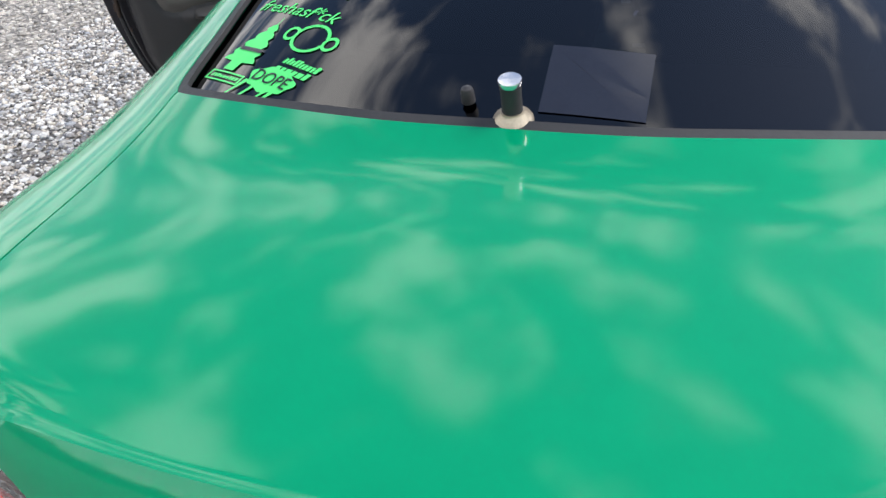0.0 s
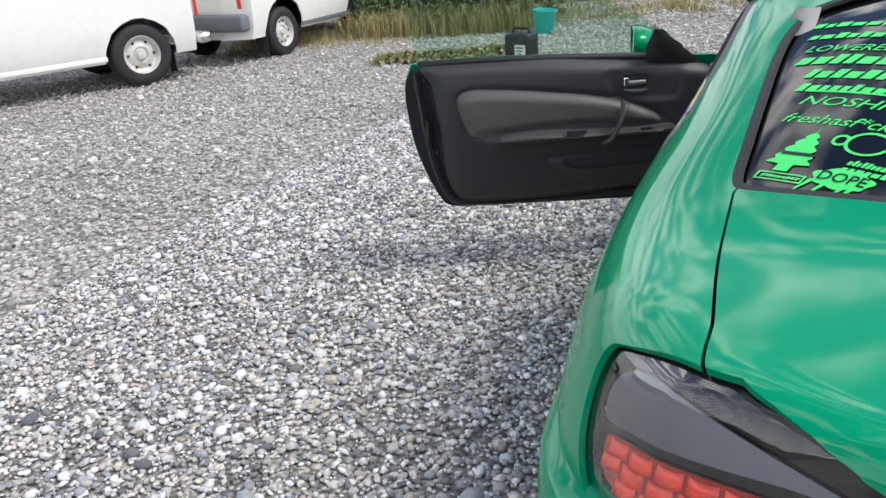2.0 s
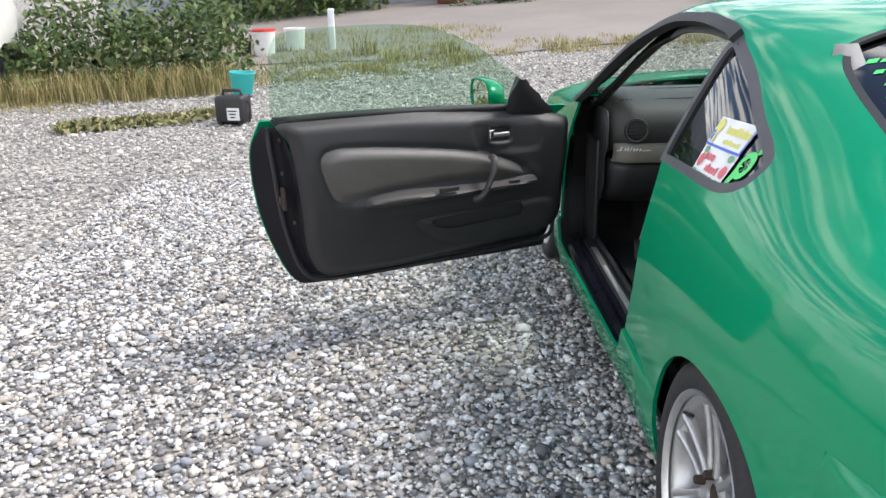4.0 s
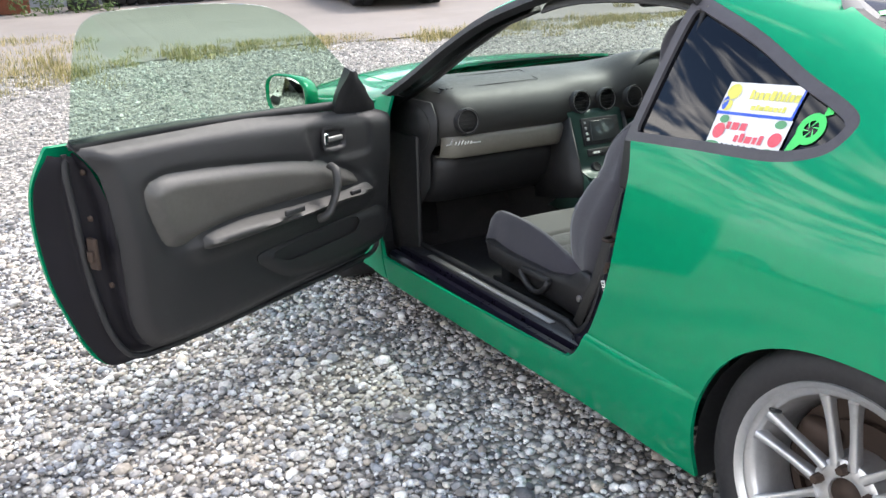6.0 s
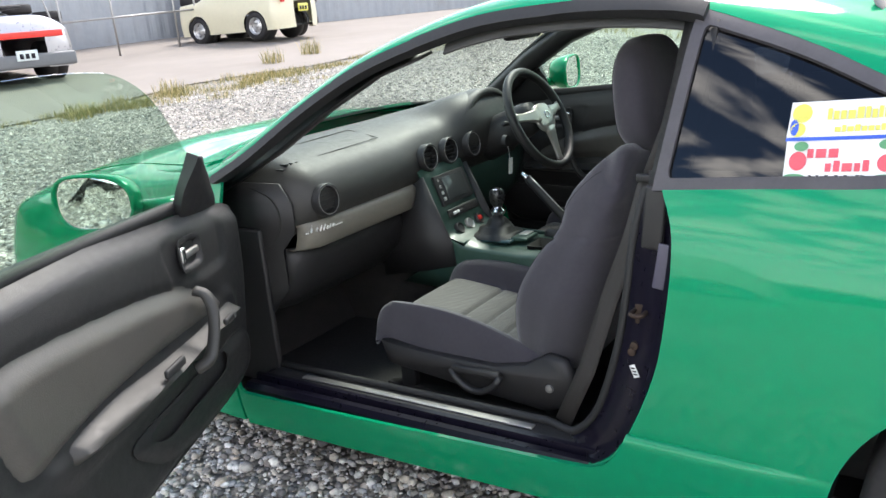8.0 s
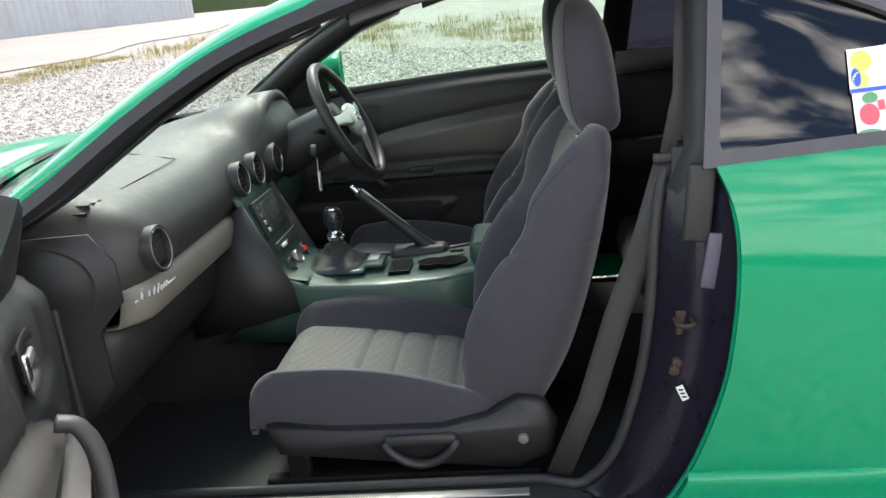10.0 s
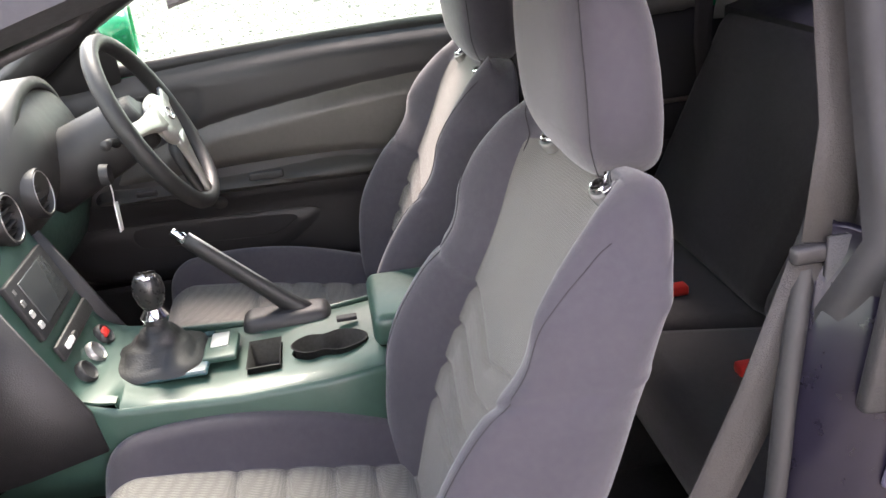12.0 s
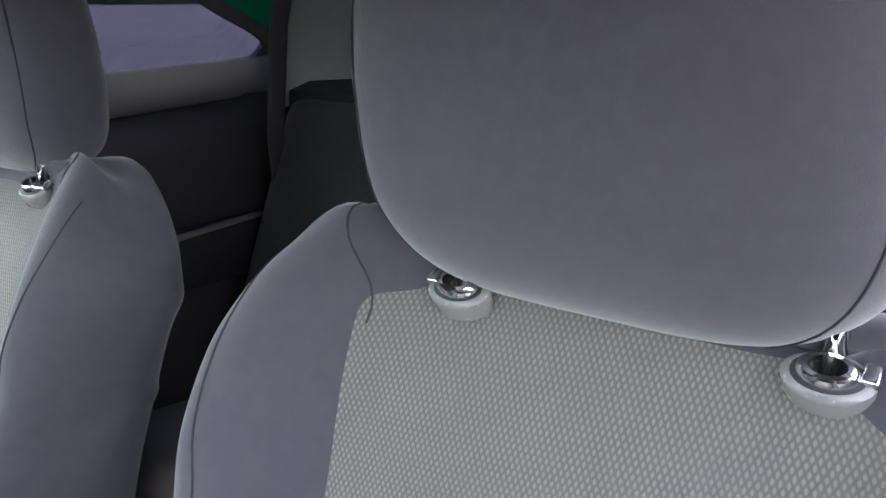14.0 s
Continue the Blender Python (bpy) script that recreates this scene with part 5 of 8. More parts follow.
# floor, tunnel, bulkhead, inner sills
slab("floor_pan", [(0.55, 0.13), (2.15, 0.13), (2.15, 0.165), (0.55, 0.165)], -0.76, 0.76, CARPET, car, "black carpeted floor")
for sx in (-1, 1):
    mt = bmesh.new()
    rbox((0.46, 0.62, 0.012), (sx * 0.41, 1.72, 0.174), 0.005, bm=mt)
    part("floor_mat", mt, CARPET, car, "black floor mat")
slab("bulkhead", [(2.10, 0.13), (2.25, 0.45), (2.25, 0.86), (2.28, 0.86), (2.28, 0.13)], -0.76, 0.76, CARPET, car, "dark carpeted bulkhead")
slab("tunnel", [(0.45, 0.15), (2.2, 0.15), (2.2, 0.43), (1.7, 0.42), (1.1, 0.40), (0.45, 0.36)], -0.11, 0.13, CARPET, car, "carpeted tunnel", 0.03)
for sg in (1, -1):
    prof = [(-0.838, 0.262), (-0.826, 0.276), (-0.806, 0.276), (-0.800, 0.262), (-0.790, 0.262), (-0.786, 0.284), (-0.774, 0.286), (-0.768, 0.268), (-0.704, 0.272), (-0.698, 0.262), (-0.688, 0.16), (-0.80, 0.155)]
    bm = bmesh.new()
    rows = [[bm.verts.new((x * sg, y, z)) for x, z in prof] for y in np.linspace(0.80, 1.965, 8)]
    for r0, r1 in zip(rows, rows[1:]):
        for j in range(len(prof)):
            bm.faces.new((r0[j], r0[(j + 1) % len(prof)], r1[(j + 1) % len(prof)], r1[j]))
    bm.faces.new(rows[0]); bm.faces.new(rows[-1])
    part("sill", bm, BLACK_PAINT, car, "dark painted door sill with rubber lip", True, 30)
    ts = bmesh.new()
    rbox((0.062, 1.02, 0.016), (-0.735 * sg, 1.43, 0.272), 0.006, bm=ts)
    part("sill_trim", ts, PLASTIC, car, "black plastic sill trim")
    kp = bmesh.new()
    rbox((0.024, 0.765, 0.005), (-0.742 * sg, 1.425, 0.2825), 0.002, bm=kp)
    plate = part("kick_plate", kp, STEEL, car, "brushed steel kick plate")
    if sg > 0:
        tk = bmesh.new()
        for k in range(48):
            rbox((0.015, 0.0022, 0.0012), (-0.742, 1.30 + 0.0058 * k, 0.2853), 0, bm=tk)
        tagged(part("plate_ribs", tk, ALLOY, plate, "embossed ribs"), kind="stuff")
    ks = bmesh.new()
    rbox((0.02, 0.24, 0.50), (-0.712 * sg, 2.05, 0.47), 0.008, bm=ks)
    part("kick_panel", ks, PLASTIC, car, "black kick panel")
    # door pillar behind the opening: steps from the outer edge inwards
    out = [(0.690, 0.935), (0.668, 0.84), (0.662, 0.763), (0.670, 0.663), (0.687, 0.557), (0.715, 0.469), (0.755, 0.376), (0.803, 0.303), (0.86, 0.275)]
    inn = [(0.742, 0.935), (0.765, 0.86), (0.782, 0.763), (0.792, 0.663), (0.808, 0.557), (0.830, 0.469), (0.862, 0.376), (0.90, 0.315), (0.95, 0.285)]
    o_, i_ = loop_curve(out, 6)[:49], loop_curve(inn, 6)[:49]
    bm = bmesh.new()
    prev = None
    for (yo, zo), (yi, zi) in zip(o_, i_):
        xo = -(0.777 + float(bulge(max(0.0, 0.905 - zo)))) + 0.004
        row = []
        for u, dx in ((0.0, 0.0), (0.05, 0.016), (0.16, 0.020), (0.24, 0.040), (0.45, 0.046), (0.60, 0.050), (0.78, 0.072), (0.92, 0.078), (1.0, 0.105)):
            row.append(bm.verts.new(((xo + dx * 1.05) * sg, yo + (yi - yo) * u, zo + (zi - zo) * u)))
        if prev:
            for a, b, c, d in zip(prev, prev[1:], row[1:], row):
                bm.faces.new((a, b, c, d))
        prev = row
    part("door_pillar", bm, BLACK_PAINT, car, "dark painted door pillar")
    fl_ = bmesh.new()
    sweep([((-(0.777 + float(bulge(max(0.0, 0.905 - zo)))) + 0.002) * sg, yo - 0.001, zo) for yo, zo in o_[::2] if zo < 0.895], circle(0.0065, 8), bm=fl_)
    part("opening_flange", fl_, PAINT, car, "rolled green edge of the door opening")
    sw = bmesh.new()
    sweep([((-(0.777 + float(bulge(max(0.0, 0.905 - zo)))) + 0.105) * sg, yi + 0.004, zi) for (yo, zo), (yi, zi) in list(zip(o_, i_))[::3]] + [(-0.705 * sg, y, 0.286) for y in (1.02, 1.3, 1.7, 1.98)], circle(0.011, 8), bm=sw)
    part("opening_seal", sw, RUBBER, car, "black rubber opening seal")
    # inner pillar cover and side trim behind the seats
    pr = []
    for z in np.linspace(0.28, 1.225, 14):
        if z < 0.93:
            xo, y0 = -0.722, 0.765 + 0.35 * max(0, 0.50 - z)
        else:
            xo, y0 = -0.742 + 0.46 * (z - 0.93), 0.738 - 0.10 * (z - 0.93)
        pr.append([(sg * (xo - 0.02), y0 - 0.085, z), (sg * xo, y0 - 0.03, z), (sg * (xo + 0.014), y0 - 0.006, z), (sg * (xo + 0.020), y0 - 0.04, z), (sg * (xo + 0.020), y0 - (0.12 if z < 0.93 else 0.07), z), (sg * (xo + 0.012), 0.40 if z < 0.93 else y0 - 0.085, z)])
    sheet("pillar_trim", pr, RUBBER, car, "dark pillar trim", 0.006)
    rp = []
    for z in np.linspace(0.28, 0.93, 8):
        rp.append([(sg * -0.70, 0.75, z), (sg * (-0.685 + 0.04 * (z < 0.6)), 0.55, z), (sg * -0.66, 0.30, z), (sg * -0.60, 0.05, z)])
    sheet("rear_side_trim", rp, PLASTIC, car, "dark rear side trim", 0.006)
    ct = []
    for q in range(7):
        u = q / 6
        ct.append([(sg * (-0.685 + 0.03 * u), 0.69 - 0.46 * u, 0.91 + 0.02 * u), (sg * (-0.640 + 0.02 * u), 0.69 - 0.48 * u, 0.985 + 0.01 * u), (sg * -0.60, 0.62 - 0.52 * u, 1.20 - 0.16 * u)][:2])
    sheet("window_ledge", ct, LINER, car, "grey rear window ledge", 0.01)
    qp = []
    for z in np.linspace(0.90, 1.24, 8):
        qp.append([(sg * (-0.640 + 0.40 * (z - 0.9)), 0.22 + 0.6 * max(0, z - 1.0), z), (sg * (-0.595 + 0.34 * (z - 0.9)), 0.04 + 1.2 * max(0, z - 0.98), z), (sg * (-0.53 + 0.22 * (z - 0.9)), -0.08 + 1.7 * max(0, z - 0.98), z)])
    sheet("rear_pillar_trim", qp, LINER, car, "grey rear pillar trim", 0.01)
    ap = []
    for y, z, x in ((2.06, 0.87, 0.735), (1.872, 0.968, 0.700), (1.70, 1.082, 0.652), (1.534, 1.172, 0.615), (1.40, 1.215, 0.592)):
        ap.append([(sg * -(x + 0.012), y - 0.02, z - 0.035), (sg * -(x - 0.03), y - 0.035, z - 0.022), (sg * -(x - 0.055), y + 0.01, z + 0.0), (sg * -(x - 0.04), y + 0.03, z + 0.012)])
    sheet("windscreen_pillar_trim", ap, PLASTIC, car, "dark windscreen pillar trim", 0.008)

part("sill_carpet", rbox((0.03, 1.28, 0.15), (0.695, 1.42, 0.315), 0.008), CARPET, car, "dark carpet inside the sill")
# striker, label and bolts on the passenger side pillar
st = bmesh.new()
rbox((0.006, 0.034, 0.045), (-0.770, 0.745, 0.632), 0.008, bm=st)
sweep([(-0.770, 0.735, 0.640), (-0.80, 0.735, 0.640), (-0.806, 0.742, 0.640), (-0.806, 0.754, 0.640), (-0.80, 0.762, 0.640), (-0.770, 0.762, 0.640)], circle(0.005, 8), bm=st)
part("striker", st, IRON, car, "steel door striker loop")
lb = bmesh.new()
rbox((0.002, 0.013, 0.030), (0, 0, 0), 0.0005, bm=lb, m=Matrix.Rotation(radians(-22), 4, "X"))
bmesh.ops.translate(lb, vec=(-0.796, 0.757, 0.508), verts=lb.verts[:])
lab = part("pillar_label", lb, WHITE, car, "small white pillar label")
lt = bmesh.new()
for k in range(3):
    rbox((0.0012, 0.008, 0.003), (-0.7975, 0.757 + 0.003 * (k - 1), 0.508 + 0.007 * (k - 1)), 0, bm=lt)
part("label_print", lt, BLACK_PAINT, lab, "dark print bars")
for y, z in ((0.762, 0.560), (0.768, 0.545)):
    bt = lathe([(0.0, 0.010), (0.008, 0.009), (0.010, 0.001)], 12, "z")
    bmesh.ops.transform(bt, matrix=Matrix.Translation((-0.775, y, z)) @ Matrix.Rotation(radians(-90), 4, "Y"), verts=bt.verts[:])
    part("pillar_bolt", bt, IRON, car, "steel bolt", angle=30)
pc = bmesh.new()
rbox((0.018, 0.046, 0.135), (0, 0, 0), 0.006, bm=pc, m=Matrix.Rotation(radians(6), 4, "X"))
bmesh.ops.translate(pc, vec=(-0.764, 0.717, 0.845), verts=pc.verts[:])
part("pillar_corner_trim", pc, PLASTIC, car, "dark plastic pillar corner")
pd = bmesh.new()
rbox((0.008, 0.026, 0.100), (0, 0, 0), 0.003, bm=pd, m=Matrix.Rotation(radians(10), 4, "X"))
bmesh.ops.translate(pd, vec=(-0.776, 0.700, 0.745), verts=pd.verts[:])
part("pillar_bracket", pd, mat("violet_grey_paint", (0.075, 0.070, 0.105), 0.4, 0.0, 0.1, 9.0, coat=0.3), car, "violet grey painted bracket")

# roof lining, rear shelf and rear bench
hl = (GZ > 1.12) & (GY > 0.30) & (GY < 1.40)
panel("roof_lining", GRID * np.array([0.97, 1, 1]) - np.array([0, 0, 0.035]), [GY - 0.42, 1.30 - GY, GZ - 1.20, 0.01 - f_dlo], BACKLIT_LINER, car, "roof lining in backlit grey", 0.006, both=True)
slab("rear_shelf", [(-0.32, 0.93), (0.16, 0.945), (0.20, 0.93), (0.20, 0.90), (-0.32, 0.90)], -0.62, 0.62, PLASTIC, car, "dark rear shelf", 0.006)
slab("boot_floor", [(-0.85, 0.30), (0.15, 0.30), (0.15, 0.34), (-0.85, 0.34)], -0.60, 0.60, CARPET, car, "dark boot floor")
for sx in (-1, 1):
    rb = bmesh.new()
    rbox((0.64, 0.13, 0.56), (0, 0, 0), 0.05, 4, bm=rb, m=Matrix.Rotation(radians(24), 4, "X"))
    bmesh.ops.translate(rb, vec=(sx * 0.31, 0.26, 0.655), verts=rb.verts[:])
    part("rear_seat_back", rb, BENCH, car, "dark cloth rear seat back")
    rc = bmesh.new()
    rbox((0.64, 0.44, 0.14), (0, 0, 0), 0.05, 4, bm=rc, m=Matrix.Rotation(radians(8), 4, "X"))
    bmesh.ops.translate(rc, vec=(sx * 0.31, 0.50, 0.355), verts=rc.verts[:])
    part("rear_seat_cushion", rc, BENCH, car, "dark cloth rear seat cushion")


# ---- dashboard
dash_knots = [(2.16, 0.895), (2.05, 0.925), (1.95, 0.922), (1.87, 0.902), (1.81, 0.872), (1.775, 0.825), (1.768, 0.775), (1.785, 0.735), (1.80, 0.715)]
dp = np.array(loop_curve(dash_knots, 5)[:41])


def dash_rows(x0, x1, nx):
    rows = []
    for i in range(nx):
        x = x0 + (x1 - x0) * i / (nx - 1)
        hump = math.exp(-((x - 0.37) / 0.20) ** 4)
        mid = math.exp(-((x - 0.06) / 0.17) ** 4)
        end = max(0.0, (abs(x) - 0.60) / 0.09)
        row = []
        for k, (y, z) in enumerate(dp):
            u = k / (len(dp) - 1)
            up = math.exp(-((u - 0.46) / 0.22) ** 2)
            zz = z + hump * 0.095 * up + mid * 0.015 * up - 0.06 * end ** 2.5 * (1 - 0.4 * u)
            yy = y - hump * 0.050 * math.exp(-((u - 0.60) / 0.22) ** 2) + 0.10 * end ** 2 * u + 0.22 * max(0, abs(x) - 0.3) ** 2 * (-1) * (1 - u) * 0.6
            row.append((x, yy, zz))
        rows.append(row)
    return rows


dash = sheet("dashboard", dash_rows(-0.705, 0.705, 64), DASH, car, "black grained dashboard top", 0.006)
# grey strip and lower panels, with the glove box under the strip
ub = lambda x: 0.10 * max(0.0, (abs(x) - 0.60) / 0.09) ** 2
for x0, x1 in ((-0.672, -0.135),):
    rows = []
    for i in range(20):
        x = x0 + (x1 - x0) * i / 19
        rows.append([(x, 1.790 + ub(x) * 0.8, 0.737), (x, 1.774 + ub(x) * 0.8, 0.729), (x, 1.769 + ub(x) * 0.8, 0.720), (x, 1.775 + ub(x) * 0.8, 0.690), (x, 1.785 + ub(x) * 0.8, 0.660), (x, 1.795 + ub(x) * 0.8, 0.652), (x, 1.83 + ub(x), 0.650)])
    sheet("dash_strip", rows, GREYTRIM, car, "grey trim strip across the dash", 0.006)
script = bmesh.new()
lean = Matrix.Rotation(radians(30), 4, "Y")
for a, w, h in ((-0.646, 0.007, 0.022), (-0.634, 0.006, 0.013), (-0.623, 0.0045, 0.018), (-0.612, 0.0045, 0.020), (-0.600, 0.006, 0.012), (-0.588, 0.0045, 0.014), (-0.575, 0.007, 0.012)):
    rbox((w, 0.003, h), (0, 0, 0), 0, bm=script, m=Matrix.Translation((a, 1.7670 + ub(a) * 0.8, 0.7055 + h * 0.4)) @ lean)
for a, w in ((-0.655, 0.018), (-0.550, 0.036)):
    rbox((w, 0.003, 0.0032), (0, 0, 0), 0, bm=script, m=Matrix.Translation((a, 1.7670 + ub(a) * 0.8, 0.7035 + 0.004 * (a > -0.6))))
part("dash_badge", script, WHITE, dash, "white slanted script badge bars")
rows = []
for i in range(16):
    x = -0.690 + 0.56 * i / 15
    k = ub(x) * 0.5
    rows.append([(x, 1.84 + k, 0.655), (x, 1.835 + k, 0.60), (x, 1.865 + k, 0.52), (x, 1.93 + k, 0.455), (x, 2.05, 0.44)])
sheet("glove_box", rows, PLASTIC, car, "black glove box lid", 0.008)
rows = []
for i in range(12):
    x = 0.14 + 0.56 * i / 11
    rows.append([(x, 1.80, 0.73), (x, 1.80, 0.66), (x, 1.84, 0.56), (x, 1.93, 0.47), (x, 2.05, 0.44)])
sheet("lower_dash", rows, GREEN_TRIM, car, "dark green panel below the wheel", 0.008)
for sx in (-1, 1):
    sd = [[(sx * 0.700, y + 0.0, z) for y, z in ((1.84, 0.86), (1.80, 0.80), (1.80, 0.72), (1.86, 0.66), (1.86, 0.54), (1.95, 0.44))], [(sx * 0.712, y + 0.35, z) for y, z in ((1.80, 0.86), (1.8, 0.80), (1.8, 0.72), (1.8, 0.66), (1.8, 0.54), (1.8, 0.44))]]
    sheet("dash_end", sd, PLASTIC, car, "black dash end panel", 0.006)


def vent(at, r, tilt, label="round air vent with a chrome-edged ring"):
    m = Matrix.Translation(at) @ Matrix.Rotation(radians(-90 + tilt), 4, "X").inverted()
    bm = lathe([(-0.020, r * 1.02), (0.004, r * 1.05), (0.008, r), (0.006, r * 0.90), (-0.004, r * 0.86), (-0.016, r * 0.84)], 32, "z", caps=False)
    bmesh.ops.transform(bm, matrix=m, verts=bm.verts[:])
    v = part("air_vent", bm, PLASTIC, car, label, angle=40)
    rg = lathe([(0.0065, r * 0.925), (0.0080, r * 0.915), (0.0080, r * 0.885), (0.0065, r * 0.875)], 32, "z", caps=False)
    bmesh.ops.transform(rg, matrix=m, verts=rg.verts[:])
    part("vent_ring", rg, STEEL, v, "satin silver ring", angle=40)
    dk = lathe([(-0.016, r * 0.86), (-0.015, 0.001)], 32, "z")
    bmesh.ops.transform(dk, matrix=m, verts=dk.verts[:])
    part("vent_back", dk, RUBBER, v, "dark vent back")
    for k in range(-2, 3):
        w = math.sqrt(max(0.0, (r * 0.84) ** 2 - (k * r * 0.3) ** 2))
        fl = rbox((2 * w, 0.0035, 0.014), (0, k * r * 0.3, -0.008), 0.001)
        bmesh.ops.transform(fl, matrix=m, verts=fl.verts[:])
        part("vent_fin", fl, PLASTIC, v)
    return v


vent((-0.597, 1.757, 0.793), 0.047, 6)
for x in (-0.066, 0.066, 0.198):
    vent((x, 1.752 - 0.016 * (x > 0.1), 0.815), 0.045, 6)
vent((0.60, 1.757, 0.80), 0.047, 6)
# defroster slots at the dash end
for k in range(4):
    ds = rbox((0.010, 0.030, 0.004), (-0.655 + 0.018 * k, 1.875 - 0.002 * k, 0.902 - 0.012 * (k == 0)), 0.001)
    part("demist_slot", ds, RUBBER, dash)
al = bmesh.new()
sweep([(-0.50, 1.98, 0.9285), (-0.20, 1.985, 0.9315), (-0.20, 1.86, 0.9065), (-0.50, 1.86, 0.9020)], circle(0.0014, 5), bm=al, closed=True)
part("airbag_seam", al, RUBBER, dash, "airbag lid seam")

# instrument cluster under its hood
cb = bmesh.new()
rbox((0.34, 0.02, 0.15), (0.375, 1.825, 0.885), 0.01, bm=cb, m=Matrix.Rotation(radians(-14), 4, "X"))
cluster = part("instrument_cluster", cb, RUBBER, car, "instrument cluster with pale dials")
for x, r in ((0.275, 0.040), (0.375, 0.052), (0.475, 0.040)):
    d = lathe([(0.0, r), (0.004, r), (0.0045, r * 0.9), (0.003, 0.001)], 28, "z")
    bmesh.ops.transform(d, matrix=Matrix.Translation((x, 1.810, 0.885)) @ Matrix.Rotation(radians(104), 4, "X"), verts=d.verts[:])
    part("dial", d, SILVER_INK, cluster, "pale dial face", angle=30)
rows = []
for a in np.linspace(0.0, math.pi, 17):
    ca, sa = math.cos(a), math.sin(a)
    rows.append([(0.375 + 0.205 * ca, 1.835, 0.835 + 0.155 * sa), (0.375 + 0.200 * ca, 1.765, 0.830 + 0.165 * sa), (0.375 + 0.185 * ca, 1.758, 0.828 + 0.150 * sa), (0.375 + 0.175 * ca, 1.82, 0.835 + 0.13 * sa)])
sheet("cluster_hood", rows, DASH, car, "black hood over the dials", 0.006)

# steering wheel and column
wc = Vector((0.360, 1.540, 0.882))
wt = Matrix.Translation(wc) @ Matrix.Rotation(radians(-25), 4, "X")      # wheel plane local xz, its face towards -y
ring = [(0.185 * math.cos(a), 0.0, 0.185 * math.sin(a)) for a in np.linspace(0, 2 * math.pi, 48, endpoint=False)]
bm = bmesh.new()
sweep(ring, circle(0.0155, 10, 0.0175), bm=bm, closed=True, up=(0, 1, 0))
bmesh.ops.transform(bm, matrix=wt, verts=bm.verts[:])
LEATHER = mat("black_leather", (0.014, 0.014, 0.014), 0.52, 0, 0.2, 14.0, bump=0.3, bscale=260)
wheel_s = part("steering_wheel", bm, LEATHER, car, "three-spoke black leather steering wheel with silver spokes")
SATIN = mat("satin_silver", (0.34, 0.33, 0.30), 0.36, 0.5, 0.06, 12.0)
for a, w in ((math.radians(172), 0.030), (math.radians(8), 0.030), (math.radians(-90), 0.034)):
    sp = bmesh.new()
    pts = [(r * math.cos(a), -0.004 - 0.020 * (1 - (r - 0.04) / 0.14), r * math.sin(a)) for r in np.linspace(0.04, 0.178, 7)]
    sweep(pts, [(-1, -0.25), (1, -0.25), (1, 0.2), (0.6, 0.3), (-0.6, 0.3), (-1, 0.2)], bm=sp, scale=[w * 0.95, w * 0.8, w * 0.65, w * 0.55, w * 0.5, w * 0.5, w * 0.6], up=(0, -1, 0))
    bmesh.ops.transform(sp, matrix=wt, verts=sp.verts[:])
    part("spoke", sp, SATIN, wheel_s, "satin silver spoke")
hb = bmesh.new()
bmesh.ops.create_uvsphere(hb, u_segments=24, v_segments=14, radius=1.0)
for v in hb.verts:
    v.co = Vector((np.sign(v.co.x) * abs(v.co.x) ** 0.7 * 0.066, -0.018 + v.co.y * 0.017, np.sign(v.co.z) * abs(v.co.z) ** 0.7 * (0.050 if v.co.z > 0 else 0.058)))
bmesh.ops.transform(hb, matrix=wt, verts=hb.verts[:])
part("wheel_hub", hb, SATIN, wheel_s, "silver grey airbag cover")
em = bmesh.new()
sweep([(0.016 * math.cos(a), -0.0355, 0.013 * math.sin(a)) for a in np.linspace(0, 2 * math.pi, 24, endpoint=False)], circle(0.0022, 6), bm=em, closed=True, up=(0, 1, 0))
bmesh.ops.transform(em, matrix=wt, verts=em.verts[:])
part("wheel_emblem", em, CHROME, wheel_s, "chrome oval emblem ring")
cl_ = bmesh.new()
sweep([tuple(wc + Vector((0, 0.02 + 0.22 * u, 0.01 - 0.10 * u))) for u in np.linspace(0, 1, 6)], circle(0.058, 16, 0.065), bm=cl_, scale=[0.85, 1.0, 1.05, 1.1, 1.15, 1.2])
col = part("steering_column", cl_, PLASTIC, car, "black steering column shroud")
for sx in (-1, 1):
    sk = bmesh.new()
    sweep([tuple(wc + Vector((sx * 0.05, 0.07, -0.02))), tuple(wc + Vector((sx * 0.12, 0.065, 0.0))), tuple(wc + Vector((sx * 0.165, 0.06, 0.005)))], circle(0.008, 8), bm=sk, scale=[1.3, 0.9, 1.3])
    part("stalk", sk, PLASTIC, col, "black stalk")
ig = lathe([(0.0, 0.022), (0.016, 0.020), (0.018, 0.001)], 20, "z")
bmesh.ops.transform(ig, matrix=Matrix.Translation((0.262, 1.640, 0.815)) @ Matrix.Rotation(radians(90), 4, "X"), verts=ig.verts[:])
part("ignition_lock", ig, RUBBER, col, "ignition lock", angle=30)
kt = bmesh.new()
rbox((0.026, 0.003, 0.060), (0, 0, 0), 0.001, bm=kt, m=Matrix.Rotation(radians(9), 4, "Y"))
bmesh.ops.translate(kt, vec=(0.300, 1.640, 0.715), verts=kt.verts[:])
sweep([(0.296, 1.64, 0.744), (0.285, 1.635, 0.775), (0.262, 1.63, 0.812)], circle(0.0015, 5), bm=kt)
part("key_tag", kt, WHITE, car, "white key tag hanging from the ignition")

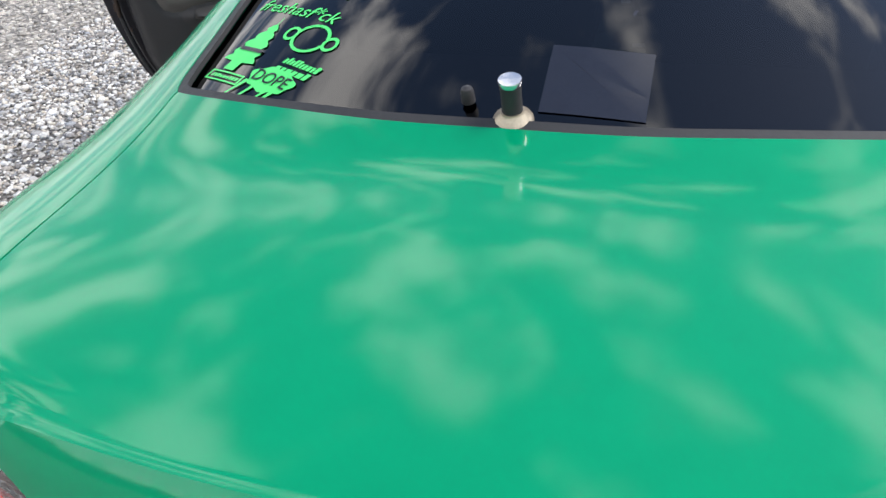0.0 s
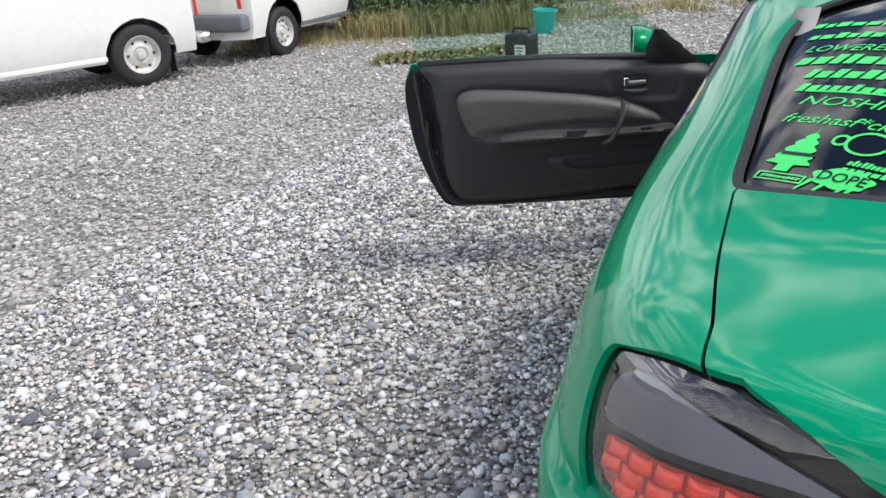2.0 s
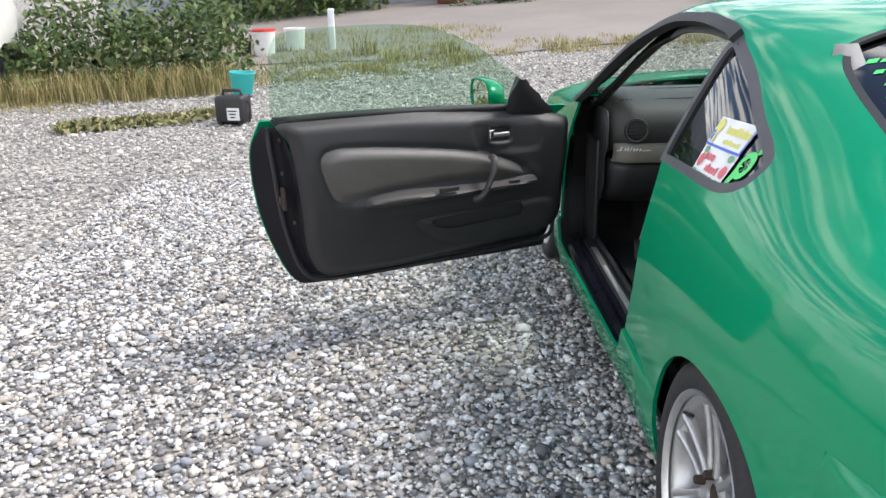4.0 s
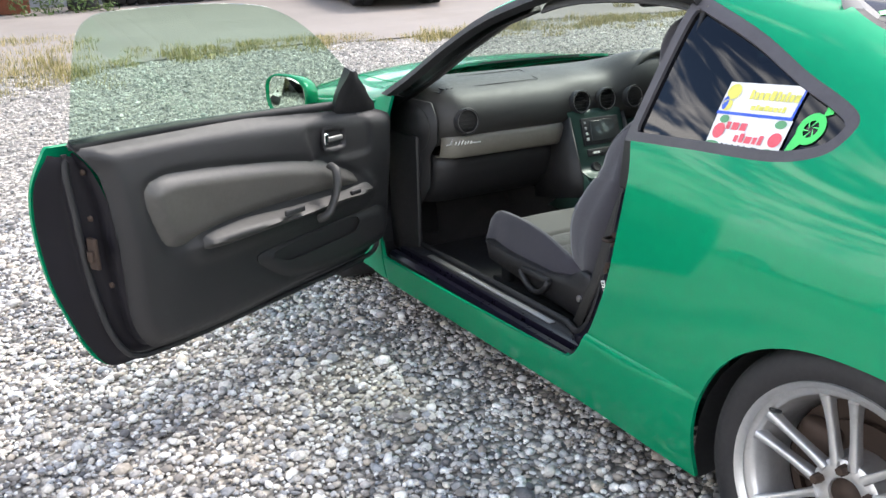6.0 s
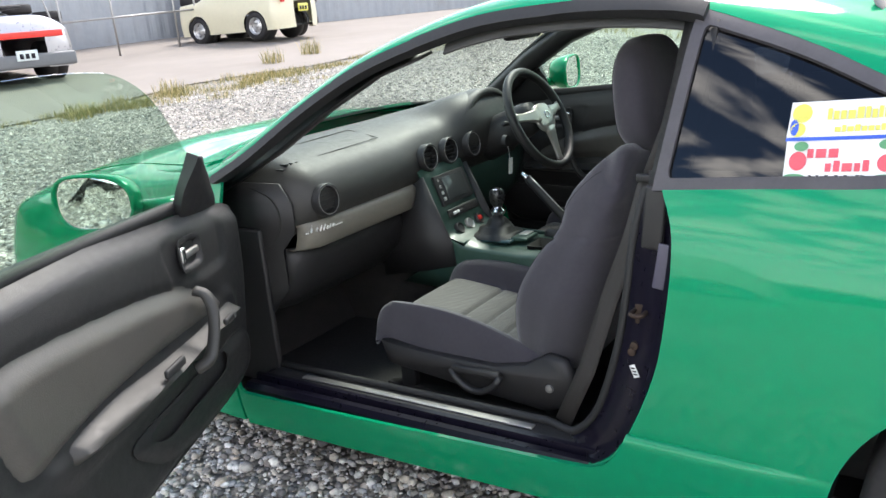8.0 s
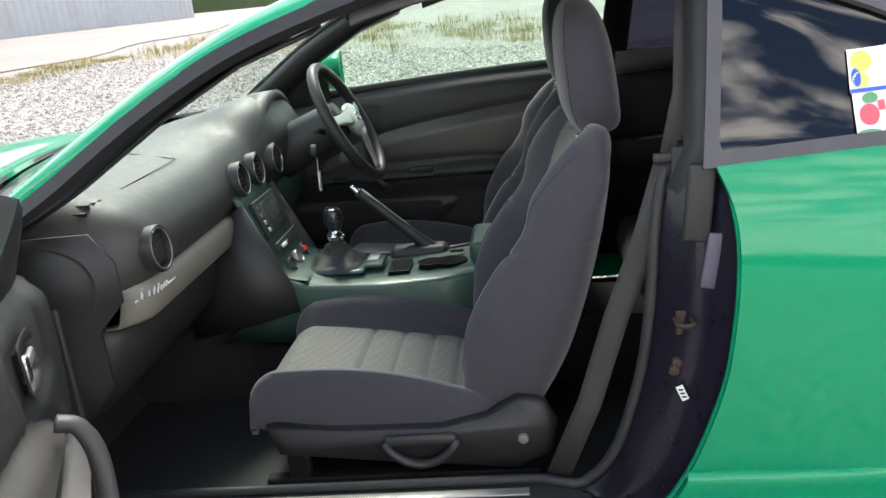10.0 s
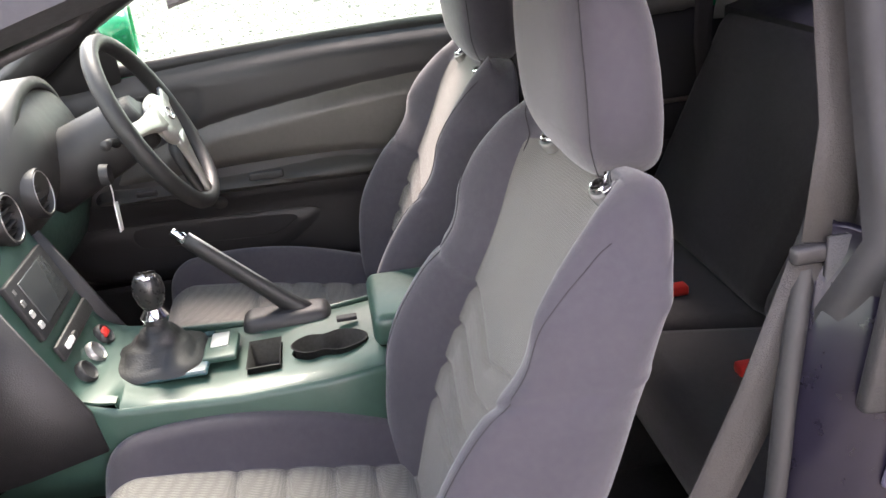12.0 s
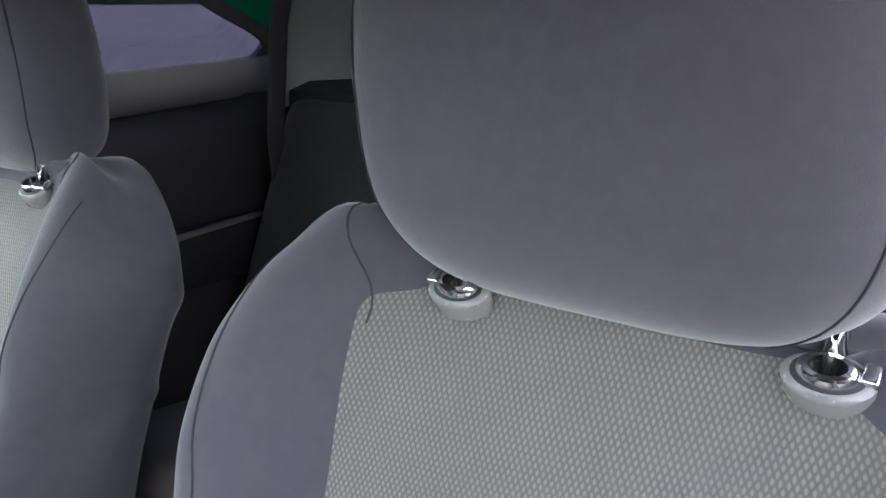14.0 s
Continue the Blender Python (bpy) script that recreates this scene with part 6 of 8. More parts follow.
# centre stack and console
rows = []
for i in range(9):
    x = -0.125 + 0.27 * i / 8
    e = abs(i - 4) / 4
    k = 0.012 * e ** 3
    rows.append([(x, 1.790, 0.778), (x, 1.752 + k, 0.768), (x, 1.735 + k, 0.73), (x, 1.705 + k, 0.65), (x, 1.680 + k, 0.59), (x, 1.655 + k, 0.553), (x, 1.615, 0.533), (x, 1.54, 0.526 - k), (x, 1.40, 0.523 - k), (x, 1.25, 0.530 - k), (x, 1.12, 0.545 - k)])
TRAY1 = loop_curve([(-0.066, 1.398), (0.034, 1.398), (0.036, 1.338), (-0.066, 1.338)], 6, sharp=(0, 1, 2, 3))
hold = []
for a_ in np.linspace(0, 2 * math.pi, 40, endpoint=False):
    yy = 0.070 * math.sin(a_)
    hold.append((-0.022 + 0.040 * (1 - 0.30 * math.exp(-((yy - 0.010) / 0.018) ** 2)) * math.cos(a_), 1.250 + yy))
TRAY2 = np.array(hold)
cr = np.array(rows)
ci = crv([(k, *cr[0, k]) for k in range(cr.shape[1])])
qv = np.concatenate([np.linspace(0, 6, 25)[:-1], np.linspace(6, 10, 90)])
CP = np.zeros((46, len(qv), 3))
for i in range(46):
    x = -0.125 + 0.27 * i / 45
    e = abs(i - 22.5) / 22.5
    p = ci(qv)
    CP[i, :, 0], CP[i, :, 1], CP[i, :, 2] = x, p[:, 1] - 0.012 + 0.012 * e ** 3 * (qv < 6), p[:, 2] + 0.006 - 0.012 * e ** 6 * (qv > 6)
k1, k2 = sdf(TRAY1, CP[..., 0], CP[..., 1]), sdf(TRAY2, CP[..., 0], CP[..., 1])
flat = CP[..., 1] < 1.50
vts, fcs = clip_grid(CP, [np.where(flat, -k1, 1.0), np.where(flat, -k2, 1.0)], flip=True)
console = solid(mesh_from("console", vts, fcs, GREEN_TRIM, car, "dark green centre stack and console"), 0.005)
for x, sg in ((-0.125, -1), (0.145, 1)):
    rows = []
    for y, z in ((1.66, 0.548), (1.60, 0.526), (1.40, 0.515), (1.25, 0.520), (1.10, 0.535)):
        rows.append([(x, y, z), (x + sg * 0.006, y + 0.01, z - 0.012), (x + sg * 0.010, y + (0.09 if y > 1.63 else 0.0), z - 0.10), (x + sg * 0.008, y + (0.2 if y > 1.63 else 0.0), min(z - 0.16, 0.38))])
    sheet("console_side", rows, GREEN_TRIM, car, "dark green console side", 0.006)
    rows = [[(x - 0.004 * sg * -1, 1.742, 0.760), (x + sg * 0.012, 1.64, 0.535), (x + sg * 0.014, 1.63, 0.46)], [(x + sg * 0.016, 1.80, 0.72), (x + sg * 0.020, 1.78, 0.55), (x + sg * 0.02, 1.76, 0.43)], [(x + sg * 0.018, 1.93, 0.66), (x + sg * 0.022, 1.93, 0.55), (x + sg * 0.022, 1.93, 0.40)]]
    sheet("knee_panel", rows, PLASTIC, car, "black side panel of the centre stack", 0.008)
sm = Matrix.Rotation(radians(-20), 4, "X")


def stack(name, size, x, u, material, label, parent, up=0.004, bev=0.003):
    """A piece on the sloping face of the centre stack; u runs down it from 0 to 1."""
    bm = rbox(size, (0, 0, 0), bev, m=sm)
    bmesh.ops.translate(bm, vec=(x, 1.752 - 0.090 * u - up, 0.768 - 0.205 * u), verts=bm.verts[:])
    return part(name, bm, material, parent, label)


SCREEN = mat("grey_screen", (0.05, 0.055, 0.055), 0.12, 0, 0.05, 10.0)
hu = stack("head_unit", (0.19, 0.012, 0.108), 0.012, 0.34, RUBBER, "black double-height audio unit", car)
stack("display", (0.125, 0.006, 0.082), 0.018, 0.33, SCREEN, "glossy grey display", hu, 0.010, 0.002)
stack("lower_bezel", (0.19, 0.008, 0.030), 0.012, 0.72, PLASTIC, "grey lower bezel", hu, 0.006)
for k in range(4):
    stack("button", (0.012, 0.006, 0.012), -0.066, 0.17 + 0.10 * k, STEEL if k < 2 else SILVER_INK, "small button", hu, 0.010, 0.002)
for k in range(3):
    stack("button", (0.016, 0.008, 0.010), -0.05 + 0.018 * k, 0.72, WHITE if k < 2 else PLASTIC, "small button", hu, 0.012, 0.002)
for x, mt_, lb_ in ((0.078, RED, "red hazard switch"), (0.012, STEEL, "round grey knob"), (-0.054, RUBBER, "black power socket")):
    kb = lathe([(-0.006, 0.0215), (0.006, 0.0205), (0.009, 0.018), (0.006, 0.015), (0.004, 0.001)], 24, "z")
    bmesh.ops.transform(kb, matrix=Matrix.Translation((x, 1.660, 0.566)) @ Matrix.Rotation(radians(58), 4, "X"), verts=kb.verts[:])
    kn = part("console_knob", kb, PLASTIC if mt_ is RED else mt_, console, lb_, angle=35)
    if mt_ is RED:
        rr = rbox((0.022, 0.016, 0.008), (0, 0, 0), 0.003, m=Matrix.Translation((x, 1.656, 0.572)) @ Matrix.Rotation(radians(58), 4, "X"))
        part("hazard_button", rr, RED, console, "red hazard triangle button")
# gear lever
gb = bmesh.new()
rbox((0.150, 0.165, 0.012), (0.015, 1.545, 0.530), 0.006, bm=gb)
surround = part("lever_surround", gb, mat("blue_green_trim", (0.03, 0.075, 0.085), 0.25, 0, 0.1, 8.0, coat=0.4), console, "glossy lever surround")
gaiter = bmesh.new()
rws = []
for k in range(9):
    u = k / 8
    ring = []
    for q in range(28):
        a = 2 * math.pi * q / 28
        r = (0.062 * (1 - u) ** 1.3 + 0.016) * (1 + 0.10 * math.sin(5 * a + 9 * u) * (1 - u) * u * 4 + 0.06 * math.sin(3 * a - 14 * u) * u * (1 - u) * 4)
        sq = 1.0 + 0.22 * (1 - u) * abs(math.sin(2 * a))
        ring.append(gaiter.verts.new((0.018 + r * sq * math.cos(a) * (1 - 0.1 * u), 1.552 - 0.006 * u + r * sq * math.sin(a), 0.533 + 0.075 * u + 0.006 * math.sin(20 * u))))
    rws.append(ring)
for r0, r1 in zip(rws, rws[1:]):
    for q in range(28):
        gaiter.faces.new((r0[q], r0[(q + 1) % 28], r1[(q + 1) % 28], r1[q]))
lever = part("gear_lever", gaiter, LEATHER, car, "gear lever with a leather gaiter and dark knob")
for nm, prof, mtl, lb_ in (("lever_collar", [(0.605, 0.021), (0.618, 0.026), (0.634, 0.015), (0.640, 0.014)], CHROME, "chrome collar"),
                           ("lever_knob", [(0.632, 0.015), (0.645, 0.023), (0.665, 0.0275), (0.685, 0.025), (0.694, 0.019)], mat("gunmetal", (0.05, 0.05, 0.05), 0.28, 0.6, 0.1, 10.0), "dark metal knob"),
                           ("knob_cap", [(0.692, 0.020), (0.697, 0.018), (0.699, 0.001)], CHROME, "bright knob cap")):
    bm = lathe(prof, 24, "z")
    bmesh.ops.translate(bm, vec=(0.020, 1.545, 0), verts=bm.verts[:])
    part(nm, bm, mtl, lever, lb_, angle=40)
ash = bmesh.new()
rbox((0.085, 0.060, 0.012), (0.015, 1.445, 0.534), 0.004, bm=ash)
asht = part("ashtray_lid", ash, GREEN_TRIM, console, "green ashtray lid")
al_ = rbox((0.05, 0.032, 0.004), (0.035, 1.448, 0.541), 0.002)
part("lid_plate", al_, SILVER_INK, asht, "silver plate on the lid")


def tray(name, outline, z, depth, label):
    """A recess shown as a rim and a dark well standing on the console top."""
    bm = bmesh.new()
    top = [bm.verts.new((x, y, z)) for x, y in outline]
    c = np.mean(outline, 0)
    inn = [bm.verts.new((c[0] + (x - c[0]) * 0.95, c[1] + (y - c[1]) * 0.95, z + 0.001)) for x, y in outline]
    low = [bm.verts.new((c[0] + (x - c[0]) * 0.85, c[1] + (y - c[1]) * 0.85, z - depth)) for x, y in outline]
    n = len(top)
    for q in range(n):
        bm.faces.new((top[q], top[(q + 1) % n], inn[(q + 1) % n], inn[q]))
        bm.faces.new((inn[q], inn[(q + 1) % n], low[(q + 1) % n], low[q]))
    bm.faces.new(low)
    return part(name, bm, mat("tray_black", (0.007, 0.007, 0.006), 0.8, 0, 0.3, 20.0), console, label)


tray("square_tray", [tuple(p) for p in TRAY1], 0.5275, 0.045, "dark square tray")
tray("cup_holder", [tuple(p) for p in TRAY2], 0.5345, 0.06, "dark double cup holder")
cs_ = rbox((0.016, 0.038, 0.008), (0.048, 1.215, 0.5385), 0.002)
part("console_switch", cs_, RUBBER, console, "small dark slot")
ab = bmesh.new()
rbox((0.20, 0.26, 0.060), (0.012, 1.040, 0.566), 0.018, 4, bm=ab)
part("console_lid", ab, GREEN_TRIM, car, "glossy green console lid")
# handbrake
hk = bmesh.new()
p0, p1 = Vector((0.125, 1.275, 0.505)), Vector((0.146, 1.490, 0.702))
sweep([tuple(p0.lerp(p1, u)) for u in np.linspace(0, 1, 9)], circle(0.013, 12, 0.017), bm=hk, scale=[1.5, 1.35, 1.15, 1.0, 0.95, 0.95, 0.95, 0.92, 0.85])
hb_ = part("handbrake", hk, LEATHER, car, "raised black handbrake lever with a chrome button")
tp = bmesh.new()
dirv = (p1 - p0).normalized()
sweep([tuple(p1), tuple(p1 + dirv * 0.012), tuple(p1 + dirv * 0.016), tuple(p1 + dirv * 0.030)], circle(0.010, 12), bm=tp, scale=[1.1, 1.1, 0.8, 0.85])
part("brake_button", tp, CHROME, hb_, "chrome button")
tb = bmesh.new()
sweep([tuple(p0.lerp(p1, u) + Vector((0, -0.008, 0.0125))) for u in np.linspace(0.15, 1, 6)], circle(0.004, 6, 0.002), bm=tb)
part("brake_trim", tb, STEEL, hb_, "silver trim line")
bb = bmesh.new()
rbox((0.075, 0.17, 0.05), (0.125, 1.33, 0.515), 0.02, bm=bb)
part("brake_gaiter", bb, PLASTIC, hb_, "black lever gaiter")


# ---- front seats
SEAM = mat("dark_seam_thread", (0.020, 0.019, 0.022), 0.9, 0.0, 0.2, 30.0)
GUIDE = mat("grey_plastic_guide", (0.20, 0.198, 0.19), 0.25, 0.1, 0.1, 30.0)


def make_seat(xc):
    seat = empty("front_seat", "", "")
    seat.parent = car
    seat["label"] = "bucket seat in dark cloth with grey woven centre panels"
    # cushion
    nx, ny = 53, 96
    us = np.linspace(-1, 1, nx)
    top = np.zeros((nx, ny, 3))
    for i, u in enumerate(us):
        for j in range(ny):
            v = j / (ny - 1)
            y = 1.10 + 0.532 * min(v, 0.9)
            fw = max(0.0, (v - 0.9) / 0.1)
            au = abs(u)
            bol = 0.066 * sst(0.62, 0.84, au) * (1 - 0.55 * sst(0.88, 1.0, au) ** 2) * (0.25 + 0.95 * math.sin(math.pi * min(1.0, 0.12 + 0.80 * v)) ** 0.8)
            z = 0.352 + 0.205 * (y - 1.10) - 0.02 * v ** 2 + bol - 0.088 * fw ** 1.7 - 0.105 * (1 - 0.95 * fw) * sst(0.88, 1.0, au) ** 2
            z += 0.006 * (1 - au ** 2)
            if au < 0.635:
                for ys in (1.425, 1.345, 1.270, 1.200, 1.140):
                    z -= 0.007 * math.exp(-((y - ys) / 0.006) ** 2)
                z += 0.004 * abs(math.sin((y - 1.425) / 0.077 * math.pi)) if y < 1.425 else 0.004
            z -= 0.006 * math.exp(-((au - 0.64) / 0.014) ** 2)
            top[i, j] = (xc + 0.256 * u * (1 - 0.03 * v - 0.04 * sst(0.72, 1.0, v)), y + 0.062 * math.sin(math.pi * 0.62 * fw), z)
    U = np.repeat(us[:, None], ny, 1)
    for nm, keep, mtl, lb in (("cushion_bolster", [U - 0.64], CLOTH, "dark cloth cushion bolster"), ("cushion_bolster", [-0.64 - U], CLOTH, "dark cloth cushion bolster"), ("cushion_panel", [0.64 - np.abs(U)], WEAVE, "grey woven cushion panel")):
        v, f = clip_grid(top, keep)
        solid(mesh_from(nm, v, f, mtl, seat, lb), 0.02)
    cs = bmesh.new()
    rbox((0.478, 0.455, 0.115), (0, 0, 0), 0.045, 4, bm=cs, m=Matrix.Rotation(radians(9.5), 4, "X"))
    bmesh.ops.translate(cs, vec=(xc, 1.345, 0.325), verts=cs.verts[:])
    part("cushion_core", cs, CLOTH, seat, "dark cloth cushion sides")
    # backrest rings
    half = crv([(0.36, 0.232), (0.48, 0.268), (0.60, 0.286), (0.70, 0.284), (0.745, 0.287), (0.80, 0.294), (0.86, 0.303), (0.90, 0.304), (0.93, 0.292), (0.945, 0.274)])
    inb = 1 if xc < 0 else -0.1                         # the side towards the console is fuller
    front = crv([(0.36, 1.135), (0.50, 1.085), (0.60, 1.040), (0.70, 0.995), (0.80, 0.950), (0.90, 0.905), (0.945, 0.876)])
    bolst = crv([(0.36, 0.035), (0.48, 0.072), (0.58, 0.095), (0.68, 0.082), (0.755, 0.052), (0.83, 0.058), (0.89, 0.044), (0.925, 0.026), (0.945, 0.006)])
    back = crv([(0.36, 0.985), (0.45, 0.935), (0.60, 0.880), (0.75, 0.842), (0.88, 0.825), (0.93, 0.822), (0.945, 0.828)])
    zs = np.concatenate([np.linspace(0.36, 0.88, 118), np.linspace(0.886, 0.945, 14)])
    crown = lambda z, au, k=1.0: sst(0.80, 0.93, z) * (-0.028 + 0.048 * k * math.exp(-((au - 0.68) / 0.18) ** 2) - 0.020 * sst(0.80, 1.0, au))
    m1, m2 = 61, 21
    ring = np.zeros((len(zs), m1 + m2 + 1, 3))
    UU = np.zeros((len(zs), m1 + m2 + 1))
    for a, z in enumerate(zs):
        h, f, b, k = float(half(z)), float(front(z)), float(bolst(z)), float(back(z))
        ho = float(np.interp(z, [0.6, 0.70, 0.80, 0.86, 0.90, 0.93, 0.945], [0.286, 0.277, 0.277, 0.275, 0.270, 0.256, 0.240])) if z > 0.6 else h
        for i in range(m1):
            u = -1 + 2 * i / (m1 - 1)
            au = abs(u)
            y = f + b * sst(0.50, 0.80, au) - 0.055 * (1 - 0.8 * sst(0.84, 0.93, z)) * sst(0.82, 1.0, au) ** 2 - (b * 0.75) * sst(0.86, 1.0, au)
            pan = 0.57
            y -= 0.006 * math.exp(-((au - pan) / 0.016) ** 2)
            if au < pan:
                for q, zz in enumerate((0.50, 0.558, 0.62, 0.684)):
                    y -= 0.010 * math.exp(-((z + (0.02 + 0.02 * q) * (0.57 - au) - zz) / 0.0065) ** 2)
            else:
                y -= 0.008 * math.exp(-((z - (0.745 - 0.14 * (1 - au))) / 0.0055) ** 2)
            zoff = -0.010 * b / 0.09 * sst(0.5, 1.0, au)
            ring[a, i] = (xc + (ho if u * inb < 0 else h) * (u + 0.05 * inb * au ** 3), y, z + zoff * 0.3 + crown(z, au, 0.72 if u * inb < 0 else 1.0) - 0.008 * (u * inb < 0) * sst(0.75, 0.93, z) * sst(0.45, 0.9, au))
            UU[a, i] = u
        ye = ring[a, m1 - 1, 1]
        ys0 = ring[a, 0, 1]
        for i in range(m2 + 1):
            w = i / m2
            ang = math.pi * w
            cx = math.cos(ang)
            ring[a, m1 + i] = (xc + (ho if cx * inb < 0 else h) * (np.sign(cx) * abs(cx) ** 0.62 + 0.05 * inb * abs(cx)), min(ye, ys0) - (min(ye, ys0) - k - 0.010) * math.sin(ang) ** 0.62, z + crown(z, abs(cx) ** 0.62, 0.72 if cx * inb < 0 else 1.0) - 0.008 * (cx * inb < 0) * sst(0.75, 0.93, z) * sst(0.45, 0.9, abs(cx)))
            UU[a, m1 + i] = 2.0
    UU[:, -1] = -1.0
    ring[:, -1] = ring[:, 0]
    # the top closes over in shrinking rings, then the shoulders are faired
    cap = []
    cen = np.array((xc, float(np.mean(ring[-1, :-1, 1])), 0.0))
    hw = float(half(0.945))
    for kk in (0.94, 0.85, 0.7, 0.5, 0.25, 0.02):
        row = cen + (ring[-1] - cen) * kk
        row[:, 2] = [0.945 + crown(0.945, abs(p[0] - xc) * kk / hw) + 0.012 * (1 - kk * kk) for p in ring[-1]]
        cap.append(row)
    skin_ = np.concatenate([ring, np.array(cap)])
    nr = len(zs)
    up_ = np.concatenate([sst(0.76, 0.86, zs), np.ones(len(cap))])[:, None] * np.where(UU[0] > 1.5, 1.0, sst(0.50, 0.72, np.abs(UU[0])))[None, :]
    for it in range(60):
        wide = np.concatenate([skin_[:, -2:-1], skin_, skin_[:, 1:2]], 1)
        Q = 0.5 * skin_ + 0.25 * (wide[:, :-2] + wide[:, 2:])
        Q[1:-1] = 0.5 * Q[1:-1] + 0.25 * (Q[:-2] + Q[2:])
        skin_ += (Q - skin_) * up_[..., None] * (0.9 if it % 2 == 0 else -0.94)
    ring = skin_[:nr]
    UU = np.concatenate([UU, np.full((len(cap), UU.shape[1]), 2.0)])
    edge_u = (0.57 - 0.12 * sst(0.895, 0.942, np.concatenate([zs, np.full(len(cap), 0.95)])))[:, None]           # the woven panel's upper corners are rounded
    for nm, sel, mtl, lb in (("backrest", np.abs(UU) - edge_u, CLOTH, "dark cloth backrest with bolsters"), ("backrest_panel", edge_u - np.abs(UU), WEAVE, "grey woven backrest panel")):
        v, f = clip_grid(skin_, [sel], flip=True)
        mesh_from(nm, v, f, mtl, seat, lb)
    # head restraint on two chromed posts
    hx, hz, hw, ex = xc + (0.020 if inb > 0 else 0.0), (1.052 if inb > 0 else 1.064), 0.170, 0.50
    hr = bmesh.new()
    bmesh.ops.create_uvsphere(hr, u_segments=56, v_segments=36, radius=1.0)
    pw = lambda t, e: math.copysign(abs(t) ** e, t)
    head_y = lambda t, zz: 0.868 + t * (0.058 - 0.004 * zz - 0.014 * max(0.0, zz) ** 2) + 0.012 * zz - 0.020 * max(0.0, -zz - 0.55)
    head_w = lambda zz: hw * (1 - 0.20 * zz * zz * (zz > 0) - 0.11 * zz * zz * (zz < 0))
    for v in hr.verts:
        a, b, c = v.co
        zz = pw(c, ex)
        v.co = Vector((hx + pw(a, ex) * head_w(zz), head_y(pw(b, 0.62), zz), hz + zz * 0.138))
    part("headrest", hr, CLOTH, seat, "dark cloth headrest")
    for sx in (-1, 1):
        hs = bmesh.new()
        pts = []
        for zz in np.linspace(-0.93, 0.93, 31):
            left = max(0.0, 1 - abs(zz) ** (2 / ex))
            ra = 0.90 ** (1 / ex) * math.sqrt(left)
            pts.append((hx + sx * ra ** ex * head_w(zz), head_y(math.sqrt(max(0.0, left - ra * ra)) ** 0.62, zz) + 0.0002, hz + zz * 0.138))
        sweep(pts, circle(0.0009, 5), bm=hs)
        part("headrest_seam", hs, SEAM, seat)
        gx_ = xc + sx * 0.110
        gm_ = Matrix.Translation((gx_, 0.886, 0.916)) @ Matrix.Rotation(radians(-30), 4, "X")
        pst = bmesh.new()
        sweep([(gx_, 0.880, 0.915), (gx_, 0.868, 1.010)], circle(0.006, 12), bm=pst)
        part("headrest_post", pst, CHROME, seat, "chrome post")
        for nm, prof, mtl, lb in (("post_guide", [(-0.010, 0.0150), (0.001, 0.0160), (0.004, 0.0158), (0.006, 0.0140), (0.0062, 0.0125)], GUIDE, "pale oval plastic post guide"),
                                  ("guide_gap", [(0.004, 0.0128), (0.0066, 0.0124), (0.0070, 0.0105)], RUBBER, "dark gap round the collar"),
                                  ("guide_collar", [(0.004, 0.0108), (0.010, 0.0104), (0.0125, 0.0088), (0.0130, 0.0065)], CHROME, "shiny collar")):
            cp = lathe(prof, 28, "z", caps=False)
            bmesh.ops.transform(cp, matrix=gm_ @ Matrix.Diagonal((1.42, 0.95, 1.0, 1)), verts=cp.verts[:])
            part(nm, cp, mtl, seat, lb, angle=40)
        bu = rbox((0.009, 0.013, 0.006), (-0.019 if sx < 0 else 0.019, 0.0, 0.008), 0.002, m=gm_)
        part("release_button", bu, CHROME, seat, "shiny release button")
    # sewn seams: from the shoulder's point to the woven panel, and along the bolsters' ridges
    for sx in (-1, 1):
        runs = [[(a, sx * (0.80 if sx * inb > 0 else 0.86)) for a, z in enumerate(zs) if 0.47 < z < 0.935][::2]]
        if sx * inb > 0:
            runs.append([(a, sx * (0.545 + 0.145 * sst(0.898, 0.945, z))) for a, z in enumerate(zs) if z > 0.890])
        for run in runs:
            pts = []
            for a, u in run:
                q = (u + 1) / 2 * (m1 - 1)
                k = int(q)
                pts.append(tuple(ring[a, k] + (ring[a, k + 1] - ring[a, k]) * (q - k) + np.array((0, 0.0004, 0.0))))
            sm_ = bmesh.new()
            sweep(pts, circle(0.0009, 5), bm=sm_)
            part("backrest_seam", sm_, SEAM, seat)
    # base covers, recliner lever and rails
    for sx in (-1, 1):
        bc = bmesh.new()
        prof = [(1.60, 0.385), (1.45, 0.372), (1.22, 0.366), (1.12, 0.385), (1.05, 0.425), (1.00, 0.415), (0.975, 0.365), (0.99, 0.295), (1.06, 0.262), (1.30, 0.285), (1.58, 0.320)]
        rws_ = []
        for x, k in ((0.236, 0.94), (0.252, 1.0), (0.268, 0.98), (0.274, 0.90)):
            c0 = np.mean(prof, 0)
            rws_.append([bc.verts.new((xc + sx * x, c0[0] + (y - c0[0]) * k, c0[1] + (z - c0[1]) * k)) for y, z in prof])
        for r0, r1 in zip(rws_, rws_[1:]):
            for q in range(len(prof)):
                bc.faces.new((r0[q], r0[(q + 1) % len(prof)], r1[(q + 1) % len(prof)], r1[q]))
        bc.faces.new(rws_[0]); bc.faces.new(rws_[-1])
        part("base_cover", bc, PLASTIC, seat, "black plastic side cover")
        rl = rbox((0.035, 0.62, 0.030), (xc + sx * 0.19, 1.33, 0.205), 0.006)
        part("seat_rail", rl, RUBBER, seat, "dark seat rail")
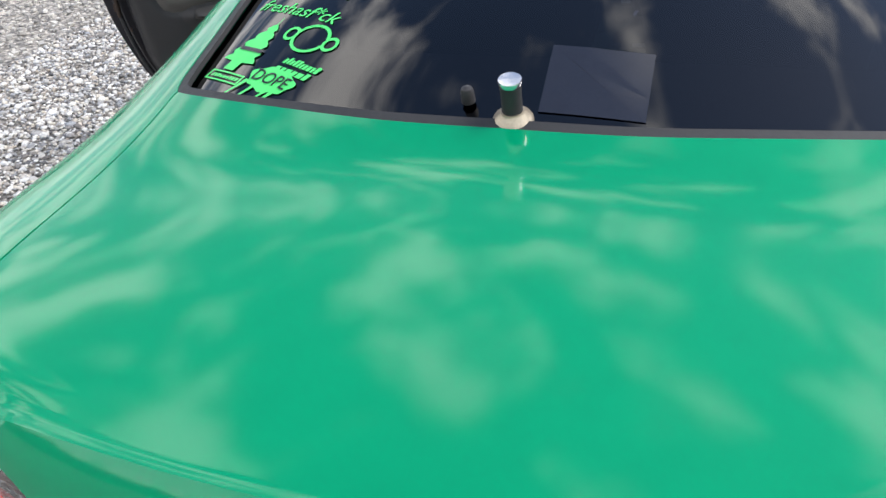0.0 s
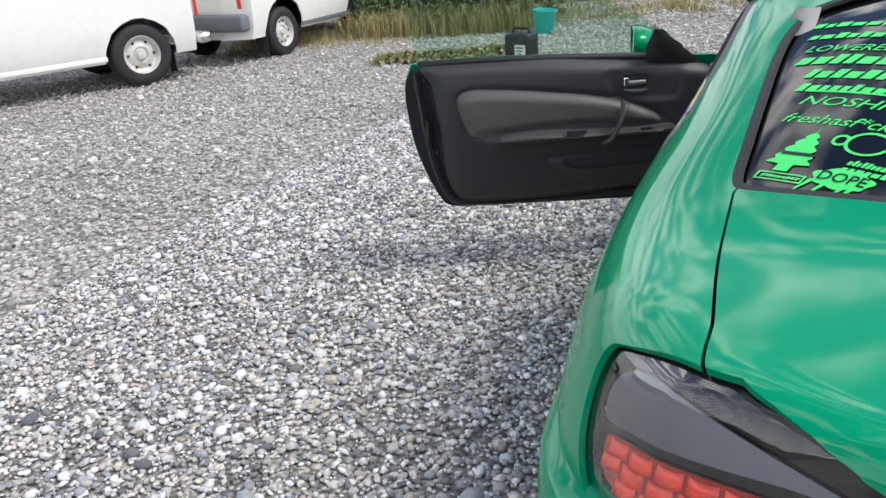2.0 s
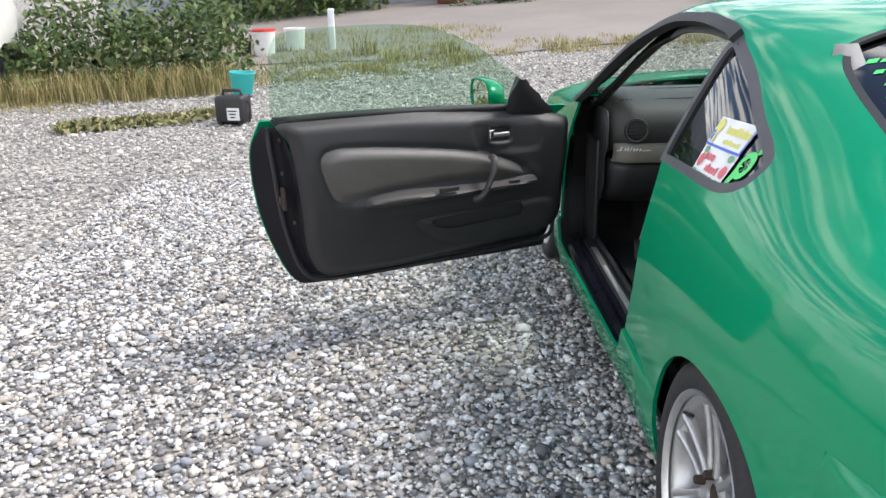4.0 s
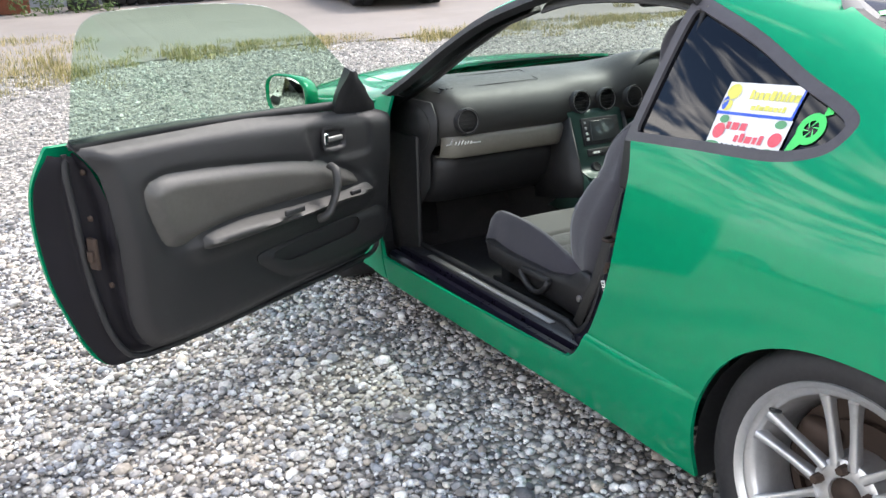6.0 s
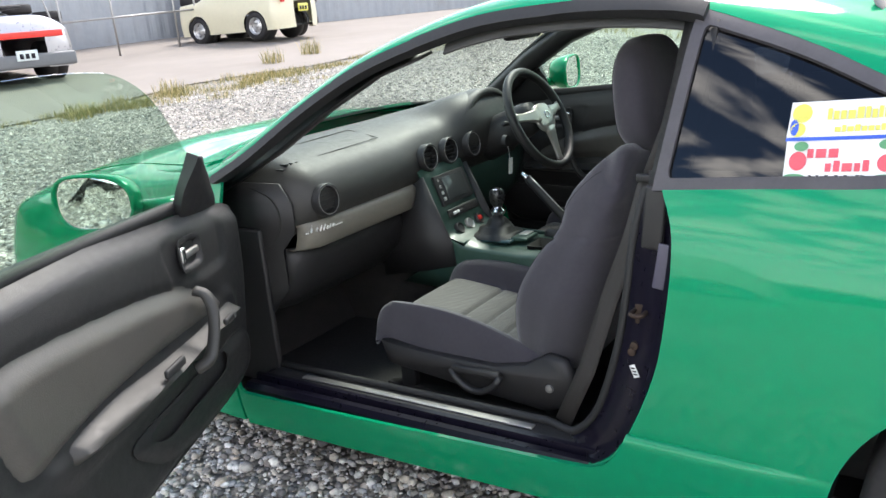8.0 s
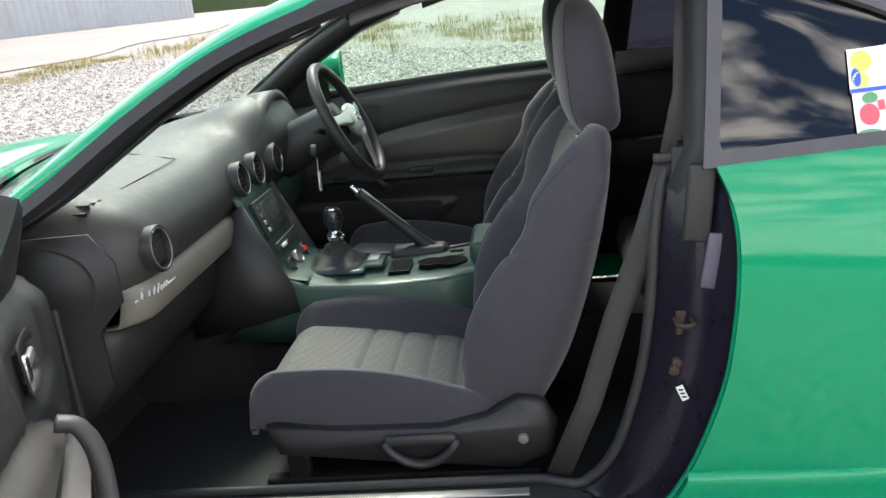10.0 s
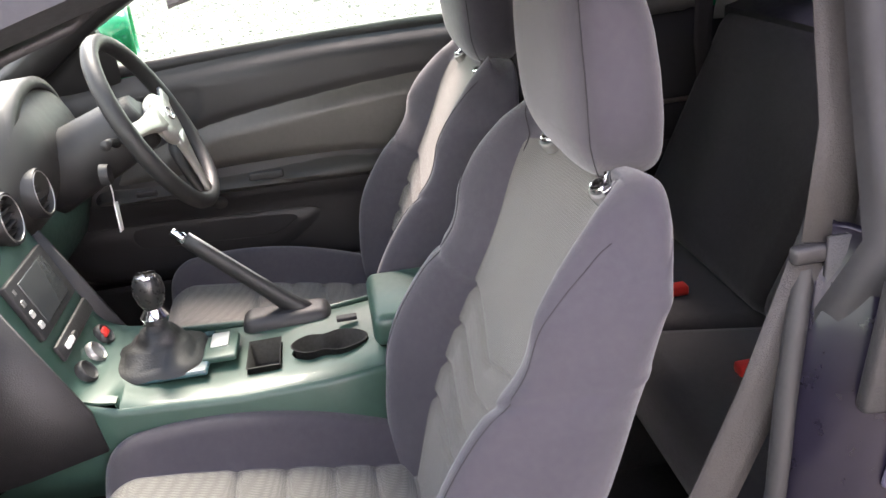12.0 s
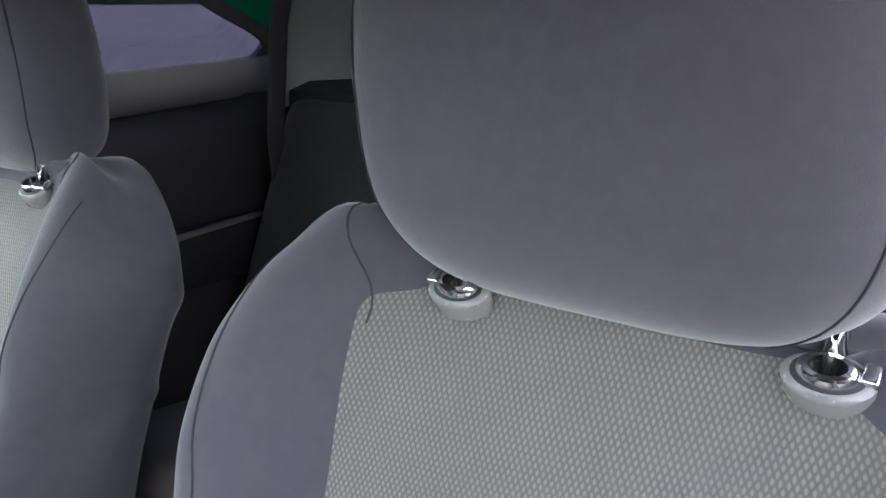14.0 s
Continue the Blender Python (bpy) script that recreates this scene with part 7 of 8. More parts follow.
        lg = rbox((0.03, 0.05, 0.10), (xc + sx * 0.19, 1.56, 0.24), 0.006)
        part("seat_leg", lg, RUBBER, seat)
        lg = rbox((0.03, 0.05, 0.10), (xc + sx * 0.19, 1.08, 0.24), 0.006)
        part("seat_leg", lg, RUBBER, seat)
    sx = -1 if xc < 0 else 1
    rv = bmesh.new()
    sweep([(xc + sx * 0.292, 1.34 - 0.155 * u, 0.350 - 0.055 * math.sin(math.pi * u) ** 0.7) for u in np.linspace(0, 1, 12)], circle(0.012, 10, 0.010), bm=rv)
    rbox((0.02, 0.15, 0.02), (xc + sx * 0.288, 1.262, 0.352), 0.006, bm=rv)
    part("recline_lever", rv, PLASTIC, seat, "black recliner lever")
    bt = lathe([(0.0, 0.012), (0.006, 0.010), (0.007, 0.001)], 14, "z")
    bmesh.ops.transform(bt, matrix=Matrix.Translation((xc + sx * 0.274, 1.05, 0.335)) @ Matrix.Rotation(radians(90 * sx), 4, "Y"), verts=bt.verts[:])
    part("cover_screw", bt, STEEL, seat, angle=30)
    return seat


seat_left = make_seat(-0.357)
seat_right = make_seat(0.374)


# ---- belts and buckles
def strap(name, pts, width, across, parent, label):
    rows = []
    a = Vector(across).normalized() * (width / 2)
    for p in pts:
        rows.append([tuple(Vector(p) - a), tuple(Vector(p) - a * 0.4), tuple(Vector(p) + a * 0.4), tuple(Vector(p) + a)])
    return sheet(name, rows, BELT, parent, label, 0.0025)


BELT = mat("grey_belt_webbing", (0.034, 0.031, 0.029), 0.7, 0, 0.12, 40.0, bump=0.5, bscale=500)
for sg in (1, -1):
    b = strap("seat_belt", [(-0.690 * sg, 0.755, 0.905), (-0.69 * sg, 0.80, 0.76), (-0.69 * sg, 0.855, 0.62), (-0.692 * sg, 0.915, 0.44), (-0.695 * sg, 0.985, 0.285)], 0.046, (0.25 * sg, 0.93, 0.30), car, "dark grey seat belt")
    strap("seat_belt", [(-0.690 * sg, 0.745, 0.92), (-0.655 * sg, 0.715, 1.02), (-0.60 * sg, 0.70, 1.14), (-0.575 * sg, 0.69, 1.2)], 0.046, (0.2 * sg, 0.97, 0.10), car, "dark grey seat belt above the guide")
    gd = bmesh.new()
    rbox((0.014, 0.058, 0.018), (-0.692 * sg, 0.752, 0.912), 0.005, bm=gd)
    part("belt_guide", gd, PLASTIC, b, "black belt guide")
    bk = bmesh.new()
    rbox((0.026, 0.034, 0.115), (0, 0, 0), 0.006, bm=bk, m=Matrix.Rotation(radians(-52), 4, "X"))
    bmesh.ops.translate(bk, vec=(-0.098 * sg, 1.205, 0.405), verts=bk.verts[:])
    buckle = part("belt_buckle", bk, PLASTIC, car, "black belt buckle with a red button")
    rd = bmesh.new()
    rbox((0.022, 0.030, 0.020), (0, 0, 0), 0.003, bm=rd, m=Matrix.Rotation(radians(-52), 4, "X"))
    bmesh.ops.translate(rd, vec=(-0.098 * sg, 1.248, 0.436), verts=rd.verts[:])
    part("buckle_button", rd, RED, buckle, "red release button")
    rk = bmesh.new()
    rbox((0.030, 0.05, 0.022), (0, 0, 0), 0.005, bm=rk)
    bmesh.ops.translate(rk, vec=(-0.03 - 0.16 * sg, 0.53, 0.440), verts=rk.verts[:])
    part("rear_buckle", rk, RED, car, "red rear belt buckle")
    strap("rear_seat_belt", [(-0.52 * sg, 0.285, 1.13), (-0.54 * sg, 0.290, 1.05), (-0.585 * sg, 0.272, 0.86), (-0.61 * sg, 0.240, 0.69)], 0.048, (0.15 * sg, 0.98, 0.0), car, "grey rear seat belt")
    part("rear_belt_tongue", rbox((0.010, 0.060, 0.026), (-0.608 * sg, 0.240, 0.682), 0.004), PLASTIC, car, "black belt tongue")
    ar_ = bmesh.new()
    rbox((0.075, 0.50, 0.10), (-0.655 * sg, 0.46, 0.655), 0.012, 3, bm=ar_)
    part("side_armrest", ar_, PLASTIC, car, "dark rear side armrest")
    ap_ = bmesh.new()
    sweep([(-0.625 * sg, 0.70, 0.690), (-0.622 * sg, 0.50, 0.706), (-0.622 * sg, 0.24, 0.712)], circle(0.006, 8), bm=ap_)
    part("armrest_piping", ap_, GREYTRIM, car, "grey armrest piping")
tg = bmesh.new()
rbox((0.004, 0.030, 0.045), (0.655, 0.74, 0.965), 0.002, bm=tg)
part("belt_tongue", tg, CHROME, car, "steel belt tongue")
# inner mirror and sun visors
im = bmesh.new()
rbox((0.22, 0.03, 0.06), (0.0, 1.40, 1.215), 0.014, bm=im)
sweep([(0, 1.41, 1.22), (0, 1.42, 1.25), (0, 1.37, 1.29)], circle(0.012, 8), bm=im)
part("inner_mirror", im, PLASTIC, car, "black inside mirror")
for sx in (-1, 1):
    sv = bmesh.new()
    rbox((0.38, 0.15, 0.014), (0, 0, 0), 0.006, bm=sv, m=Matrix.Rotation(radians(-20), 4, "X"))
    bmesh.ops.translate(sv, vec=(sx * 0.30, 1.36, 1.235), verts=sv.verts[:])
    part("sun_visor", sv, BACKLIT_LINER, car, "sun visor in backlit grey")
# cowl grille and wiper below the windscreen
slab("cowl_grille", [(2.06, 0.84), (2.26, 0.885), (2.32, 0.872), (2.32, 0.84)], -0.70, 0.70, PLASTIC, car, "black cowl grille", 0.004, 9, lambda x, y, z: (x, y - 0.20 * x * x, z - 0.03 * x * x))
slab("underbody", [(-0.75, 0.16), (3.1, 0.16), (3.1, 0.20), (-0.75, 0.20)], -0.62, 0.62, RUBBER, car, "dark underbody")

# dry leaves caught in the cowl
rnd = random.Random(21)
lv_ = bmesh.new()
for k in range(46):
    u = rnd.random()
    c = Vector((-0.69 + 0.24 * u + rnd.uniform(-0.02, 0.02), 2.045 + 0.13 * u + rnd.uniform(-0.015, 0.02), 0.893 + 0.018 * u + rnd.uniform(0, 0.012)))
    a, b = Vector((rnd.uniform(-1, 1), rnd.uniform(-1, 1), rnd.uniform(-0.4, 0.4))).normalized(), Vector((rnd.uniform(-1, 1), rnd.uniform(-1, 1), rnd.uniform(-0.4, 0.4))).normalized()
    l_ = rnd.uniform(0.010, 0.022)
    lv_.faces.new([lv_.verts.new(c + a * l_), lv_.verts.new(c + b * l_ * 0.5), lv_.verts.new(c - a * l_), lv_.verts.new(c - b * l_ * 0.45 + Vector((0, 0, 0.004)))])
tagged(part("dry_leaves", lv_, mat("dry_leaf", (0.36, 0.25, 0.16), 0.8, 0, 0.5, 60.0), None, "", False), "brown dry leaves caught below the windscreen", "leaves", "", "stuff")


# ---------------------------------------------------------------- the yard
def rise(x, y):
    """The ground: level round the car, climbing gently ahead of it."""
    q = 0.55 * np.asarray(x, float) + 0.83 * np.asarray(y, float) - 3.0
    s = np.where(q > 6, q, np.log1p(np.exp(np.clip(q * 2, -40, 40))) / 2)
    return np.minimum(0.066 * s, 1.25 + 0.012 * np.maximum(s - 19, 0))


def gravel_mat(name, pebble, relief_, gap_shade):
    m = bpy.data.materials.new(name)
    m.use_nodes = True
    nt = m.node_tree
    b = nt.nodes["Principled BSDF"]
    co = nt.nodes.new("ShaderNodeTexCoord")
    vo = nt.nodes.new("ShaderNodeTexVoronoi"); vo.inputs["Scale"].default_value = pebble
    nt.links.new(co.outputs["Object"], vo.inputs["Vector"])
    rp = nt.nodes.new("ShaderNodeValToRGB")
    el = rp.color_ramp.elements
    el[0].position, el[0].color = 0.0, (0.20, 0.19, 0.175, 1)
    el[1].position, el[1].color = 1.0, (0.72, 0.67, 0.59, 1)
    for p, c in ((0.22, (0.32, 0.305, 0.28, 1)), (0.45, (0.42, 0.39, 0.34, 1)), (0.62, (0.49, 0.45, 0.40, 1)), (0.80, (0.57, 0.525, 0.455, 1))):
        e = el.new(p); e.color = c
    sp = nt.nodes.new("ShaderNodeSeparateColor")
    nt.links.new(vo.outputs["Color"], sp.inputs[0]); nt.links.new(sp.outputs[0], rp.inputs[0])
    big = link_noise(nt, 0.5, 5.0)
    mr = nt.nodes.new("ShaderNodeMapRange"); mr.inputs["From Min"].default_value, mr.inputs["From Max"].default_value = 0.3, 0.7
    mr.inputs["To Min"].default_value, mr.inputs["To Max"].default_value = 0.82, 1.15
    nt.links.new(big.outputs["Fac"], mr.inputs["Value"])
    # shade in the gaps between pebbles, painted as darker colour away from cell centres
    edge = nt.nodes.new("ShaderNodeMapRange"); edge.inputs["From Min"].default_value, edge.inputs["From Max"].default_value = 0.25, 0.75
    edge.inputs["To Min"].default_value, edge.inputs["To Max"].default_value = 1.0, gap_shade
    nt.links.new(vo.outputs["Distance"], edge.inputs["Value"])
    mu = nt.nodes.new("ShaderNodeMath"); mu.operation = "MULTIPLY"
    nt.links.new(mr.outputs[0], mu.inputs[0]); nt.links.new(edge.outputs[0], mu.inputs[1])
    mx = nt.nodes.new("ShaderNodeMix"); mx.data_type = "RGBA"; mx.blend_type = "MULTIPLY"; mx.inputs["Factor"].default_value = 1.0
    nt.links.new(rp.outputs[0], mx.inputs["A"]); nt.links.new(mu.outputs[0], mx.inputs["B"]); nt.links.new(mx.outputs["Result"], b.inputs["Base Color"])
    b.inputs["Roughness"].default_value = 0.85
    iv = nt.nodes.new("ShaderNodeMath"); iv.operation = "SUBTRACT"; iv.inputs[0].default_value = 1.0
    nt.links.new(vo.outputs["Distance"], iv.inputs[1])
    bp = nt.nodes.new("ShaderNodeBump"); bp.inputs["Strength"].default_value, bp.inputs["Distance"].default_value = 1.0, relief_
    nt.links.new(iv.outputs[0], bp.inputs["Height"]); nt.links.new(bp.outputs[0], b.inputs["Normal"])
    return m


def island_mat(name, stops, rough=0.8, bump=0.3, bscale=150.0, vary=0.25):
    """Colour by piece from a ramp, with fine mottling."""
    m = bpy.data.materials.new(name)
    m.use_nodes = True
    nt = m.node_tree
    b = nt.nodes["Principled BSDF"]
    ge = nt.nodes.new("ShaderNodeNewGeometry")
    rp = nt.nodes.new("ShaderNodeValToRGB")
    el = rp.color_ramp.elements
    el[0].position, el[0].color = stops[0][0], (*stops[0][1], 1)
    el[1].position, el[1].color = stops[-1][0], (*stops[-1][1], 1)
    for p, c in stops[1:-1]:
        e = el.new(p); e.color = (*c, 1)
    nt.links.new(ge.outputs["Random Per Island"], rp.inputs[0])
    nz = link_noise(nt, 90.0, 4.0, 0.65)
    mr = nt.nodes.new("ShaderNodeMapRange"); mr.inputs["From Min"].default_value, mr.inputs["From Max"].default_value = 0.3, 0.7
    mr.inputs["To Min"].default_value, mr.inputs["To Max"].default_value = 1 - vary, 1 + vary
    nt.links.new(nz.outputs["Fac"], mr.inputs["Value"])
    mx = nt.nodes.new("ShaderNodeMix"); mx.data_type = "RGBA"; mx.blend_type = "MULTIPLY"; mx.inputs["Factor"].default_value = 1.0
    nt.links.new(rp.outputs[0], mx.inputs["A"]); nt.links.new(mr.outputs[0], mx.inputs["B"]); nt.links.new(mx.outputs["Result"], b.inputs["Base Color"])
    b.inputs["Roughness"].default_value = rough
    if bump:
        bn = link_noise(nt, bscale, 3.0)
        bp = nt.nodes.new("ShaderNodeBump"); bp.inputs["Strength"].default_value, bp.inputs["Distance"].default_value = bump, 0.003
        nt.links.new(bn.outputs["Fac"], bp.inputs["Height"]); nt.links.new(bp.outputs[0], b.inputs["Normal"])
    return m


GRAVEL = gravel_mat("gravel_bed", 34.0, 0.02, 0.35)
axis = np.sinh(np.linspace(-4.4, 4.4, 130)) * 9.0
gx, gy = np.meshgrid(axis, axis + 3.0, indexing="ij")
gz = rise(gx, gy) - 0.006
n_ = len(axis)
gv = np.stack([gx.ravel(), gy.ravel(), gz.ravel()], -1)
gf = [(i * n_ + j, (i + 1) * n_ + j, (i + 1) * n_ + j + 1, i * n_ + j + 1) for i in range(n_ - 1) for j in range(n_ - 1)]
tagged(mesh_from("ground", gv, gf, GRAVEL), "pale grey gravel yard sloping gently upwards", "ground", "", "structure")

STONES = island_mat("pebbles", [(0.0, (0.10, 0.103, 0.11)), (0.14, (0.21, 0.19, 0.17)), (0.28, (0.30, 0.315, 0.335)), (0.42, (0.44, 0.38, 0.31)), (0.55, (0.42, 0.425, 0.43)), (0.70, (0.60, 0.545, 0.46)), (0.84, (0.60, 0.60, 0.59)), (1.0, (0.80, 0.78, 0.74))], 0.78)


STONES_FAR = island_mat("far_pebbles", [(0.0, (0.22, 0.215, 0.205)), (0.3, (0.36, 0.345, 0.32)), (0.6, (0.46, 0.435, 0.39)), (0.85, (0.56, 0.53, 0.475)), (1.0, (0.68, 0.655, 0.61))], 0.8)


def pebble_shape(level):
    bm = bmesh.new()
    if level:
        bmesh.ops.create_icosphere(bm, subdivisions=1, radius=1.0)
        if level > 1:
            bmesh.ops.subdivide_edges(bm, edges=bm.edges[:], cuts=1, use_grid_fill=True)
            for v in bm.verts:
                v.co.normalize()
    else:
        bmesh.ops.create_cube(bm, size=1.2)
        bmesh.ops.triangulate(bm, faces=bm.faces[:])
    bm.verts.index_update()
    v = np.array([q.co[:] for q in bm.verts])
    f = np.array([[q.index for q in t.verts] for t in bm.faces])
    bm.free()
    return v, f


def scatter(name, xy, size, level, label, smooth=True, look_=None):
    """One mesh of many uneven pebbles lying on the ground."""
    rng = np.random.default_rng(7 + level)
    tv, tf = pebble_shape(level)
    n, k = len(xy), len(tv)
    sc = size[:, None] * np.stack([rng.uniform(0.75, 1.35, n), rng.uniform(0.65, 1.1, n), rng.uniform(0.42, 0.78, n)], -1) * 0.5
    V = tv[None] * (1 + rng.uniform(-0.20, 0.20, (n, k, 1))) * sc[:, None, :]
    ang, tl = rng.uniform(0, 2 * np.pi, n), rng.uniform(-0.45, 0.45, n)
    ct, st_ = np.cos(tl)[:, None], np.sin(tl)[:, None]
    y_, z_ = V[..., 1] * ct - V[..., 2] * st_, V[..., 1] * st_ + V[..., 2] * ct
    ca, sa = np.cos(ang)[:, None], np.sin(ang)[:, None]
    x2, y2 = V[..., 0] * ca - y_ * sa, V[..., 0] * sa + y_ * ca
    W = np.stack([x2 + xy[:, :1], y2 + xy[:, 1:], z_ + (rise(xy[:, 0], xy[:, 1]) + sc[:, 2] * rng.uniform(0.1, 0.75, n))[:, None]], -1).reshape(-1, 3)
    F = (tf[None] + (np.arange(n) * k)[:, None, None]).reshape(-1, 3)
    me = bpy.data.meshes.new(name)
    me.vertices.add(len(W)); me.vertices.foreach_set("co", W.ravel())
    me.loops.add(F.size); me.loops.foreach_set("vertex_index", F.ravel())
    me.polygons.add(len(F)); me.polygons.foreach_set("loop_start", np.arange(0, F.size, 3)); me.polygons.foreach_set("loop_total", np.full(len(F), 3))
    me.polygons.foreach_set("use_smooth", np.full(len(F), smooth))
    me.update(); me.validate()
    me.materials.append(look_ or STONES)
    return tagged(new(name, me), label, "gravel", "", "stuff")


rng = np.random.default_rng(3)
near = rng.uniform((-3.6, -1.9), (-0.55, 4.4), (84000, 2))
near = near[(near[:, 0] < -0.62) | (near[:, 1] < -0.6)]
scatter("gravel", near, 0.0152 * np.exp(rng.normal(0, 0.42, len(near))), 1, "pale and grey rounded gravel")
far = rng.uniform((-10.0, -2.2), (3.0, 10.0), (60000, 2))
inside = (far[:, 0] > -3.6) & (far[:, 0] < 0.9) & (far[:, 1] > -1.9) & (far[:, 1] < 4.4)
far = far[~inside]
right = rng.uniform((0.9, -2.0), (12.0, 9.0), (26000, 2))
far = np.concatenate([far, right])
scatter("gravel", far, 0.030 * np.exp(rng.normal(0, 0.30, len(far))), 0, "pale grey gravel spread over the yard", False, STONES_FAR)

# concrete apron beyond the gravel
CONCRETE = mat("pale_concrete", (0.24, 0.212, 0.186), 0.85, 0, 0.16, 0.6, bump=0.3, bscale=40, grime=(0.185, 0.158, 0.135))
ax_, ay_ = np.linspace(-14, 44, 59), np.linspace(0, 1, 22)
rows = []
for x in ax_:
    edge = 10.1 - 0.02 * (x + 3) ** 1.0 - 0.035 * max(0, x - 5) ** 1.25 + 0.25 * math.sin(x * 1.3)
    rows.append([(x, edge + (24.0 - edge) * v, float(rise(x, edge + (24.0 - edge) * v)) + 0.012) for v in ay_])
vv = [p for r in rows for p in r]
ff = [(i * 22 + j, (i + 1) * 22 + j, (i + 1) * 22 + j + 1, i * 22 + j + 1) for i in range(58) for j in range(21)]
tagged(mesh_from("pavement", vv, ff, CONCRETE), "pale worn concrete apron", "pavement", "", "structure")


# grass, weeds and bushes
def blades(name, spots, material, label, category="grass", kind="stuff"):
    """spots: rows of x, y, height, spread, count. Narrow bent blades, in one mesh."""
    V, F = [], []
    rnd = random.Random(11)
    for x, y, h, sp, cnt in spots:
        for _ in range(cnt):
            a, r = rnd.uniform(0, 6.283), sp * math.sqrt(rnd.random())
            px, py = x + r * math.cos(a), y + r * math.sin(a)
            pz = float(rise(px, py)) - 0.01
            hh = h * rnd.uniform(0.45, 1.1)
            b, lean = rnd.uniform(0, 6.283), hh * rnd.uniform(0.15, 0.6)
            w = rnd.uniform(0.0016, 0.0042) * (1 + h)
            dx, dy = math.cos(b), math.sin(b)
            i = len(V)
            V += [(px - dy * w, py + dx * w, pz), (px + dy * w, py - dx * w, pz), (px + dx * lean * 0.35 - dy * w * 0.8, py + dy * lean * 0.35 + dx * w * 0.8, pz + hh * 0.6),
                  (px + dx * lean * 0.35 + dy * w * 0.8, py + dy * lean * 0.35 - dx * w * 0.8, pz + hh * 0.6), (px + dx * lean, py + dy * lean, pz + hh)]
            F += [(i, i + 1, i + 3, i + 2), (i + 2, i + 3, i + 4)]
    ob = mesh_from(name, V, F, material, None, "", False)
    return tagged(ob, label, category, "", kind)


GRASS = island_mat("dry_green_grass", [(0.0, (0.11, 0.12, 0.035)), (0.3, (0.20, 0.19, 0.06)), (0.55, (0.36, 0.30, 0.11)), (0.8, (0.46, 0.37, 0.17)), (1.0, (0.52, 0.43, 0.23))], 0.7, 0)
LEAF = island_mat("weed_leaves", [(0.0, (0.035, 0.07, 0.018)), (0.4, (0.06, 0.11, 0.025)), (0.75, (0.10, 0.15, 0.04)), (1.0, (0.17, 0.19, 0.06))], 0.6, 0)
rnd = random.Random(5)
spots = []
for k in range(430):
    x = rnd.uniform(-9.5, 13.0)
    y = float(np.interp(x, [-9, -6, -4, -2.5, 0, 2.5, 4.2, 9, 13], [8.0, 8.2, 8.6, 9.3, 10.3, 10.2, 9.5, 8.9, 8.5])) + rnd.gauss(0, 0.30)
    if rnd.random() < 0.9:
        spots.append((x, y, rnd.uniform(0.04, 0.13), 0.18, 60))
for x, y in ((-2.4, 10.6), (-1.2, 10.3), (0.3, 10.2), (3.6, 9.4), (5.2, 9.7), (6.4, 9.3), (9.0, 8.9), (2.1, 9.9), (-2.0, 10.1), (8.2, 10.6), (9.4, 10.8)):
    spots.append((x, y, rnd.uniform(0.16, 0.34), 0.20, 130))
for k in range(120):
    x, y = rnd.uniform(12.0, 18.0), rnd.uniform(0.0, 8.0)
    spots.append((x, y, rnd.uniform(0.08, 0.25), 0.35, 60))
for k in range(330):
    x, y = rnd.uniform(-9.0, -0.5), rnd.uniform(8.5, 13.5)
    spots.append((x, y, rnd.uniform(0.05, 0.14), 0.30, 60))
for x, y in ((-7.4, 7.3), (-7.0, 8.2), (-6.9, 8.0), (-7.8, 8.6)):
    spots.append((x, y, 0.25, 0.3, 90))
blades("grass", spots, GRASS, "dry and green grass along the gravel edge")


def foliage(name, blobs, material, label, category, leaf=0.05, seed=1):
    """Leaves on twigs filling uneven clumps: blobs are x, y, z0, radius, height, leaves."""
    rn = np.random.default_rng(seed)
    V, F = [], []
    for x, y, z0, r, h, cnt in blobs:
        base = float(rise(x, y)) + z0
        for _ in range(int(cnt)):
            a, q = rn.uniform(0, 6.283), rn.uniform(0, 1) ** 0.45
            zz = rn.uniform(0, 1)
            rad = r * q * (0.55 + 0.45 * math.sin(math.pi * min(1, zz * 0.9 + 0.15))) * (1 + 0.25 * math.sin(3 * a + x * 5) + 0.15 * math.sin(7 * a + zz * 9))
            c = np.array([x + rad * math.cos(a), y + rad * math.sin(a), base + h * zz * (1 + 0.12 * math.sin(2 * a + y))])
            u = rn.normal(size=3); u /= np.linalg.norm(u)
            w = np.cross(u, rn.normal(size=3)); w /= np.linalg.norm(w)
            s = leaf * rn.uniform(0.6, 1.4)
            i = len(V)
            V += [tuple(c - u * s), tuple(c + w * s * 0.38), tuple(c + u * s), tuple(c - w * s * 0.38)]
            F += [(i, i + 1, i + 2, i + 3)]
    ob = mesh_from(name, V, F, material, None, "", False)
    return tagged(ob, label, category, "", "stuff")


CUT = island_mat("cut_weed_leaves", [(0.0, (0.10, 0.11, 0.04)), (0.4, (0.17, 0.18, 0.06)), (0.75, (0.28, 0.25, 0.11)), (1.0, (0.38, 0.32, 0.18))], 0.7, 0)
foliage("weeds", [(-6.6 + 0.32 * k, 9.1 + 0.30 * math.sin(k * 2.1), 0.0, 0.5, 0.7 + 0.5 * math.sin(k * 1.7) ** 2, 700) for k in range(9)], LEAF, "tall leafy weeds behind the gravel", "weeds", 0.055, 3)
blades("tall_grass", [(-6.5 + 0.17 * k, 8.45 + 0.2 * math.sin(k * 1.9), 0.38, 0.25, 220) for k in range(16)], GRASS, "tall dry grass before the weeds")
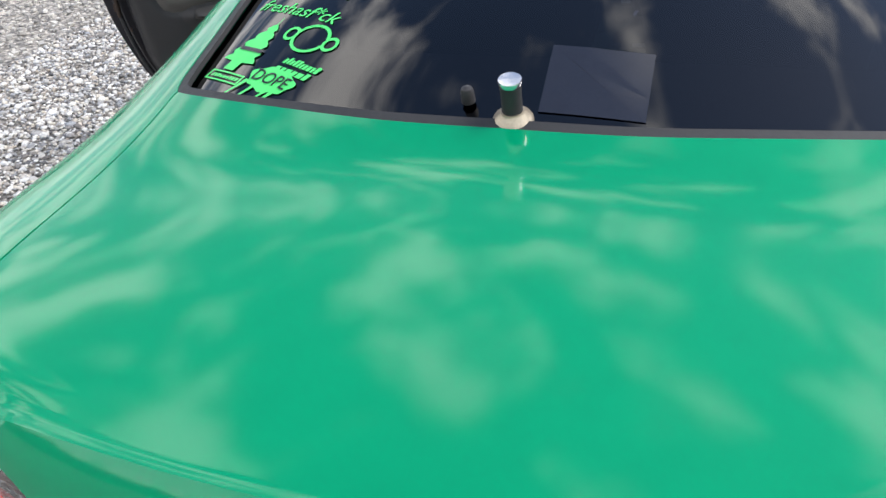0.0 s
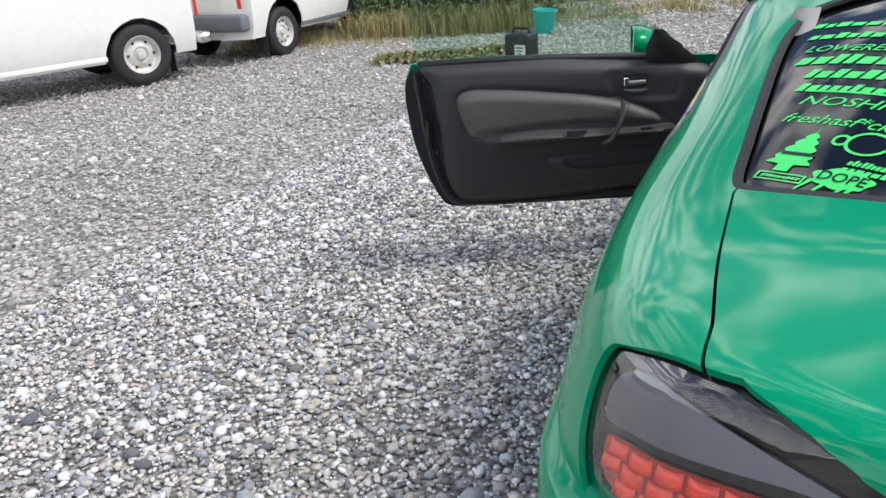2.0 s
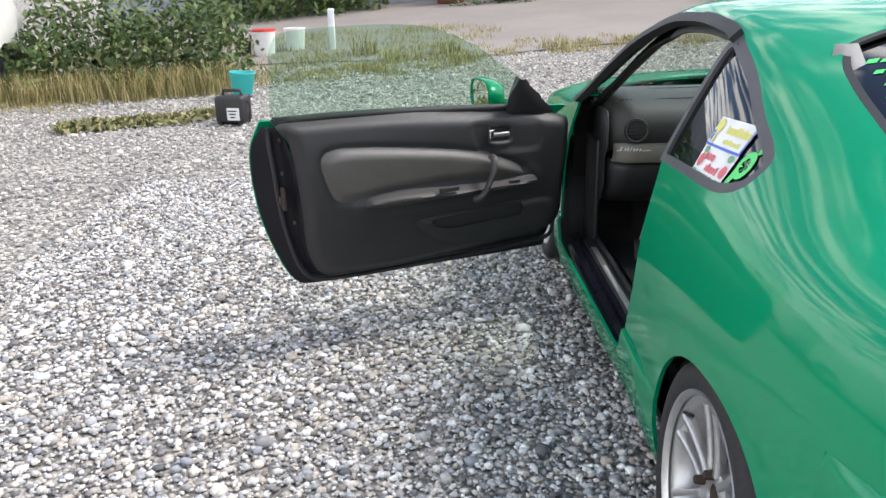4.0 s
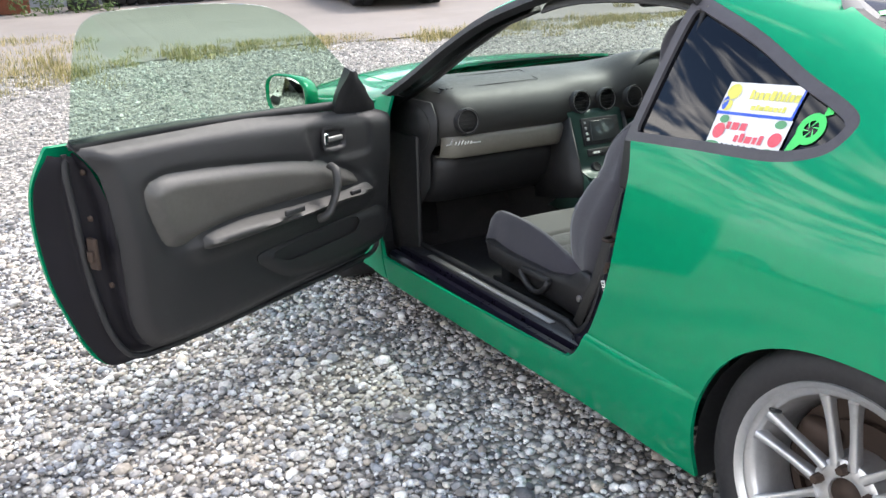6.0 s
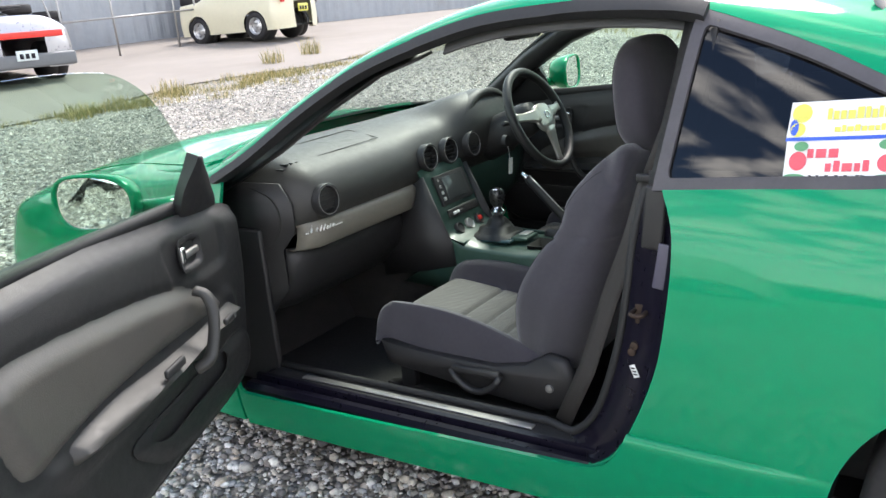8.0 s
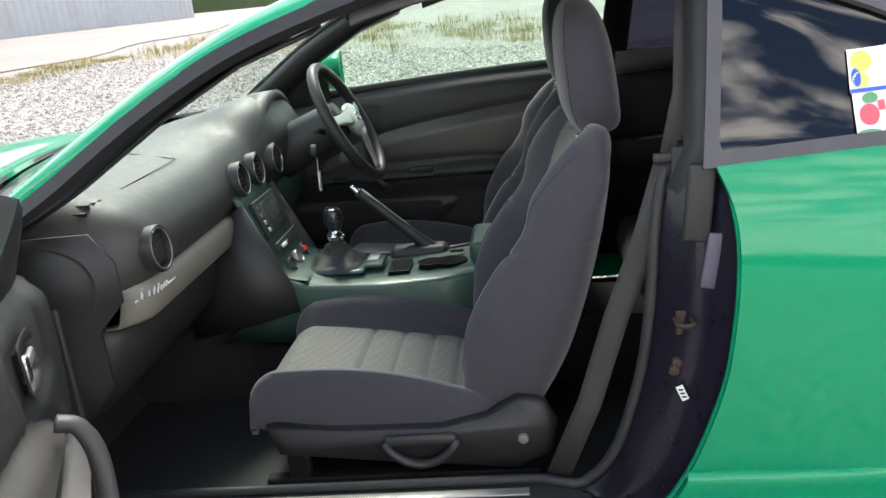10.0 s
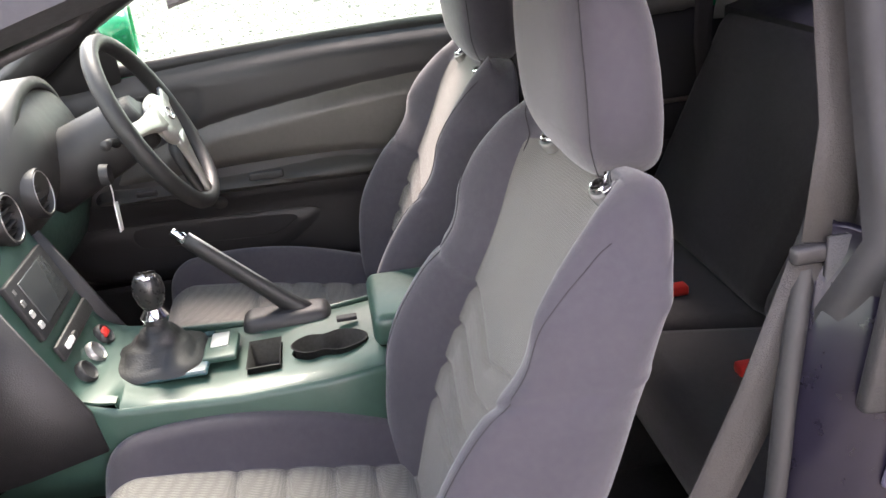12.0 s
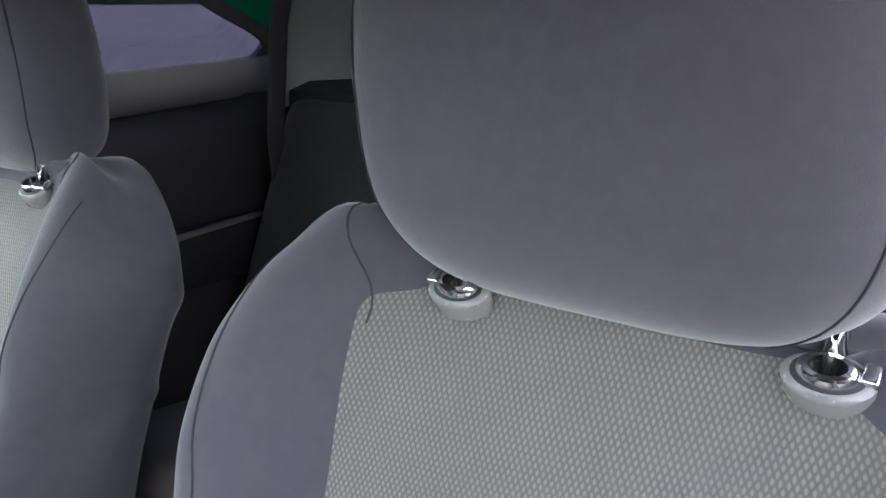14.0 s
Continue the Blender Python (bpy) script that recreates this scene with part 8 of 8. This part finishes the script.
foliage("cut_weeds", [(-5.0 + 0.20 * k, 6.58 + 0.06 * math.sin(k * 2.3) + 0.05 * k, 0.0, 0.20, 0.07, 230) for k in range(7)], CUT, "heap of pulled green weeds lying on gravel", "weeds", 0.05, 4)
foliage("bush", [(-4.3, 17.2, 0.0, 1.2, 2.6, 3200), (-3.3, 17.5, 0.0, 0.9, 1.9, 1800), (-5.6, 16.6, 0.0, 1.2, 2.3, 2400)], LEAF, "large green bush against the shed wall", "bush", 0.09, 5)
foliage("weeds", [(-0.9 + 0.5 * k, 17.0, 0.0, 0.28, 0.6, 160) for k in range(4)], LEAF, "weeds growing by the tyres", "weeds", 0.05, 6)

# corrugated shed wall
SHEET = mat("blue_grey_sheet", (0.30, 0.32, 0.35), 0.5, 0.3, 0.10, 0.8, grime=(0.22, 0.20, 0.18))
V, F = [], []
pathw = [(-9.0, 18.6), (10.0, 18.5), (34.0, 15.0)]
xs, k = [], 0
for (xa, ya), (xb, yb) in zip(pathw, pathw[1:]):
    n = int(math.hypot(xb - xa, yb - ya) / 0.09)
    for i in range(n):
        xs.append((xa + (xb - xa) * i / n, ya + (yb - ya) * i / n))
for i, (x, y) in enumerate(xs):
    d = 0.022 * (1 if i % 4 in (0, 1) else 0)
    z = float(rise(x, y))
    V += [(x, y - d, z - 0.3), (x, y - d, z + 3.4)]
    if i:
        F.append((2 * i - 2, 2 * i, 2 * i + 1, 2 * i - 1))
shed = mesh_from("wall_shed", V, F, SHEET, None, "", False)
solid(shed, 0.05, 1.0, False)
tagged(shed, "blue-grey corrugated sheet metal wall", "wall", "", "structure")


# tyres
def tyre_bm(r=0.30, w=0.19, n=26):
    return lathe([(-w * 0.36, r * 0.62), (-w * 0.5, r * 0.70), (-w * 0.5, r * 0.90), (-w * 0.40, r * 0.985), (0, r), (w * 0.40, r * 0.985), (w * 0.5, r * 0.90), (w * 0.5, r * 0.70), (w * 0.36, r * 0.62), (0, r * 0.60), (-w * 0.36, r * 0.62)], n, "z", caps=False)


tyre = part("tyre", tyre_bm(), TYRE, None)
tagged(tyre, "worn black car tyre stacked before the shed", "tyre", "stacked tyres")
first = True
rnd = random.Random(9)
cols = [(0.25, 17.5, 4), (2.35, 17.6, 6), (3.05, 17.6, 6), (3.75, 17.7, 6), (4.45, 17.7, 5), (5.15, 17.7, 6), (5.9, 17.7, 6), (6.6, 17.8, 5), (7.3, 17.8, 6), (8.0, 17.8, 6), (8.7, 17.8, 5), (2.7, 18.15, 6), (4.1, 18.2, 6), (5.5, 18.2, 6), (12.5, 17.4, 6), (13.3, 17.3, 6), (15.4, 17.0, 6), (16.2, 16.9, 6)]
for x, y, cnt in cols:
    for k in range(cnt):
        m = Matrix.Translation((x + rnd.uniform(-0.03, 0.03), y + rnd.uniform(-0.03, 0.03), float(rise(x, y)) + 0.110 + 0.19 * k)) @ Matrix.Rotation(rnd.uniform(0, 3), 4, "Z")
        if first:
            tyre.matrix_world, first = m, False
        else:
            copy_thing(tyre, m)
for k in range(7):
    x = 0.75 + 0.21 * k
    copy_thing(tyre, Matrix.Translation((x, 17.75, float(rise(x, 17.75)) + 0.31)) @ Matrix.Rotation(radians(84 - 2 * k), 4, "Y") @ Matrix.Rotation(0.3 * k, 4, "Z"))
# rusty drum and tubs
drum = part("drum", lathe([(0, 0.29), (0.02, 0.30), (0.30, 0.30), (0.31, 0.308), (0.33, 0.30), (0.60, 0.30), (0.61, 0.308), (0.63, 0.30), (0.90, 0.30), (0.92, 0.29)], 32, "z"), mat("rust", (0.16, 0.055, 0.028), 0.75, 0.2, 0.3, 3.0, grime=(0.09, 0.03, 0.02)), None, angle=50)
tagged(drum, "rusty brown steel drum by the shed", "drum")
drum.location = (-1.0, 17.7, float(rise(-1.0, 17.7)) + 0.012)
for k, (x, y, r, h, mt_, lb_) in enumerate(((-3.55, 11.6, 0.16, 0.34, WHITE, "white plastic tub in the grass"), (-3.95, 11.2, 0.17, 0.36, WHITE, "white plastic tub with a red lid"), (-4.3, 11.3, 0.13, 0.22, RUBBER, "black plastic pot in the grass"))):
    t_ = part("tub", lathe([(0, r * 0.84), (h * 0.9, r), (h, r * 1.06), (h, r * 0.97), (h * 0.92, r * 0.94)], 24, "z"), mt_, None, angle=40)
    tagged(t_, lb_, "tub")
    t_.location = (x, y, float(rise(x, y)))
    if k == 1:
        l_ = part("lid", lathe([(h, r * 1.08), (h + 0.03, r * 1.06), (h + 0.035, 0.01)], 24, "z"), RED, t_, "red lid", angle=40)
post = part("marker_post", rbox((0.09, 0.09, 0.62), (0, 0, 0.30), 0.012), WHITE, None)
tagged(post, "short white post in the grass", "post")
post.location = (-2.95, 11.4, float(rise(-2.95, 11.4)))

# turquoise bucket and black box on the gravel
TURQ = mat("turquoise_plastic", (0.03, 0.42, 0.40), 0.4, 0, 0.06, 10.0)
bk_ = part("bucket", lathe([(0.0, 0.105), (0.01, 0.112), (0.25, 0.142), (0.262, 0.152), (0.275, 0.150), (0.275, 0.142), (0.25, 0.134), (0.02, 0.104), (0.02, 0.001)], 28, "z"), TURQ, None, angle=45)
tagged(bk_, "turquoise plastic bucket tipped slightly on gravel", "bucket")
bk_.matrix_world = Matrix.Translation((-3.62, 8.03, float(rise(-3.62, 8.03)))) @ Matrix.Rotation(radians(4), 4, "Y")
hd_ = bmesh.new()
sweep([(0.148 * math.cos(a), 0.02, 0.265 - 0.12 * math.sin(a)) for a in np.linspace(0, math.pi, 14)], circle(0.004, 6), bm=hd_)
part("bucket_handle", hd_, STEEL, bk_, "thin wire handle")
bx = bmesh.new()
rbox((0.30, 0.22, 0.26), (0, 0, 0.15), 0.035, 3, bm=bx)
case = part("tool_case", bx, PLASTIC, None)
tagged(case, "black plastic tool case on the gravel with a white label", "case")
case.matrix_world = Matrix.Translation((-3.38, 6.55, float(rise(-3.38, 6.55)) + 0.0)) @ Matrix.Rotation(radians(-14), 4, "Z")
hn = bmesh.new()
sweep([(-0.10, 0, 0.27), (-0.09, 0, 0.325), (0.09, 0, 0.325), (0.10, 0, 0.27)], circle(0.016, 8), bm=hn)
part("case_handle", hn, PLASTIC, case, "black carrying handle")
part("case_label", rbox((0.13, 0.004, 0.12), (0.05, -0.112, 0.11), 0.001), WHITE, case, "white label")
for k in range(3):
    part("label_print", rbox((0.09 - 0.02 * k, 0.003, 0.012), (0.045, -0.115, 0.14 - 0.03 * k), 0), BLACK_PAINT, case, "dark print bar")
fo = [part("case_foot", rbox((0.05, 0.18, 0.03), (sx * 0.11, 0, 0.014), 0.006), RUBBER, case) for sx in (-1, 1)]
cb_ = bmesh.new()
sweep([(0.15, 0.0, 0.22), (0.18, -0.01, 0.20), (0.185, -0.02, 0.12), (0.17, -0.02, 0.05)], circle(0.007, 6), bm=cb_)
part("case_lead", cb_, RUBBER, case, "black lead")

# two white vans
VAN_WHITE = mat("van_white", (0.74, 0.73, 0.68), 0.35, 0, 0.05, 1.5, coat=0.5, grime=(0.60, 0.56, 0.48))
VAN_GREY = mat("van_grey_bumper", (0.13, 0.14, 0.15), 0.5, 0, 0.1, 4.0)
RIM_WHITE = mat("painted_steel_rim", (0.58, 0.56, 0.52), 0.45, 0.2, 0.12, 9.0, grime=(0.35, 0.28, 0.20))


def van_wheel(parent, x, y, sx, r=0.33, slots=8, rimmat=None):
    w = part("wheel", lathe([(-0.09, r * 0.60), (-0.10, r * 0.72), (-0.095, r * 0.93), (-0.07, r), (0.07, r), (0.095, r * 0.93), (0.10, r * 0.72), (0.09, r * 0.60)], 36, "x", caps=False), TYRE, parent, "black tyre on a pale steel rim")
    rm = part("rim", lathe([(-0.088, r * 0.615), (-0.095, r * 0.60), (-0.078, r * 0.56), (-0.045, r * 0.53), (-0.035, r * 0.46), (-0.055, r * 0.36), (-0.060, r * 0.26), (-0.040, r * 0.21), (-0.05, r * 0.17), (-0.085, r * 0.13), (-0.09, 0.002)], 36, "x", caps=False), rimmat or RIM_WHITE, w, "pale painted steel rim", angle=45)
    for k in range(slots):
        a = 2 * math.pi * k / slots
        h = lathe([(-0.052, 0.016), (-0.049, 0.001)], 10, "x")
        bmesh.ops.translate(h, vec=(0, r * 0.43 * math.cos(a), r * 0.43 * math.sin(a)), verts=h.verts[:])
        part("rim_slot", h, RUBBER, w)
    w.matrix_local = Matrix.Translation((x, y, r)) @ (Matrix.Rotation(math.pi, 4, "Z") if sx > 0 else Matrix.Identity(4))
    return w


def van(name, at, yaw, L, W, Hh, label, grey):
    """A boxy light van, tail at local y = 0, nose at +y."""
    v = empty(name, label, "van")
    prof = crv([(0.30, 0.93), (0.45, 0.985), (0.75, 1.0), (1.0, 0.99), (1.35, 0.955), (Hh - 0.12, 0.90), (Hh, 0.78)])
    bm = bmesh.new()
    rws_ = []
    zs_ = [0.30, 0.36, 0.45, 0.60, 0.75, 0.9, 1.0, 1.2, 1.4, Hh - 0.12, Hh - 0.04, Hh]
    ys_ = [0.0, 0.03, 0.10, 0.25] + list(np.linspace(0.4, L - 0.9, 22)) + [L - 0.6, L - 0.3, L - 0.1, L - 0.02, L]
    for y in ys_:
        e0 = min(1.0, (y + 0.02) / 0.12) ** 0.35
        e1 = min(1.0, (L - y + 0.05) / 0.35) ** 0.4
        row = []
        for z in zs_:
            lean = 0.10 * max(0, z - 0.9) * (1 if y < 0.3 else 0) + (-0.55 * max(0, z - 0.85) if y > L - 0.7 else 0)
            row.append(Vector((-W / 2 * float(prof(z)) * min(e0, e1), y + lean, z)))
        rws_.append(row + [Vector((-p.x, p.y, p.z)) for p in reversed(row)])
    P = np.array([[tuple(p) for p in r] for r in rws_])
    cut = [(P[..., 1] - yy) ** 2 + (P[..., 2] - 0.33) ** 2 - 0.40 ** 2 for yy in (0.72, L - 0.80)]
    vts, fcs = clip_grid(P, cut)
    solid(mesh_from("van_body", vts, fcs, VAN_WHITE, v, "white van body"), 0.02)
    for row, nm in ((rws_[0], "tailgate"), (rws_[-1], "nose")):
        b2 = bmesh.new()
        b2.faces.new([b2.verts.new(p) for p in row])
        part(nm, b2, VAN_WHITE, v, "white van " + nm, smooth=False)
    fl = rbox((W * 0.86, L * 0.9, 0.05), (0, L / 2, 0.32), 0.01)
    part("van_floor", fl, RUBBER, v, "dark underside")
    bp_ = bmesh.new()
    rbox((W * 1.0, 0.16, 0.20 if grey else 0.12), (0, -0.03, 0.50 if grey else 0.42), 0.04, 3, bm=bp_)
    part("bumper", bp_, VAN_GREY if grey else CHROME, v, "grey plastic bumper" if grey else "chrome bumper with rust")
    for sx in (-1, 1):
        for yy in (0.72, L - 0.80):
            van_wheel(v, sx * (W / 2 - 0.11), yy, sx, 0.30 if grey else 0.335, 10 if grey else 6)
        mf = rbox((0.18, 0.012, 0.22), (sx * (W / 2 - 0.12), 0.36, 0.20), 0.004)
        part("mud_flap", mf, RUBBER, v, "black mud flap")
        st2 = rbox((0.012, L - 2.2, 0.05), (sx * (W / 2 - 0.012), L / 2, 0.345), 0.004)
        part("sill_strip", st2, VAN_WHITE if not grey else VAN_GREY, v, "sill strip")
        wn_ = bmesh.new()
        rbox((0.012, L - 1.6, 0.42), (sx * (W / 2 * 0.945), L / 2 - 0.1, 1.33), 0.004, bm=wn_, m=None)
        part("side_window", wn_, VISOR_GLASS, v, "dark side window")
        ta = rbox((0.05, 0.03, 0.24), (sx * (W / 2 - 0.09), 0.0, 0.78), 0.012)
        part("tail_light", ta, RED, v, "red tail light")
    v.matrix_world = Matrix.Translation(at) @ Matrix.Rotation(radians(yaw), 4, "Z")
    return v


v1 = van("van", (-7.66, 6.17, 0), 154, 3.9, 1.62, 1.85, "old cream-white van with steel wheels parked on gravel", False)
wd = text_mesh("van_lettering", "4WD", 0.16, mat("grey_lettering", (0.52, 0.51, 0.48), 0.4, 0, 0.05, 9.0), v1, Matrix.Translation((-0.815, 1.62, 0.66)) @ Matrix.Rotation(radians(-90), 4, "Z") @ Matrix.Rotation(radians(90), 4, "X"), 0.004, 0.3, "grey raised lettering")
v2 = van("van", (-7.48, 6.42, 0), -1, 3.4, 1.48, 1.90, "white van with a grey bumper parked on gravel", True)
pl = part("tailgate_badge", rbox((0.16, 0.008, 0.02), (-0.30, -0.115, 0.545), 0.002), SILVER_INK, v2, "grey badge bar")


# ---------------------------------------------------------------- cars on the apron
def parked_car(name, at, yaw, L, W, top, knots, paint, label, soft):
    """A parked car: side profile of heights along y (tail at 0), with cabin, windows, lamps and wheels."""
    c = empty(name, label, "car")
    zt = crv(knots)
    ys_ = np.concatenate([[0.0, 0.02, 0.06, 0.12], np.linspace(0.2, L - 0.2, 44), [L - 0.12, L - 0.06, L - 0.02, L]])
    P = []
    for y in ys_:
        h = float(zt(y))
        e = min(1.0, (y + 0.015) / 0.25, (L - y + 0.015) / 0.35) ** 0.33
        row = []
        for k in range(25):
            u = k / 24
            if u < 0.55:
                z = 0.20 + (min(h, soft) - 0.20) * (u / 0.55)
                x = W / 2 * e * (0.94 + 0.06 * math.sin(math.pi * min(1.0, (z - 0.15) / 0.7)))
            else:
                q = (u - 0.55) / 0.45
                z = min(h, soft) + (h - min(h, soft)) * math.sin(q * math.pi / 2)
                x = W / 2 * e * 0.94 * (1 - q) ** (0.5 if h > soft + 0.1 else 0.35) if h > soft + 0.1 else W / 2 * e * 0.94 * (1 - q ** 2.2)
            row.append((-x, y, z + 0.02 * (1 - abs(x) / (W / 2)) * (h <= soft + 0.1)))
        P.append(row)
    P = np.array(P)
    wy = (0.78, L - 0.86)
    cut = [np.hypot(P[..., 1] - yy, P[..., 2] - 0.30) - 0.335 + 10 * (np.abs(P[..., 0]) < W * 0.30) for yy in wy]
    ob = panel("car_body", P, cut, paint, c, "painted body", 0.01, both=True)
    part("car_floor", rbox((W * 0.8, L * 0.9, 0.05), (0, L / 2, 0.26), 0.01), RUBBER, c, "dark underside")
    for sx in (-1, 1):
        for yy in wy:
            w = van_wheel(c, sx * (W / 2 - 0.10), yy, sx, 0.305, 5, ALLOY)
            hs = lathe([(-0.02, 0.325), (0.15, 0.325)], 24, "x")
            bmesh.ops.translate(hs, vec=(0, 0, 0), verts=hs.verts[:])
            hs_ = part("wheel_house", hs, RUBBER, c)
            hs_.matrix_local = Matrix.Translation((sx * (W / 2 - 0.22), yy, 0.31)) @ (Matrix.Rotation(math.pi, 4, "Z") if sx > 0 else Matrix.Identity(4))
    c.matrix_world = Matrix.Translation(at) @ Matrix.Rotation(radians(yaw), 4, "Z")
    return c


SILVER = mat("silver_paint", (0.42, 0.42, 0.45), 0.30, 0.6, 0.04, 2.0, coat=0.8)
CREAM = mat("cream_paint", (0.66, 0.62, 0.46), 0.32, 0.0, 0.04, 2.0, coat=0.7)
sil = parked_car("car", (5.25, 13.07, float(rise(5.4, 13.9)) + 0.02), -8, 4.25, 1.78, 1.28,
                 [(0.0, 0.70), (0.08, 0.90), (0.5, 0.97), (1.1, 1.00), (1.35, 1.05), (1.75, 1.20), (2.1, 1.22), (2.5, 1.10), (2.9, 0.95), (3.4, 0.86), (4.0, 0.72), (4.25, 0.50)], SILVER, "silver two-seat convertible parked on concrete", 0.82)
part("light_bar", rbox((1.30, 0.02, 0.10), (0, -0.012, 0.735), 0.008), RED, sil, "long red rear light bar")
part("rear_valance", rbox((1.62, 0.10, 0.22), (0, 0.02, 0.33), 0.04), VAN_GREY, sil, "dark grey lower bumper")
part("number_plate", rbox((0.34, 0.012, 0.16), (0, -0.045, 0.42), 0.004), PALE, sil, "pale number plate with bars")
for k in range(3):
    part("plate_bar", rbox((0.06, 0.006, 0.08), (-0.09 + 0.09 * k, -0.052, 0.41), 0), BLACK_PAINT, sil, "dark plate bar")
for sx in (-1, 1):
    part("tail_pipe", lathe([(0, 0.035), (0.12, 0.035)], 12, "z"), STEEL, sil).matrix_local = Matrix.Translation((-0.55 + 0.05 * sx, 0.04, 0.27)) @ Matrix.Rotation(radians(90), 4, "X")
    part("door_mirror", rbox((0.16, 0.10, 0.12), (sx * 0.94, 2.6, 0.98), 0.04), RUBBER, sil, "dark door mirror")
soft_top = rbox((1.30, 1.05, 0.06), (0, 1.85, 1.235), 0.03)
part("soft_top", soft_top, RUBBER, sil, "black fabric top")
cre = parked_car("car", (11.75, 13.0, float(rise(11.9, 14.2)) + 0.02), 2, 3.39, 1.47, 1.5,
                 [(0.0, 0.75), (0.05, 1.0), (0.12, 1.20), (0.35, 1.46), (1.0, 1.50), (1.9, 1.47), (2.3, 1.25), (2.65, 0.97), (3.1, 0.88), (3.3, 0.75), (3.39, 0.5)], CREAM, "cream small hatchback with a yellow plate on concrete", 0.86)
part("number_plate", rbox((0.33, 0.015, 0.165), (0, -0.02, 0.62), 0.004), YELLOW, cre, "yellow number plate with bars")
for k in range(3):
    part("plate_bar", rbox((0.06, 0.006, 0.08), (-0.09 + 0.09 * k, -0.03, 0.61), 0), BLACK_PAINT, cre, "dark plate bar")
for sx in (-1, 1):
    part("tail_light", rbox((0.14, 0.03, 0.22), (sx * 0.60, 0.02, 0.86), 0.02), RED, cre, "red tail light")
    part("side_window", rbox((0.02, 1.5, 0.34), (sx * 0.672, 1.2, 1.14), 0.01), VISOR_GLASS, cre, "dark side window")
# scaffold rail by the cream car
for x0, x1, yy in ((7.6, 11.0, 15.6),):
    rb_ = bmesh.new()
    zz = float(rise(9.0, yy))
    sweep([(x0, yy, zz + 0.75), (x1, yy, zz + 0.85)], circle(0.022, 8), bm=rb_)
    rail = part("rail", rb_, STEEL, None)
    tagged(rail, "grey tubular rail on the concrete", "rail")
    for x in (x0, x0 + 1.2, x1 - 0.6, x1):
        pb_ = bmesh.new()
        sweep([(x, yy, float(rise(x, yy))), (x, yy, float(rise(x, yy)) + 1.7)], circle(0.022, 8), bm=pb_)
        part("rail_post", pb_, STEEL, rail, "grey post")
    pb_ = bmesh.new()
    sweep([(x0 - 0.4, yy, float(rise(x0, yy)) + 1.7), (x0, yy, float(rise(x0, yy)) + 0.05)], circle(0.018, 8), bm=pb_)
    part("rail_brace", pb_, STEEL, rail, "slanting brace")

# far woods that close the horizon
V, F = [], []
rnd = random.Random(2)
for i in range(181):
    a = 2 * math.pi * i / 180
    h = 4.0 + 2.5 * math.sin(a * 7) ** 2 + rnd.uniform(0, 1.6)
    x, y = 130 * math.cos(a), 130 * math.sin(a)
    V += [(x, y, -3), (x, y, 1.5 + h)]
    if i:
        F.append((2 * i - 2, 2 * i, 2 * i + 1, 2 * i - 1))
tagged(mesh_from("backdrop", V, F, mat("far_woods", (0.05, 0.075, 0.03), 0.9, 0, 0.4, 0.15), None, "", False), "distant dark green woods", "backdrop", "", "structure")
